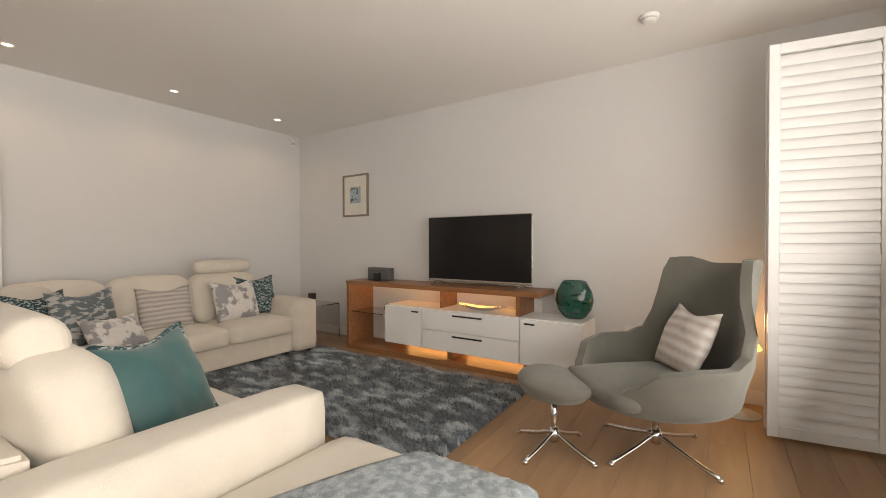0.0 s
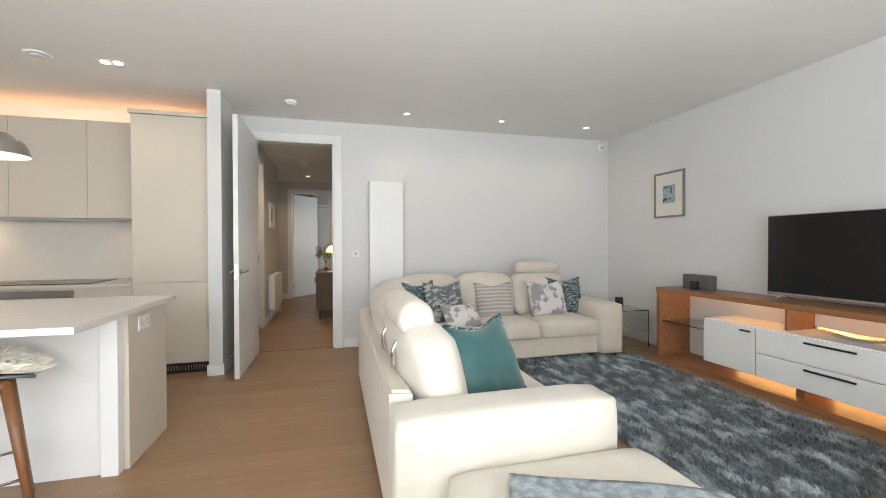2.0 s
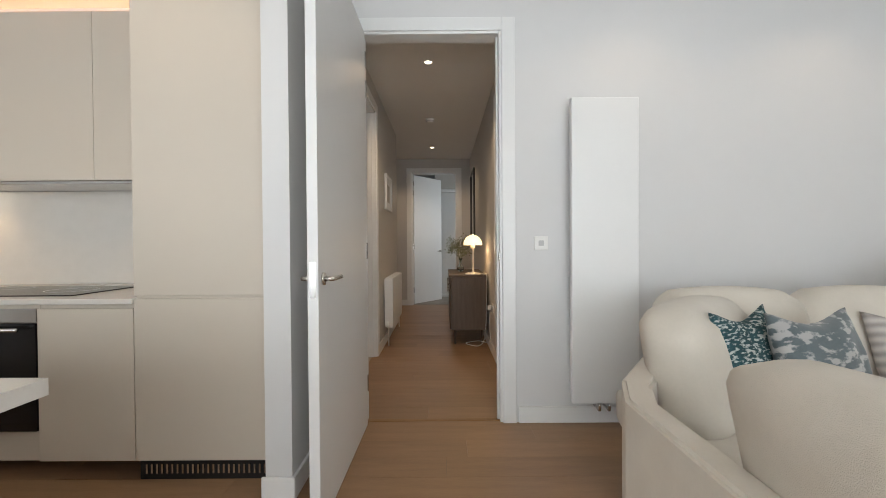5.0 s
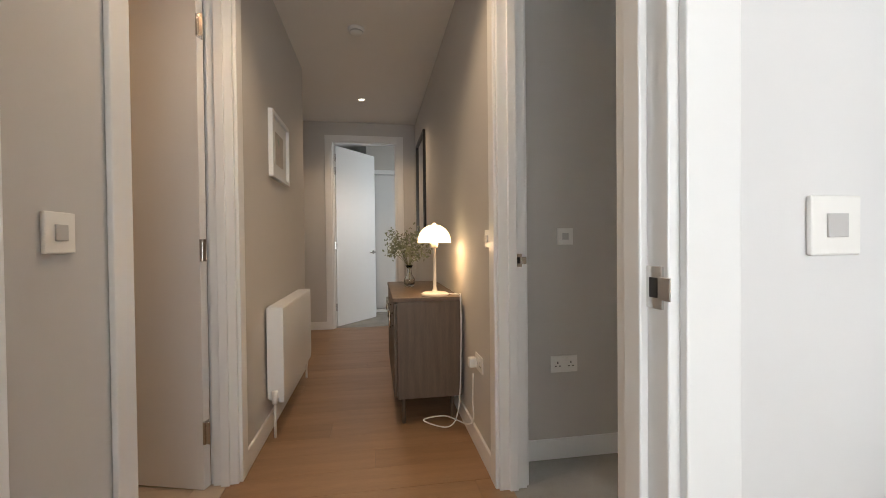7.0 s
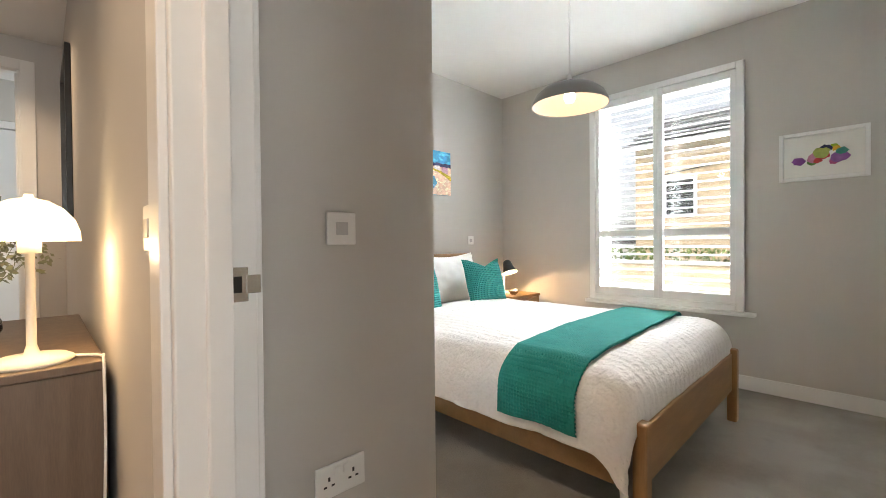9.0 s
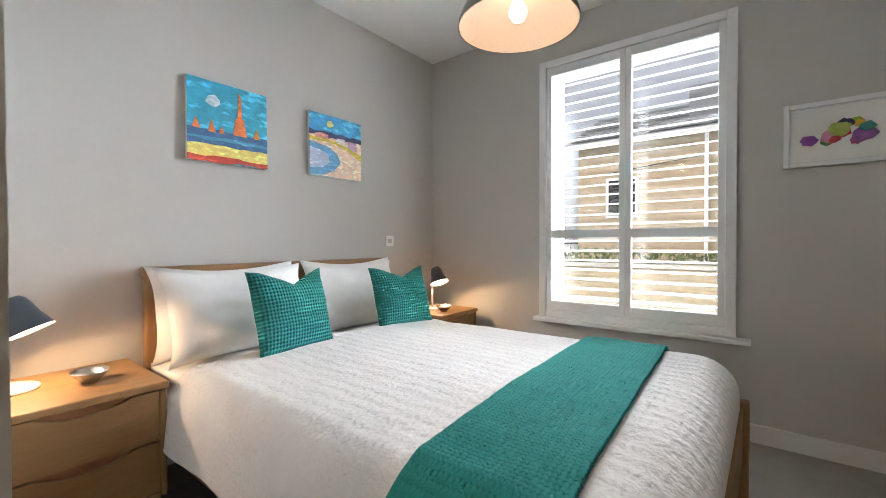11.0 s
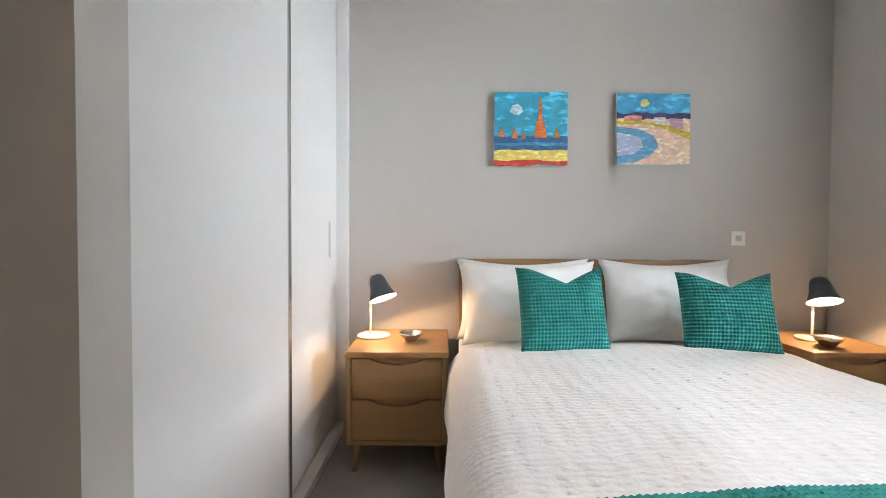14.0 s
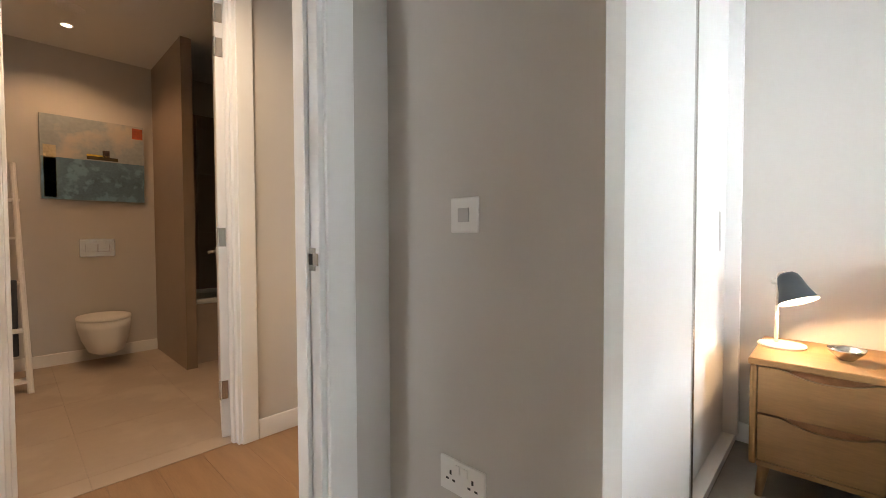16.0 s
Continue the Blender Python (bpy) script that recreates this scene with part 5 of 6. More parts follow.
def sideboard():
    c = thing("hall_sideboard", "grey brown oak sideboard on slim legs in the hall", "sideboard", pose(0, 0, 0))
    x0, x1, y0, y1 = -0.06, HR - 0.022, 6.75, 7.86
    bx("body", (x0 + 0.02, x1, y0, y1, 0.17, 0.765), GREYOAK, c, "", 0.003)
    bx("top", (x0 - 0.005, x1, y0 - 0.006, y1 + 0.006, 0.766, 0.79), GREYOAK, c, "", 0.003)
    n = 3
    for k in range(n):
        a = y0 + 0.01 + k * (y1 - y0 - 0.02) / n
        d = bx("door", (x0, x0 + 0.019, a + 0.002, a + (y1 - y0 - 0.02) / n - 0.002, 0.18, 0.755), GREYOAK, c, "", 0.003)
        bm = bmesh.new()
        tube(bm, (x0 - 0.02, a + 0.06, 0.60), (x0 - 0.02, a + 0.06, 0.70), 0.006, seg=10)
        for z in (0.61, 0.69):
            tube(bm, (x0 - 0.02, a + 0.06, z), (x0, a + 0.06, z), 0.004, seg=8)
        part("handle", bm, CHROME, d, "small metal handle", smooth=True)
    for x in (x0 + 0.06, x1 - 0.05):
        for y in (y0 + 0.06, y1 - 0.06):
            bm = bmesh.new()
            tube(bm, (x, y, 0), (x, y, 0.17), 0.010, 0.016, 12)
            part("leg", bm, GREYOAK, c, smooth=True)
    l = thing("mushroom_lamp", "cream mushroom table lamp, lit, on the sideboard", "table lamp", pose(0.21, 6.86, 0.79))
    cream = mat("cream_enamel", (0.78, 0.73, 0.64), 0.35, vary=0.02, scale=6)
    bm = bmesh.new()
    lathe(bm, [(0, 0), (0.088, 0), (0.090, 0.008), (0.075, 0.018), (0.018, 0.024), (0.011, 0.05), (0.010, 0.30), (0.024, 0.302), (0.024, 0.345), (0.008, 0.35), (0, 0.35)], 32)
    part("stand", bm, cream, l, smooth=True)
    bm = bmesh.new()
    lathe(bm, [(0.107, 0.335), (0.106, 0.36), (0.095, 0.395), (0.072, 0.425), (0.04, 0.445), (0.012, 0.452), (0.009, 0.462), (0, 0.463)], 40)
    o = part("shade", bm, mat("opal_glass_lit", (0.9, 0.82, 0.66), 0.35, glow=1.6, glow_colour=(1.0, 0.74, 0.40)), l, "glowing opal glass dome", smooth=True)
    point_lamp("mushroom_lamp_light", (0.21, 6.86, 1.11), 3.6, WARM, 0.05)
    v = thing("flower_vase", "small glass vase with dried white flowers", "vase", pose(0.09, 7.40, 0.79))
    bm = bmesh.new()
    lathe(bm, [(0, 0.002), (0.03, 0), (0.042, 0.03), (0.04, 0.06), (0.018, 0.10), (0.016, 0.14), (0.028, 0.165), (0.026, 0.165), (0.013, 0.14), (0.015, 0.10), (0.036, 0.06), (0.038, 0.032), (0, 0.008)], 28)
    part("glass", bm, GLASS, v, smooth=True)
    rnd = random.Random(3)
    stem, leaf = mat("dried_stem", (0.14, 0.14, 0.07), 0.8), mat("dried_blossom", (0.20, 0.21, 0.13), 0.9, vary=0.3, scale=30)
    sb, lb = bmesh.new(), bmesh.new()
    for k in range(26):
        a, r_ = rnd.uniform(0, math.tau), rnd.uniform(0.05, 0.17)
        tip = (r_ * math.cos(a), r_ * math.sin(a), rnd.uniform(0.26, 0.42))
        pts = smooth_pts([(0, 0, 0.05), (0.01 * math.cos(a), 0.01 * math.sin(a), 0.16), tip], 4)
        bent(sb, pts, 0.0014, 4)
        for _ in range(26):
            p = Vector(tip) + Vector((rnd.gauss(0, 0.028), rnd.gauss(0, 0.028), rnd.gauss(-0.01, 0.03)))
            q = Matrix.Translation(p) @ Euler((rnd.uniform(0, 6), rnd.uniform(0, 6), 0)).to_matrix().to_4x4()
            w = rnd.uniform(0.007, 0.015)
            vs = [lb.verts.new(q @ Vector(c_)) for c_ in ((-w, 0, 0), (0, -w * 0.6, 0.001), (w, 0, 0), (0, w * 0.6, 0.001))]
            lb.faces.new(vs)
    part("stems", sb, stem, v, "thin dry stems")
    part("blossoms", lb, leaf, v, "tiny pale dried blossoms")
    w = thing("lamp_cable", "white lamp cable hanging to the socket", "cable", pose(0, 0, 0))
    bm = bmesh.new()
    bent(bm, smooth_pts([(0.29, 6.86, 0.797), (0.33, 6.82, 0.797), (0.352, 6.78, 0.797), (0.352, 6.735, 0.78), (0.35, 6.72, 0.5), (0.33, 6.71, 0.12), (0.26, 6.68, 0.012), (0.12, 6.80, 0.012), (0.25, 6.75, 0.05), (0.355, 6.50, 0.10), (0.345, 6.40, 0.28), (0.345, 6.385, 0.42)], 6), 0.004, 6)
    part("wire", bm, PLASTIC, w, smooth=True)
    s = switch_plate(HR, 6.37, 0.48, -90, "white socket with a plug on the hall wall", "socket")
    bx("plug", (-0.062, -0.015, -0.055, -0.0128, -0.03, 0.022), PLASTIC, s, "white plug", 0.008, 3)
    switch_plate(HR, 6.175, 1.14, -90, "white light switch on the hall wall")


sideboard()


def hall_things():
    r_ = thing("panel_radiator", "white panel radiator low on the hall wall", "radiator", pose(HL, 0, 0))
    bx("panel", (0.075, 0.105, 6.78, 7.80, 0.19, 0.75), WHITE, r_, "", 0.006)
    bx("panel", (0.015, 0.04, 6.80, 7.78, 0.20, 0.74), WHITE, r_, "", 0.004)
    bx("side_cover", (0.013, 0.106, 6.772, 6.779, 0.22, 0.752), WHITE, r_, "", 0.002)
    bx("side_cover", (0.013, 0.106, 7.801, 7.808, 0.22, 0.752), WHITE, r_, "", 0.002)
    bm = bmesh.new()
    for k in range(48):
        box(bm, 0.016, 0.103, 6.79 + k * 0.021, 6.80 + k * 0.021, 0.752, 0.757)
    part("top_grille", bm, WHITE, r_)
    for y in (6.75, 7.84):
        bm = bmesh.new()
        tube(bm, (0.06, y, 0.0), (0.06, y, 0.20), 0.008, seg=12)
        tube(bm, (0.06, y, 0.20), (0.06, y, 0.27), 0.018, seg=16)
        tube(bm, (0.06, y, 0.215), (0.06, 6.79 if y < 7 else 7.79, 0.215), 0.009, seg=10)
        part("valve", bm, PLASTIC, r_, "white valve head", smooth=True)
    p = thing("framed_picture", "white deep-framed picture on the hall wall", "picture", pose(HL, 7.18, 1.55))
    for d in ((0.001, 0.03, -0.25, -0.225, 0, 0.42), (0.001, 0.03, 0.225, 0.25, 0, 0.42), (0.001, 0.03, -0.2245, 0.2245, 0, 0.025), (0.001, 0.03, -0.2245, 0.2245, 0.395, 0.42)):
        bx("frame", d, WHITE, p, "white frame", 0.003)
    bx("mount", (0.002, 0.010, -0.224, 0.224, 0.026, 0.394), PLASTIC, p, "white mount")
    bx("print", (0.0105, 0.013, -0.11, 0.11, 0.10, 0.31), blotches(mat("soft_print", (0.55, 0.50, 0.45), 0.8, vary=0.2, scale=9), 9, (0.35, 0.42, 0.36), 0.5, 0.6), p, "soft coloured print")
    m = thing("wall_mirror", "black-framed mirror on the hall wall", "mirror", pose(HR, 9.05, 1.20))
    for d in ((-0.03, -0.001, -0.40, -0.37, 0, 1.15), (-0.03, -0.001, 0.37, 0.40, 0, 1.15), (-0.03, -0.001, -0.3695, 0.3695, 0, 0.03), (-0.03, -0.001, -0.3695, 0.3695, 1.12, 1.15)):
        bx("frame", d, BLACK, m, "thin black frame", 0.003)
    bx("glass", (-0.012, -0.002, -0.369, 0.369, 0.031, 1.119), mat("mirror_silver", (0.85, 0.85, 0.85), 0.02, 1.0, vary=0.0), m, "mirror glass")
    downlight(-0.30, 8.95, True, 29, (1.0, 0.72, 0.46))
    # Unseen spotlight, added to brighten the near end of the hall.
    downlight(-0.25, 5.75, True, 31, (1.0, 0.72, 0.46))
    detector(-0.285, 7.41, 0.06, "round white smoke detector on the hall ceiling")
    switch_plate(HL, 5.20, 1.15, 90, "white light switch beside the bathroom door")
    t = thing("threshold_strip", "thin pale threshold strip in the living room doorway", "threshold", pose(0, 0, 0), kind="structure")
    bx("strip", (-0.637, 0.227, YD + 0.02, YD + 0.05, 0.0, 0.006), OAK, t, "", 0.002)
    # room beyond
    w = thing("fitted_wardrobe", "white sliding wardrobe in the room beyond the hall", "wardrobe", pose(0, 0, 0))
    bx("door", (-0.25, 0.60, 11.10, 11.13, 0.06, 2.25), LEAFW, w, "white wardrobe door", 0.003)
    bx("door", (0.61, 1.45, 11.14, 11.17, 0.06, 2.25), LEAFW, w, "white wardrobe door", 0.003)
    bx("top_track", (-0.30, 1.5, 11.08, 11.2, 2.26, 2.33), WHITE, w, "white head track", 0.003)
    bx("bottom_track", (-0.30, 1.5, 11.09, 11.2, 0.0, 0.05), WHITE, w, "", 0.002)
    bx("end_frame", (-0.30, -0.255, 11.09, 11.75, 0.0, 2.33), WHITE, w, "", 0.002)


hall_things()

# ---- bathroom ----


def bathroom():
    TILE = mat("brown_wall_tile", (0.27, 0.205, 0.155), 0.3, vary=0.08, scale=3, each=0.04)
    structure("wall_bath_alcove", [(-3.4, -2.42, 6.47, 6.55, 0, H)], TILE, "brown tiled return wall at the bath", "wall")
    al = tagged(part("wall_bath_tiles", bmesh.new(), TILE), "large brown wall tiles round the bath", "wall tiles", kind="structure")
    for i in range(5):
        for k in range(3):
            bx("tile", (-3.399, -3.388, 6.552 + i * 0.30, 6.552 + i * 0.30 + 0.297, 0.55 + k * 0.61, 0.55 + k * 0.61 + 0.607), TILE, al, r=0.0015, seg=1)
    t = thing("bathtub", "white bathtub with a stone-coloured side panel", "bathtub", pose(0, 0, 0))
    bx("side_panel", (-2.560, -2.542, 6.551, 8.2, 0.0, 0.52), mat("bath_panel", (0.40, 0.32, 0.255), 0.35, vary=0.05, scale=3), t, "beige side panel", 0.002)
    for d in ((-2.620, -2.532, 6.551, 8.2, 0.521, 0.56), (-3.386, -3.32, 6.551, 8.2, 0.521, 0.56), (-3.319, -2.621, 6.551, 6.63, 0.521, 0.56), (-3.319, -2.621, 8.1, 8.2, 0.521, 0.56), (-3.32, -2.620, 6.60, 8.15, 0.10, 0.13)):
        bx("rim", d, PLASTIC, t, "white enamel", 0.012, 3)
    g = thing("shower_screen", "clear glass shower screen on the bath", "shower screen", pose(0, 0, 0))
    bx("glass", (-2.590, -2.582, 6.57, 7.5, 0.562, 2.05), GLASS, g)
    bx("wall_profile", (-2.602, -2.570, 6.552, 6.57, 0.562, 2.05), SHINY, g, "chrome wall profile", 0.002)
    s = thing("bath_mixer", "chrome bath mixer on the tiled wall", "tap", pose(-3.1, 6.552, 0.95))
    bm = bmesh.new()
    tube(bm, (-0.07, 0.03, 0), (0.07, 0.03, 0), 0.018)
    tube(bm, (0, 0.0, 0), (0, 0.14, -0.03), 0.012)
    part("body", bm, SHINY, s, smooth=True)
    bm = bmesh.new()
    tube(bm, (0.0, 0.03, 0.0), (0.0, 0.06, 0.12), 0.008)
    part("lever", bm, SHINY, s, smooth=True)
    w = thing("wall_hung_toilet", "white wall-hung toilet with its lid closed", "toilet", pose(-3.4, 6.03, 0, 0, 0, -90))
    bm = bmesh.new()
    n = 32
    rows = []
    for z, kx, ky, y0 in ((0.13, 0.4, 0.35, 0.12), (0.15, 0.66, 0.55, 0.10), (0.24, 0.88, 0.82, 0.04), (0.34, 1.0, 0.97, 0.0), (0.40, 1.02, 1.0, 0.0)):
        rows.append([bm.verts.new((0.18 * kx * math.copysign(abs(math.cos(a)) ** 0.75, math.cos(a)), max(0.0005, y0 + 0.26 + (0.26 if math.sin(a) > 0 else 0.26) * ky * math.sin(a) * (1 if math.sin(a) > 0 else 1.0)), z)) for a in (i * math.tau / n for i in range(n))])
    for p, q in zip(rows, rows[1:]):
        for i in range(n):
            bm.faces.new((p[i], p[(i + 1) % n], q[(i + 1) % n], q[i]))
    bm.faces.new(rows[0][::-1]), bm.faces.new(rows[-1])
    part("bowl", bm, PLASTIC, w, "white ceramic bowl", smooth=True)
    bm = bmesh.new()
    lathe(bm, [(0, 0.405), (0.185, 0.405), (0.19, 0.415), (0.185, 0.43), (0.14, 0.437), (0, 0.438)], 40)
    for v in bm.verts:
        v.co.y = 0.28 + v.co.y * 1.28
    part("lid", bm, PLASTIC, w, "white lid", smooth=True)
    f = thing("flush_plate", "satin chrome flush plate above the toilet", "flush plate", pose(-3.4, 6.03, 1.01, 0, 0, 90))
    bx("plate", (-0.125, 0.125, -0.012, -0.0005, -0.08, 0.08), CHROME, f, "", 0.003)
    bx("button", (-0.085, 0.0, -0.016, -0.0125, -0.035, 0.035), CHROME, f, "", 0.002)
    bx("button", (0.004, 0.085, -0.016, -0.0125, -0.035, 0.035), CHROME, f, "", 0.002)
    p = thing("canvas_painting", "abstract blue and grey canvas painting of a boat", "painting", pose(-3.4, 6.03, 1.43, 0, 0, 90))
    bx("canvas", (-0.36, 0.36, -0.035, -0.001, 0, 0.72), blotches(mat("sky_wash", (0.33, 0.38, 0.42), 0.7, vary=0.2, scale=4), 4, (0.50, 0.47, 0.42), 0.5, 0.62), p, "pale grey sky wash", 0.003)
    for d, c in (((-0.355, 0.355, 0.005, 0.36), (0.10, 0.19, 0.28)), ((-0.34, -0.26, 0.02, 0.46), (0.55, 0.48, 0.33)), ((0.27, 0.35, 0.60, 0.70), (0.35, 0.08, 0.04)), ((-0.06, 0.16, 0.37, 0.40), (0.05, 0.04, 0.02)), ((0.05, 0.10, 0.40, 0.46), (0.04, 0.03, 0.03)), ((-0.06, 0.1, 0.40, 0.415), (0.5, 0.35, 0.05))):
        bx("paint_patch", (d[0], d[1], -0.0375, -0.0352, d[2], d[3]), blotches(mat("oil_patch", c, 0.6, vary=0.3, scale=8), 12, tuple(min(1, k * 1.7) for k in c), 0.52, 0.62), p)
    l = thing("ladder_shelf", "white wooden ladder rack with a dark towel", "towel rack", pose(-2.95, 5.36, 0))
    for y in (-0.20, 0.20):
        bm = bmesh.new()
        for a, b in (((0.30, y, 0.0), (-0.38, y * 0.75, 1.7)),):
            q = Vector(b) - Vector(a)
            tube(bm, a, b, 0.018, seg=8)
        part("rail", bm, WHITE, l)
    for k, z in enumerate((0.08, 0.42, 0.76, 1.10, 1.4)):
        x = 0.30 - 0.68 * z / 1.7
        bx("rung", (x - 0.10, x + 0.01, -0.185, 0.185, z - 0.01, z + 0.01), WHITE, l, "", 0.003)
    tw = thing("hand_towel", "dark grey towel hanging on the ladder rack", "towel", pose(-2.95, 5.36, 0))
    bm = bmesh.new()
    rbox(bm, 0.005, 0.03, -0.15, 0.15, 0.22, 0.79, 0.010, 3)
    part("cloth", bm, mat("slate_towel", (0.07, 0.08, 0.10), 0.95, vary=0.1, scale=20, bump=0.5, bump_scale=300), tw)
    downlight(-2.85, 5.82, True, 10, (1.0, 0.58, 0.29))
    # Second spotlight is unseen, added to light the bathroom nearer its door.
    downlight(-1.75, 5.82, True, 8, (1.0, 0.58, 0.29))
    vt2 = thing("ceiling_vent", "round white bathroom ceiling vent", "vent", pose(-2.5, 5.82, H))
    bm = bmesh.new()
    lathe(bm, [(0, -0.018), (0.05, -0.018), (0.055, -0.010), (0.075, -0.008), (0.08, 0), (0, 0)], 32)
    part("disc", bm, WHITE, vt2, smooth=True)


bathroom()

# ---- bedroom ----


def wardrobe():
    w = thing("sliding_wardrobe", "white sliding wardrobe beside the bed", "wardrobe", pose(0, 0, 0))
    bx("door", (1.045, 1.075, 6.40, 7.25, 0.045, H - 0.09), LEAFW, w, "white sliding door", 0.003)
    d = bx("door", (1.005, 1.035, 7.19, 8.10, 0.045, H - 0.09), LEAFW, w, "white sliding door", 0.003)
    bx("pull", (1.0352, 1.0385, 7.93, 7.96, 1.02, 1.22), GREYPL, d, "grey recessed pull", 0.001)
    bx("edge_strip", (1.0752, 1.081, 7.225, 7.25, 0.045, H - 0.09), CHROME, w, "satin metal edge", 0.001)
    bx("edge_strip", (1.0752, 1.081, 6.40, 6.42, 0.045, H - 0.09), CHROME, w, "satin metal edge", 0.001)
    bx("top_track", (0.99, 1.10, 6.347, YB - 0.001, H - 0.085, H - 0.001), WHITE, w, "white head track", 0.002)
    bx("bottom_track", (0.99, 1.09, 6.347, YB - 0.001, 0.003, 0.04), WHITE, w, "white floor track", 0.002)
    bx("jamb", (1.0, 1.10, 6.346, 6.398, 0.041, H - 0.086), WHITE, w, "white jamb", 0.002)
    bx("jamb", (1.0, 1.10, 8.105, YB - 0.001, 0.041, H - 0.086), WHITE, w, "white jamb", 0.002)
    bx("back_panel", (0.52, 0.53, 6.36, 8.13, 0.01, 2.6), WHITE, w)


wardrobe()
SEER = mat("white_seersucker", (0.80, 0.775, 0.755), 0.9, vary=0.03, scale=8, bump=0.6, bump_scale=60)
waves(SEER, 5.1, "X", 0.18, None, distort=2.0, detail=4)
waves(SEER, 13, "Y", 0.18, None, distort=6.0, detail=4)
BX0, BX1 = 1.76, 3.30


def bed():
    b = thing("double_bed", "oak double bed with a panelled headboard", "bed", pose(0, 0, 0))
    for x in (BX0, BX1 - 0.06):
        bx("headboard_post", (x, x + 0.06, 8.055, 8.115, 0, 1.0), OAKV, b, "", 0.008, 3)
    bx("headboard_rail", (BX0 - 0.012, BX1 + 0.012, 8.045, 8.125, 0.965, 1.012), OAK, b, "oak top rail", 0.012, 3)
    bx("headboard_rail", (BX0 + 0.0605, BX1 - 0.0605, 8.06, 8.11, 0.86, 0.962), OAK, b, "", 0.005)
    bx("headboard_panel", (BX0 + 0.0605, BX1 - 0.0605, 8.075, 8.10, 0.30, 0.859), OAK, b, "recessed oak panel", 0.002)
    for x in (BX0 + 0.01, BX1 - 0.035):
        bx("side_rail", (x, x + 0.025, 5.93, 8.054, 0.19, 0.36), OAK, b, "", 0.006)
    for x in (BX0 + 0.02, BX1 - 0.05):
        bx("foot_post", (x, x + 0.06, 5.815, 5.868, 0, 0.445), OAKV, b, "", 0.010, 3)
    bx("footboard", (BX0 + 0.081, BX1 - 0.051, 5.838, 5.866, 0.19, 0.42), OAK, b, "oak footboard", 0.008, 3)
    bm = bmesh.new()
    soft_block(bm, BX0 + 0.045, BX1 - 0.045, 5.93, 8.04, 0.28, 0.53, r=0.04, puff=0.01, n=5)
    tagged(part("mattress", bm, BEDLIN, smooth=True), "white mattress on the oak bed", "mattress")
    cx, hw = (BX0 + BX1) / 2, 0.77

    def top(s, y):
        """Duvet surface: s runs across the bed, measured along the cloth."""
        wrk = 0.012 * noise.noise(Vector((s * 2.2, y * 2.0, 1))) + 0.006 * noise.noise(Vector((s * 7, y * 7, 3)))
        # puckered seersucker stripes with flat ones between
        stripe = max(0.0, math.sin(s * math.tau / 0.062))
        wrk += 0.0034 * stripe * noise.noise(Vector((s * 30, y * 75, 5))) + 0.0012 * noise.noise(Vector((s * 40, y * 40, 8)))
        if abs(s) <= hw - 0.08:
            X, Z = s, 0.0
        else:
            e = abs(s) - (hw - 0.08)
            r_ = 0.12
            if e < r_ * 1.5:
                a = e / r_
                X, Z = math.copysign(hw - 0.08 + r_ * math.sin(a), s), -r_ * (1 - math.cos(a))
            else:
                a = 1.5
                q = e - r_ * a
                X = math.copysign(hw - 0.08 + r_ * math.sin(a) + 0.05 * q + 0.02 * math.sin(y * 11 + (s > 0)) * q * 3, s)
                Z = -r_ * (1 - math.cos(a)) - q
        fz = 0.0
        Y = y
        if y < 6.0:
            e = 6.0 - y
            r_ = 0.12
            a = min(1.45, e / r_)
            Y = 6.0 - r_ * math.sin(a) - max(0, e - r_ * a) * 0.05
            fz = -r_ * (1 - math.cos(a)) - max(0, e - r_ * a) * 0.99
        return (cx + X + wrk * 0.5, Y, 0.585 + 0.012 * math.cos(s * 2) + Z + max(-0.24, fz) + wrk)

    def duvet_at(x, y):
        u = (x - 0.5) * 2
        return top(u * 1.02, y)

    draped("duvet", "white seersucker duvet spread over the bed", "duvet", 0, 1, 5.76, 7.62, lambda x, y: duvet_at(x, y), SEER, 330, 0.03, 300)
    bm = bmesh.new()
    soft_block(bm, BX0 + 0.0, BX1 - 0.0, 7.45, 8.03, 0.52, 0.575, r=0.02, puff=0.01, n=5)
    tagged(part("bed_sheet", bm, BEDLIN, smooth=True), "white sheet at the head of the bed", "sheet")

    def runner(s, y):
        p = top(s - 0.10, y + 0.055 * s)
        e = min(1, max(0, (abs(s - 0.10) - 0.70) / 0.10))
        # raised ridges of the waffle knit
        knit = 0.009 * max(abs(math.sin((s + 0.87) * math.pi / 0.015583)), abs(math.sin((y - 6.08) * math.pi / 0.0144))) ** 1.6
        return (p[0] + math.copysign(0.040 + knit, s - 0.10) * e, p[1], p[2] + (0.036 + knit) * (1 - e) + 0.004)

    draped("bed_throw", "teal waffle-knit throw across the foot of the bed", "throw", -0.87, 1.0, 6.08, 6.44, runner, WAFFLE, 480, 0.010, 100)
    for i, (x, y, t_, w, lean, yaw) in enumerate(((2.12, 7.93, 0.57, 0.74, -12, 0), (2.14, 7.80, 0.575, 0.74, -20, 2), (2.93, 7.93, 0.57, 0.74, -12, 0), (2.90, 7.82, 0.575, 0.70, -22, -3))):
        c = thing("pillow", "white cotton pillow propped on the headboard", "pillow", pose(x, y, t_, lean, 0, yaw), "pillows on the bed")
        bm = bmesh.new()
        pillow_mesh(bm, w + 0.02, 0.46, 0.20, 32, 0.11, 0.04, 20 + i, 0.0, 0.022)
        part("pillowcase", bm, BEDLIN, c, smooth=True)
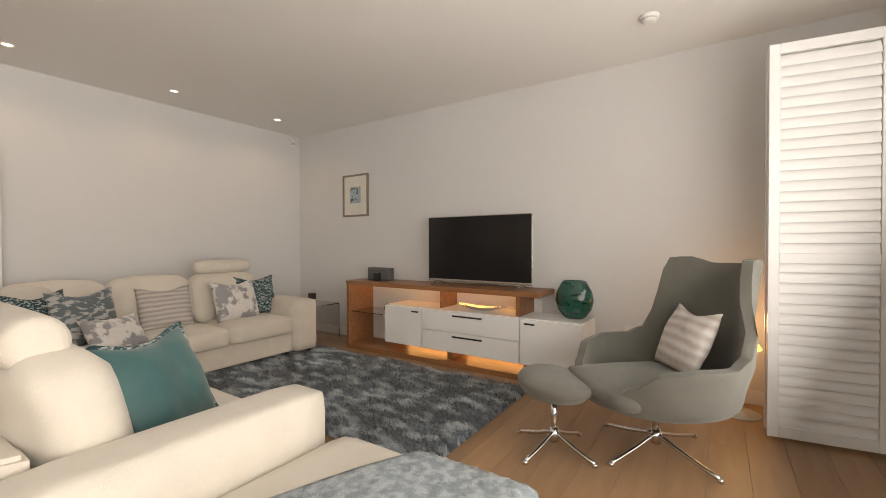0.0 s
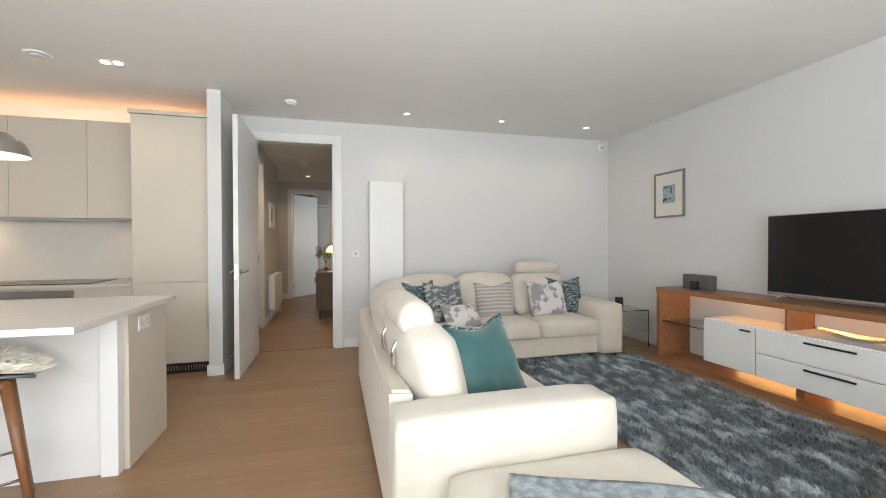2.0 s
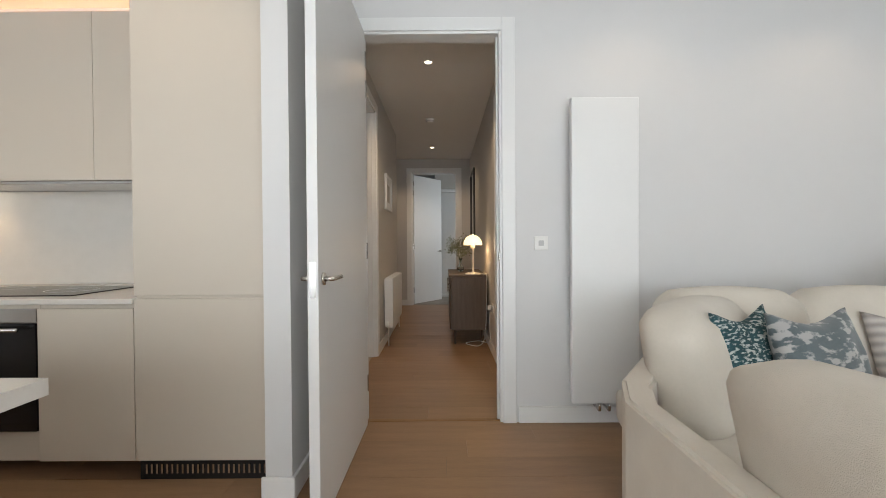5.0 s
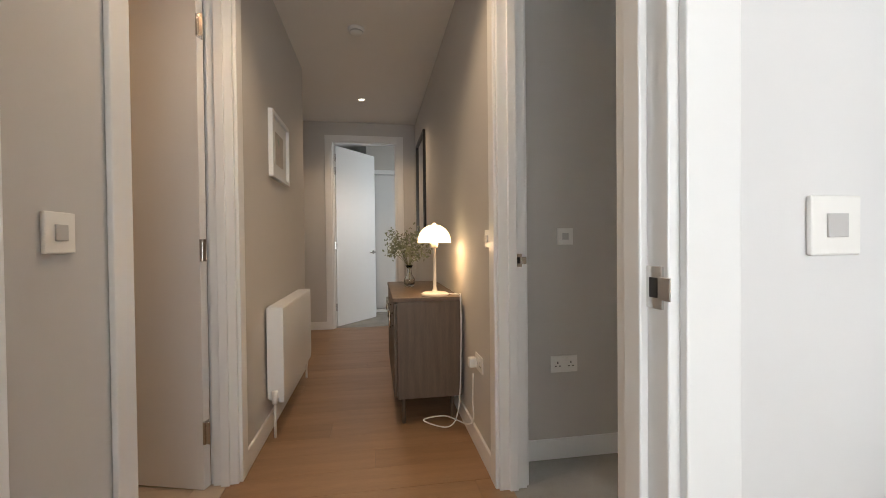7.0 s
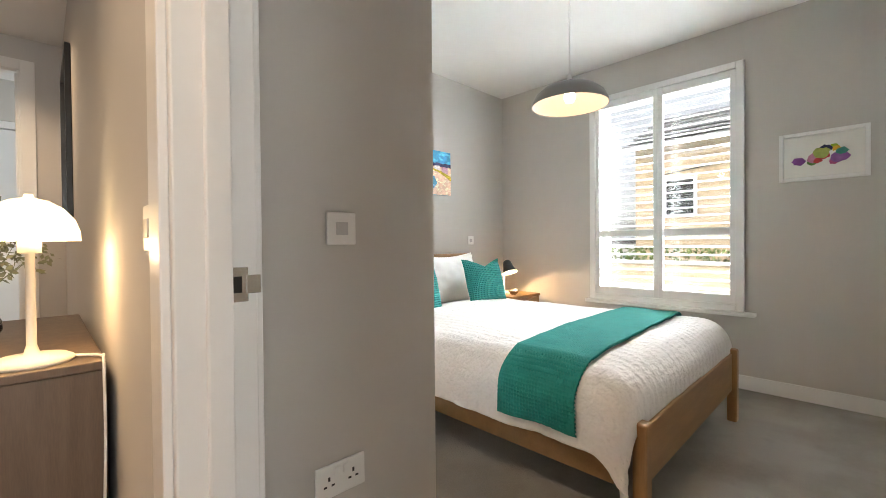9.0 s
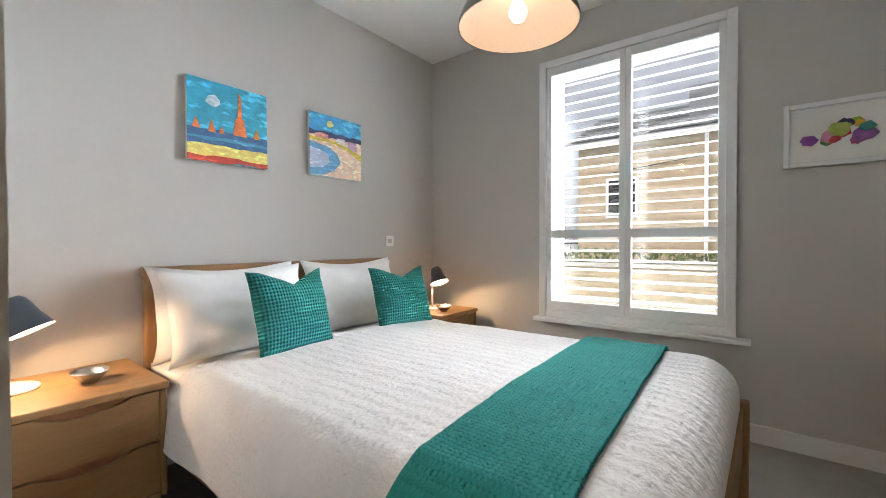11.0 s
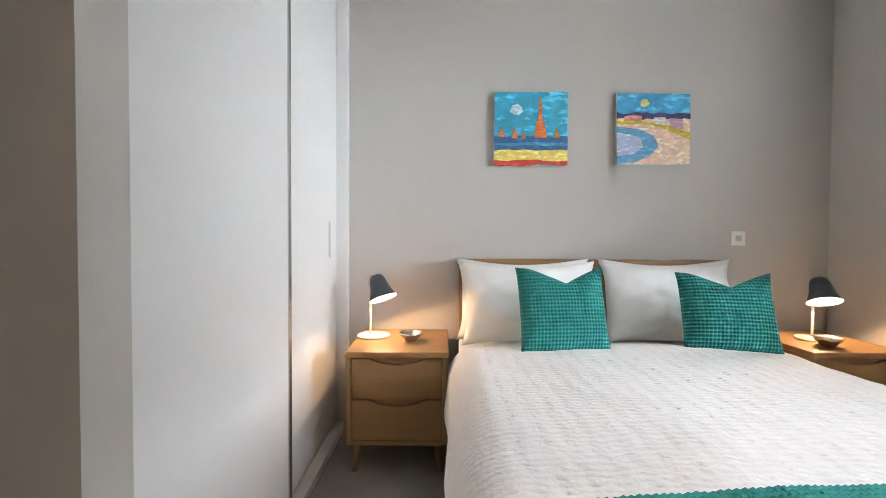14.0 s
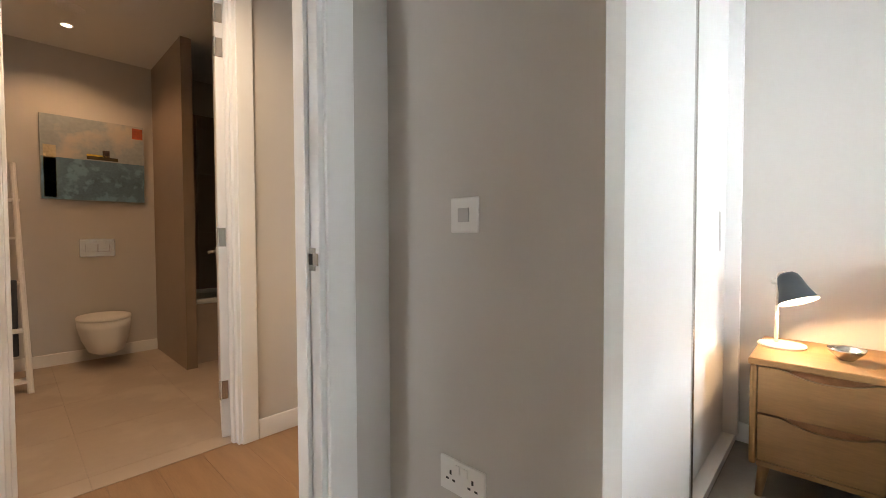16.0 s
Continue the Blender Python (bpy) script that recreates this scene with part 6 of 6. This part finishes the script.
    cushion("teal waffle-knit cushion propped on the pillows", 0.43, 0.40, 0.13, pose(2.23, 7.52, 0.61, -16, 0, 6), WAFFLEC, 31, None, "teal cushions", 0.18)
    cushion("teal waffle-knit cushion against the second pillow", 0.43, 0.38, 0.13, pose(3.0, 7.54, 0.61, -18, 0, -8), WAFFLEC, 33, None, "teal cushions", 0.18)


WAFFLEC = mat("teal_waffle_cushion", (0.010, 0.30, 0.275), 0.9, vary=0.10, scale=18, bump=0.2, bump_scale=200)
waves(WAFFLEC, 20, "X", 0.8, None, distort=0.3)
# Darker teal bands put the shade of the waffle hollows into the colour.
waves(WAFFLEC, 19, "Z", 0.9, (0.004, 0.11, 0.10), amount=0.45, distort=0.3)
WAFFLE = mat("teal_waffle", (0.008, 0.225, 0.205), 0.9, vary=0.10, scale=18, bump=0.2, bump_scale=200)
bed()


def bedside(x, y, label, height, turn=0, w=0.55):
    b = thing("bedside_table", label, "bedside table", pose(x, y, 0, 0, 0, turn))
    h = height
    hw = w / 2
    bx("top", (-hw, hw, -0.01, 0.50, h - 0.028, h), OAK, b, "", 0.006, 3)
    bx("side", (-hw + 0.005, -hw + 0.03, 0.0, 0.49, 0.15, h - 0.0285), OAKV, b, "", 0.008, 2)
    bx("side", (hw - 0.03, hw - 0.005, 0.0, 0.49, 0.15, h - 0.0285), OAKV, b, "", 0.008, 2)
    bx("back", (-hw + 0.031, hw - 0.031, 0.47, 0.488, 0.15, h - 0.029), OAK, b)
    bx("bottom", (-hw + 0.031, hw - 0.031, 0.0, 0.469, 0.15, 0.17), OAK, b, "", 0.002)
    mid = (0.17 + h - 0.03) / 2
    for z0, z1 in ((0.174, mid - 0.004), (mid + 0.004, h - 0.034)):
        bm = bmesh.new()
        n = 24
        x0, x1 = -hw + 0.033, hw - 0.033
        up = []
        for i in range(n + 1):
            xx = x0 + (x1 - x0) * i / n
            k = max(0, 1 - (xx / 0.13) ** 2)
            up.append((xx, z1 - 0.030 * k ** 0.8))
        f1 = [bm.verts.new((a, 0.002, z)) for a, z in up] + [bm.verts.new((x1, 0.002, z0)), bm.verts.new((x0, 0.002, z0))]
        f2 = [bm.verts.new((v.co.x, 0.022, v.co.z)) for v in f1]
        bm.faces.new(f1)
        bm.faces.new(f2[::-1])
        for i in range(len(f1)):
            j = (i + 1) % len(f1)
            bm.faces.new((f1[i], f1[j], f2[j], f2[i]))
        d = part("drawer_front", bm, OAK, b, "oak drawer front with a scooped finger pull")
        bx("drawer_box", (x0 + 0.01, x1 - 0.01, 0.026, 0.46, z0 + 0.005, z1 - 0.035), OAK, d)
        # Walnut instead of oak puts the shade of the scoop into the colour.
        bx("finger_recess", (-0.14, 0.14, 0.0225, 0.0255, z1 - 0.045, z1), WALNUT, d, "darker wood painted as shade behind the pull")
    for sx in (-1, 1):
        for yy in (0.05, 0.44):
            bm = bmesh.new()
            tube(bm, (sx * (hw - 0.035), yy, 0), (sx * (hw - 0.055), yy + 0.0, 0.151), 0.013, 0.022, 12)
            part("leg", bm, OAKV, b, "tapered oak leg", smooth=True)


bedside(1.45, 7.585, "oak bedside table with two scooped drawers", 0.595, 0, 0.49)
bedside(3.67, 7.62, "oak bedside table on the window side", 0.595, 0, 0.48)


def bedside_lamp(x, y, z, turn, label):
    l = thing("bedside_lamp", label, "table lamp", pose(x, y, z, 0, 0, turn) @ Matrix.Scale(0.9, 4), "bedside lamps")
    cream = mat("cream_metal", (0.70, 0.64, 0.55), 0.4, vary=0.02, scale=8)
    slate = mat("slate_metal", (0.055, 0.065, 0.075), 0.4, vary=0.05, scale=8)
    bm = bmesh.new()
    lathe(bm, [(0, 0), (0.098, 0), (0.10, 0.006), (0.096, 0.012), (0.01, 0.013), (0, 0.013)], 36)
    part("base", bm, cream, l, "cream round base", smooth=True)
    bm = bmesh.new()
    tube(bm, (-0.03, 0, 0.012), (-0.03, 0, 0.20), 0.008, seg=14)
    part("stem", bm, cream, l, "cream stem", smooth=True)
    bm = bmesh.new()
    tube(bm, (-0.03, 0, 0.20), (-0.03, 0, 0.345), 0.0065, seg=12)
    tube(bm, (-0.055, 0.0, 0.32), (0.005, 0.0, 0.32), 0.013, seg=14)
    bent(bm, smooth_pts([(-0.03, 0, 0.34), (-0.025, 0, 0.365), (0.005, 0, 0.376)], 4), 0.005, 8)
    part("joint", bm, cream, l, "cream swivel joint", smooth=True)
    m = pose(0.024, 0, 0.352, 0, -26, 0)
    bm = bmesh.new()
    lathe(bm, [(0.0, 0.02), (0.03, 0.018), (0.042, 0.005), (0.050, -0.02), (0.060, -0.07), (0.082, -0.128)], 36)
    bmesh.ops.transform(bm, matrix=m, verts=bm.verts[:])
    part("shade", bm, slate, l, "slate grey bell shade", smooth=True)
    bm = bmesh.new()
    lathe(bm, [(0.0818, -0.1285), (0.079, -0.127), (0.057, -0.07), (0.047, -0.02), (0.0, -0.004)], 36)
    bmesh.ops.transform(bm, matrix=m, verts=bm.verts[:])
    part("shade_lining", bm, cream, l, "cream inside of the shade", smooth=True)
    bm = bmesh.new()
    lathe(bm, [(0, -0.090), (0.018, -0.086), (0.024, -0.07), (0.018, -0.045), (0.012, -0.02), (0, -0.02)], 24)
    bmesh.ops.transform(bm, matrix=m, verts=bm.verts[:])
    part("bulb", bm, LAMPW, l, "glowing bulb", smooth=True)
    w = Matrix.Translation((pose(x, y, z, 0, 0, turn) @ Matrix.Scale(0.9, 4) @ m @ Vector((0, 0, -0.102))))
    d = bpy.data.lights.new("bedside_lamp_light", "POINT")
    d.energy, d.color, d.shadow_soft_size = 6.5, WARM, 0.012
    new("bedside_lamp_light", d).matrix_world = w


bedside_lamp(1.29, 7.90, 0.595, -38, "slate grey bedside lamp, lit, beside the wardrobe")
bedside_lamp(3.68, 7.88, 0.595, -105, "slate grey bedside lamp, lit, on the window side")


def tin_bowl(x, y, z):
    b = thing("metal_bowl", "small hammered silver bowl on the bedside table", "bowl", pose(x, y, z), "bedside bowls")
    bm = bmesh.new()
    lathe(bm, [(0, 0), (0.022, 0), (0.028, 0.006), (0.055, 0.035), (0.060, 0.048), (0.057, 0.048), (0.050, 0.035), (0.024, 0.010), (0, 0.008)], 32)
    part("bowl", bm, CHROME, b, smooth=True)


tin_bowl(1.50, 7.79, 0.595)
tin_bowl(3.60, 7.72, 0.595)


def canvas(x, z, w, h, label, sky, shapes, thick=0.03):
    p = thing("canvas_painting", label, "painting", pose(x, YB, z))
    bx("stretcher", (0, w, -thick + 0.001, -0.008, 0, h), WHITE, p, "white canvas edge", 0.002)
    bx("canvas", (0.0015, w - 0.0015, -thick, -thick + 0.0015, 0.0015, h - 0.0015), blotches(mat("oil_sky", sky, 0.5, vary=0.35, scale=16, bump=0.5, bump_scale=40), 13, tuple(min(1, c * 2.2 + 0.05) for c in sky), 0.52, 0.66, (1, 1, 2.4)), p, "canvas with a brushed sky")
    for k, (colour, poly) in enumerate(shapes):
        bm = bmesh.new()
        y = -thick - 0.0008 - 0.0006 * k
        f1 = [bm.verts.new((a * w, y, b * h)) for a, b in poly]
        f2 = [bm.verts.new((a * w, -thick, b * h)) for a, b in poly]
        bm.faces.new(f1)
        for i in range(len(f1)):
            j = (i + 1) % len(f1)
            bm.faces.new((f1[i], f1[j], f2[j], f2[i]))
        part("paint_patch", bm, blotches(mat("oil_colour", colour, 0.45, vary=0.25, scale=20, bump=0.5, bump_scale=50), 22, tuple(min(1, c * 1.6 + 0.03) for c in colour), 0.52, 0.66, (1, 1, 3)), p)


def band(z0, z1, wob=0.012, n=10, seed=0):
    rnd = random.Random(seed)
    return [(i / n, z0 + rnd.uniform(-wob, wob) * (0 < i < n)) for i in range(n + 1)] + [(i / n, z1 + rnd.uniform(-wob, wob)) for i in range(n, -1, -1)]


def blob(cx, cz, r, n=12, sq=1.0, seed=1):
    rnd = random.Random(seed)
    return [(cx + r * (1 + rnd.uniform(-0.2, 0.2)) * math.cos(i * math.tau / n), cz + r * sq * (1 + rnd.uniform(-0.2, 0.2)) * math.sin(i * math.tau / n)) for i in range(n)]


ORANGE = (0.68, 0.16, 0.04)
sail = lambda cx, z0, w, h: [(cx - w, z0), (cx + w, z0), (cx + w * 0.3, z0 + h * 0.6), (cx, z0 + h)]
canvas(1.965, 1.565, 0.435, 0.435, "small seaside canvas with an orange sailing ship", (0.025, 0.33, 0.50), [
    ((0.55, 0.65, 0.68), blob(0.30, 0.76, 0.09, 14, 0.8, 4)), ((0.02, 0.10, 0.24), band(0.20, 0.40, 0.008, 10, 1)), ((0.05, 0.25, 0.42), band(0.27, 0.31, 0.012, 10, 2)),
    ((0.85, 0.66, 0.16), band(0.06, 0.21, 0.012, 10, 3)), ((0.55, 0.05, 0.02), band(0.005, 0.07, 0.015, 10, 4)),
    (ORANGE, [(0.54, 0.38), (0.72, 0.38), (0.68, 0.60), (0.655, 0.60), (0.645, 0.86), (0.61, 0.94), (0.60, 0.62), (0.575, 0.60)]),
    (ORANGE, sail(0.10, 0.39, 0.05, 0.14)), (ORANGE, sail(0.28, 0.37, 0.05, 0.16)), (ORANGE, sail(0.40, 0.37, 0.035, 0.09)), ((0.62, 0.25, 0.05), sail(0.85, 0.38, 0.05, 0.14))])
canvas(2.69, 1.575, 0.435, 0.42, "small beach canvas with a curved blue bay", (0.04, 0.33, 0.62), [
    ((0.75, 0.68, 0.25), blob(0.38, 0.86, 0.06, 12, 1.0, 2)), ((0.85, 0.58, 0.42), band(0.005, 0.66, 0.004, 10, 5)), ((0.015, 0.02, 0.10), band(0.64, 0.72, 0.02, 12, 6)),
    ((0.62, 0.25, 0.20), [(0.10, 0.58), (0.34, 0.56), (0.34, 0.68), (0.22, 0.70), (0.10, 0.67)]), ((0.70, 0.62, 0.60), [(0.5, 0.54), (0.66, 0.53), (0.66, 0.66), (0.5, 0.66)]), ((0.60, 0.35, 0.45), [(0.72, 0.52), (0.9, 0.50), (0.9, 0.64), (0.72, 0.65)]),
    ((0.60, 0.45, 0.03), [(0.0, 0.56), (0.3, 0.57), (0.6, 0.52), (0.85, 0.42), (1.0, 0.34), (1.0, 0.44), (0.7, 0.54), (0.35, 0.61), (0.0, 0.61)]),
    ((0.10, 0.32, 0.55), [(0, 0.005), (0.25, 0.03), (0.45, 0.12), (0.57, 0.26), (0.50, 0.40), (0.32, 0.49), (0.0, 0.53)]), ((0.45, 0.55, 0.72), [(0, 0.12), (0.22, 0.14), (0.36, 0.24), (0.33, 0.36), (0.18, 0.42), (0, 0.44)])])


def bedroom_small():
    switch_plate(3.44, YB, 1.14, 0, "white switch above the headboard")
    switch_plate(0.805, 6.245, 1.15, 0, "white light switch on the stub wall")
    switch_plate(0.795, 6.245, 0.49, 0, "white double socket on the stub wall", "socket")
    p = thing("framed_print", "white framed colourful splash print", "picture", pose(XB, 5.475, 1.515))
    for d in ((-0.028, -0.001, -0.225, -0.200, 0, 0.33), (-0.028, -0.001, 0.200, 0.225, 0, 0.33), (-0.028, -0.001, -0.1995, 0.1995, 0, 0.025), (-0.028, -0.001, -0.1995, 0.1995, 0.305, 0.33)):
        bx("frame", d, WHITE, p, "white frame", 0.003)
    bx("mount", (-0.012, -0.002, -0.199, 0.199, 0.026, 0.304), PLASTIC, p, "white mount")
    rnd = random.Random(8)
    for k, c in enumerate(((0.30, 0.42, 0.03), (0.10, 0.22, 0.06), (0.22, 0.06, 0.30), (0.55, 0.03, 0.06), (0.62, 0.36, 0.03), (0.45, 0.10, 0.25), (0.02, 0.03, 0.08), (0.28, 0.12, 0.36), (0.05, 0.25, 0.20), (0.5, 0.2, 0.3), (0.35, 0.4, 0.1), (0.5, 0.05, 0.05))):
        bm = bmesh.new()
        yy, zz, r_ = rnd.uniform(-0.11, 0.12), 0.165 + rnd.uniform(-0.05, 0.05), rnd.uniform(0.020, 0.046)
        f1 = [bm.verts.new((-0.0125 - 0.0003 * k, a, b)) for a, b in blob(yy, zz, r_, 14, 0.8, k + 40)]
        f2 = [bm.verts.new((-0.012, v.co.y, v.co.z)) for v in f1]
        bm.faces.new(f1)
        for i in range(len(f1)):
            j = (i + 1) % len(f1)
            bm.faces.new((f1[i], f1[j], f2[j], f2[i]))
        part("paint_splash", bm, mat("ink", c, 0.7, vary=0.3, scale=30), p)
    s = thing("wall_shelf", "white floating shelf on the side wall", "shelf", pose(3.25, YS, 1.47))
    bx("board", (-0.55, 0.02, 0.0, 0.10, 0, 0.03), WHITE, s, "", 0.003)


bedroom_small()
pendant(2.44, 6.47, 1.90, 0.215, 0.14, mat("taupe_lacquer", (0.16, 0.145, 0.135), 0.35, 0.2, vary=0.05, scale=6), mat("cream_lining", (0.86, 0.70, 0.58), 0.6), "taupe dome pendant lamp above the bed", 0.3)


def bedroom_window():
    w = thing("window_2", "white framed window with open louvred shutters", "window", pose(0, 0, 0), kind="structure")
    y0, y1, z0, z1 = 5.92, 7.08, 0.60, 2.43
    for d in ((XB + 0.20, XB + 0.26, y0, y0 + 0.06, z0, z1), (XB + 0.20, XB + 0.26, y1 - 0.06, y1, z0, z1), (XB + 0.20, XB + 0.26, y0 + 0.06, y1 - 0.06, z0, z0 + 0.06), (XB + 0.20, XB + 0.26, y0 + 0.06, y1 - 0.06, z1 - 0.06, z1)):
        bx("window_frame", d, WHITE, w, "", 0.004)
    o = bx("pane", (XB + 0.225, XB + 0.235, y0 + 0.06, y1 - 0.06, z0 + 0.06, z1 - 0.06), PANE, w, "clear glass pane")
    o.visible_shadow = False
    # shutter frame on the wall face
    for d in ((XB - 0.028, XB + 0.03, y0 - 0.02, y0 + 0.032, z0 - 0.02, z1 + 0.02), (XB - 0.028, XB + 0.03, y1 - 0.032, y1 + 0.02, z0 - 0.02, z1 + 0.02), (XB - 0.028, XB + 0.03, y0 + 0.0325, y1 - 0.0325, z0 - 0.02, z0 + 0.03), (XB - 0.028, XB + 0.03, y0 + 0.0325, y1 - 0.0325, z1 - 0.03, z1 + 0.02)):
        bx("shutter_frame", d, WHITE, w, "", 0.004)
    bx("window_sill", (XB - 0.075, XB + 0.19, y0 - 0.09, y1 + 0.05, z0 - 0.05, z0 - 0.021), WHITE, w, "white sill board", 0.006, 3)
    pw = (y1 - y0 - 0.066) / 2
    for k in range(2):
        s = thing("louvred_shutter", "white louvred shutter panel with open blades", "shutter", pose(XB - 0.002, y0 + 0.033 + k * pw, z0 + 0.031), group="bedroom shutters", kind="structure")
        louvre_panel(s, pw - 0.001, 0.0, z1 - z0 - 0.062, 0.0665, 80, 0.066, 0.038, mids=(0.555,))


bedroom_window()

# ---- outdoors ----


def outdoors():
    g = bmesh.new()
    box(g, -400, 400, -400, 400, -0.9, -0.4)
    tagged(part("ground", g, blotches(mat("pale_paving", (0.34, 0.32, 0.29), 0.9, vary=0.15, scale=1.5), 0.4, (0.20, 0.22, 0.13), 0.5, 0.6)), "pale paving and grass outside the window", "ground", kind="structure")
    BR = waves(mat("buff_brick", (0.46, 0.36, 0.235), 0.9, vary=0.22, scale=6, bump=0.3, bump_scale=40), 2.1, "Z", 0.5, (0.32, 0.27, 0.2), amount=0.35, distort=0.2)
    h = thing("neighbour_house", "buff brick house with a slate roof across the way", "house", pose(13.0, 0, -0.4))
    bx("wall", (0, 6, -2.0, 10.1, 0, 4.3), BR, h, "buff brick wall")
    slate = mat("slate_tiles", (0.16, 0.17, 0.185), 0.7, vary=0.2, scale=4)
    bm = bmesh.new()
    for k in range(8):
        x0, z0 = -0.25 + k * 0.42, 4.28 + k * 0.20
        box(bm, x0, x0 + 0.5, -2.3, 10.4, z0, z0 + 0.06)
    part("roof", bm, slate, h, "slate roof in overlapping courses")
    bx("gutter", (-0.34, -0.22, -2.3, 10.4, 4.18, 4.28), GREYPL, h, "grey gutter")
    for y in (8.9, 4.8, 1.5):
        w = bx("window", (-0.04, 0.05, y - 0.42, y + 0.42, 2.2, 3.3), WHITE, h, "white window frame", 0.01)
        bx("pane", (-0.05, -0.041, y - 0.34, y + 0.34, 2.28, 3.22), SCREEN, w, "dark window pane")
    bx("dormer", (0.6, 2.2, 4.6, 7.4, 4.6, 5.6), slate, h, "grey flat-roofed dormer")
    p = bx("downpipe", (-0.10, -0.02, 6.9, 6.98, 0, 4.2), WHITE, h, "white downpipe")
    wall = thing("garden_wall", "low buff stone garden wall", "wall", pose(10.2, 0, -0.4))
    bx("stones", (0, 0.3, -6, 11.5, 0, 1.0), BR, wall, "", 0.02)
    bx("coping", (-0.04, 0.34, -6.03, 11.53, 1.001, 1.08), mat("pale_coping", (0.5, 0.47, 0.41), 0.9, vary=0.15, scale=6), wall, "pale coping", 0.015)
    hg = thing("hedge", "loose green hedge above the garden wall", "hedge", pose(10.9, 0, -0.4), kind="stuff")
    rnd = random.Random(21)
    vs, fs = [], []
    for _ in range(9000):
        y = rnd.uniform(-5, 11)
        top_ = 1.35 + 0.25 * noise.noise(Vector((y * 0.9, 0, 0)))
        p_ = Vector((rnd.uniform(-0.4, 0.5), y, rnd.uniform(0.1, top_)))
        q = Euler((rnd.uniform(0, 6), rnd.uniform(0, 6), rnd.uniform(0, 6))).to_matrix()
        w_ = rnd.uniform(0.04, 0.08)
        k = len(vs)
        vs += [p_ + q @ Vector(c) for c in ((-w_, 0, 0), (0, -w_ * 0.5, 0), (w_, 0, 0), (0, w_ * 0.5, 0))]
        fs.append((k, k + 1, k + 2, k + 3))
    me = bpy.data.meshes.new("leaves")
    me.from_pydata([tuple(v) for v in vs], [], fs)
    me.materials.append(mat("hedge_leaf", (0.10, 0.14, 0.035), 0.7, vary=0.3, scale=5, tuft=0.4))
    new("leaves", me).parent = hg
    bm = bmesh.new()
    bent(bm, smooth_pts([(0.0, 9.6, 3.4), (-0.05, 6.5, 3.7), (0.0, 0.5, 4.2)], 8), 0.015, 5)
    part("cable", bm, BLACK, h, "thin dark cable along the wall")


outdoors()

# ---- floor boards and tiles ----


def boards():
    fl = tagged(part("floor_boards", bmesh.new(), OAKF), "pale brown oak floor boards", "floor", kind="structure")
    rnd = random.Random(2)
    W, L = 0.19, 1.9
    regions = ((-4.6, XW, -1.2, YD + 0.06), (HL - 0.05, HR + 0.06, YD + 0.06, 8.2), (-2.4, HR, 8.2, YE + 0.06))
    for x0, x1, y0, y1 in regions:
        y, r_ = y0, 0
        while y < y1 - 0.005:
            yy = min(y + W, y1)
            x = x0 - rnd.uniform(0, L)
            while x < x1:
                a, b = max(x, x0), min(x + L, x1)
                if b - a > 0.02:
                    bm = bmesh.new()
                    g = 0.0007
                    vs = box(bm, -(b - a) / 2 + g, (b - a) / 2 - g, -(yy - y) / 2 + g, (yy - y) / 2 - g, -0.014, 0.0)
                    part("floor_board", bm, OAKF, fl, m=pose((a + b) / 2, (y + yy) / 2, rnd.uniform(-0.0003, 0.0003)))
                x += L
            y += W


def bath_tiles():
    fl = tagged(part("floor_tiles", bmesh.new(), BTILE), "large beige stone floor tiles of the bathroom", "floor", kind="structure")
    x = -3.4
    while x < HL - 0.06:
        y = 5.1
        while y < 8.2:
            a, b = min(x + 0.6, HL - 0.05), min(y + 0.6, 8.2)
            bm = bmesh.new()
            box(bm, x + 0.001, a - 0.001, y + 0.001, b - 0.001, -0.003, 0.002)
            part("floor_tile", bm, BTILE, fl)
            y += 0.6
        x += 0.6


boards()
bath_tiles()
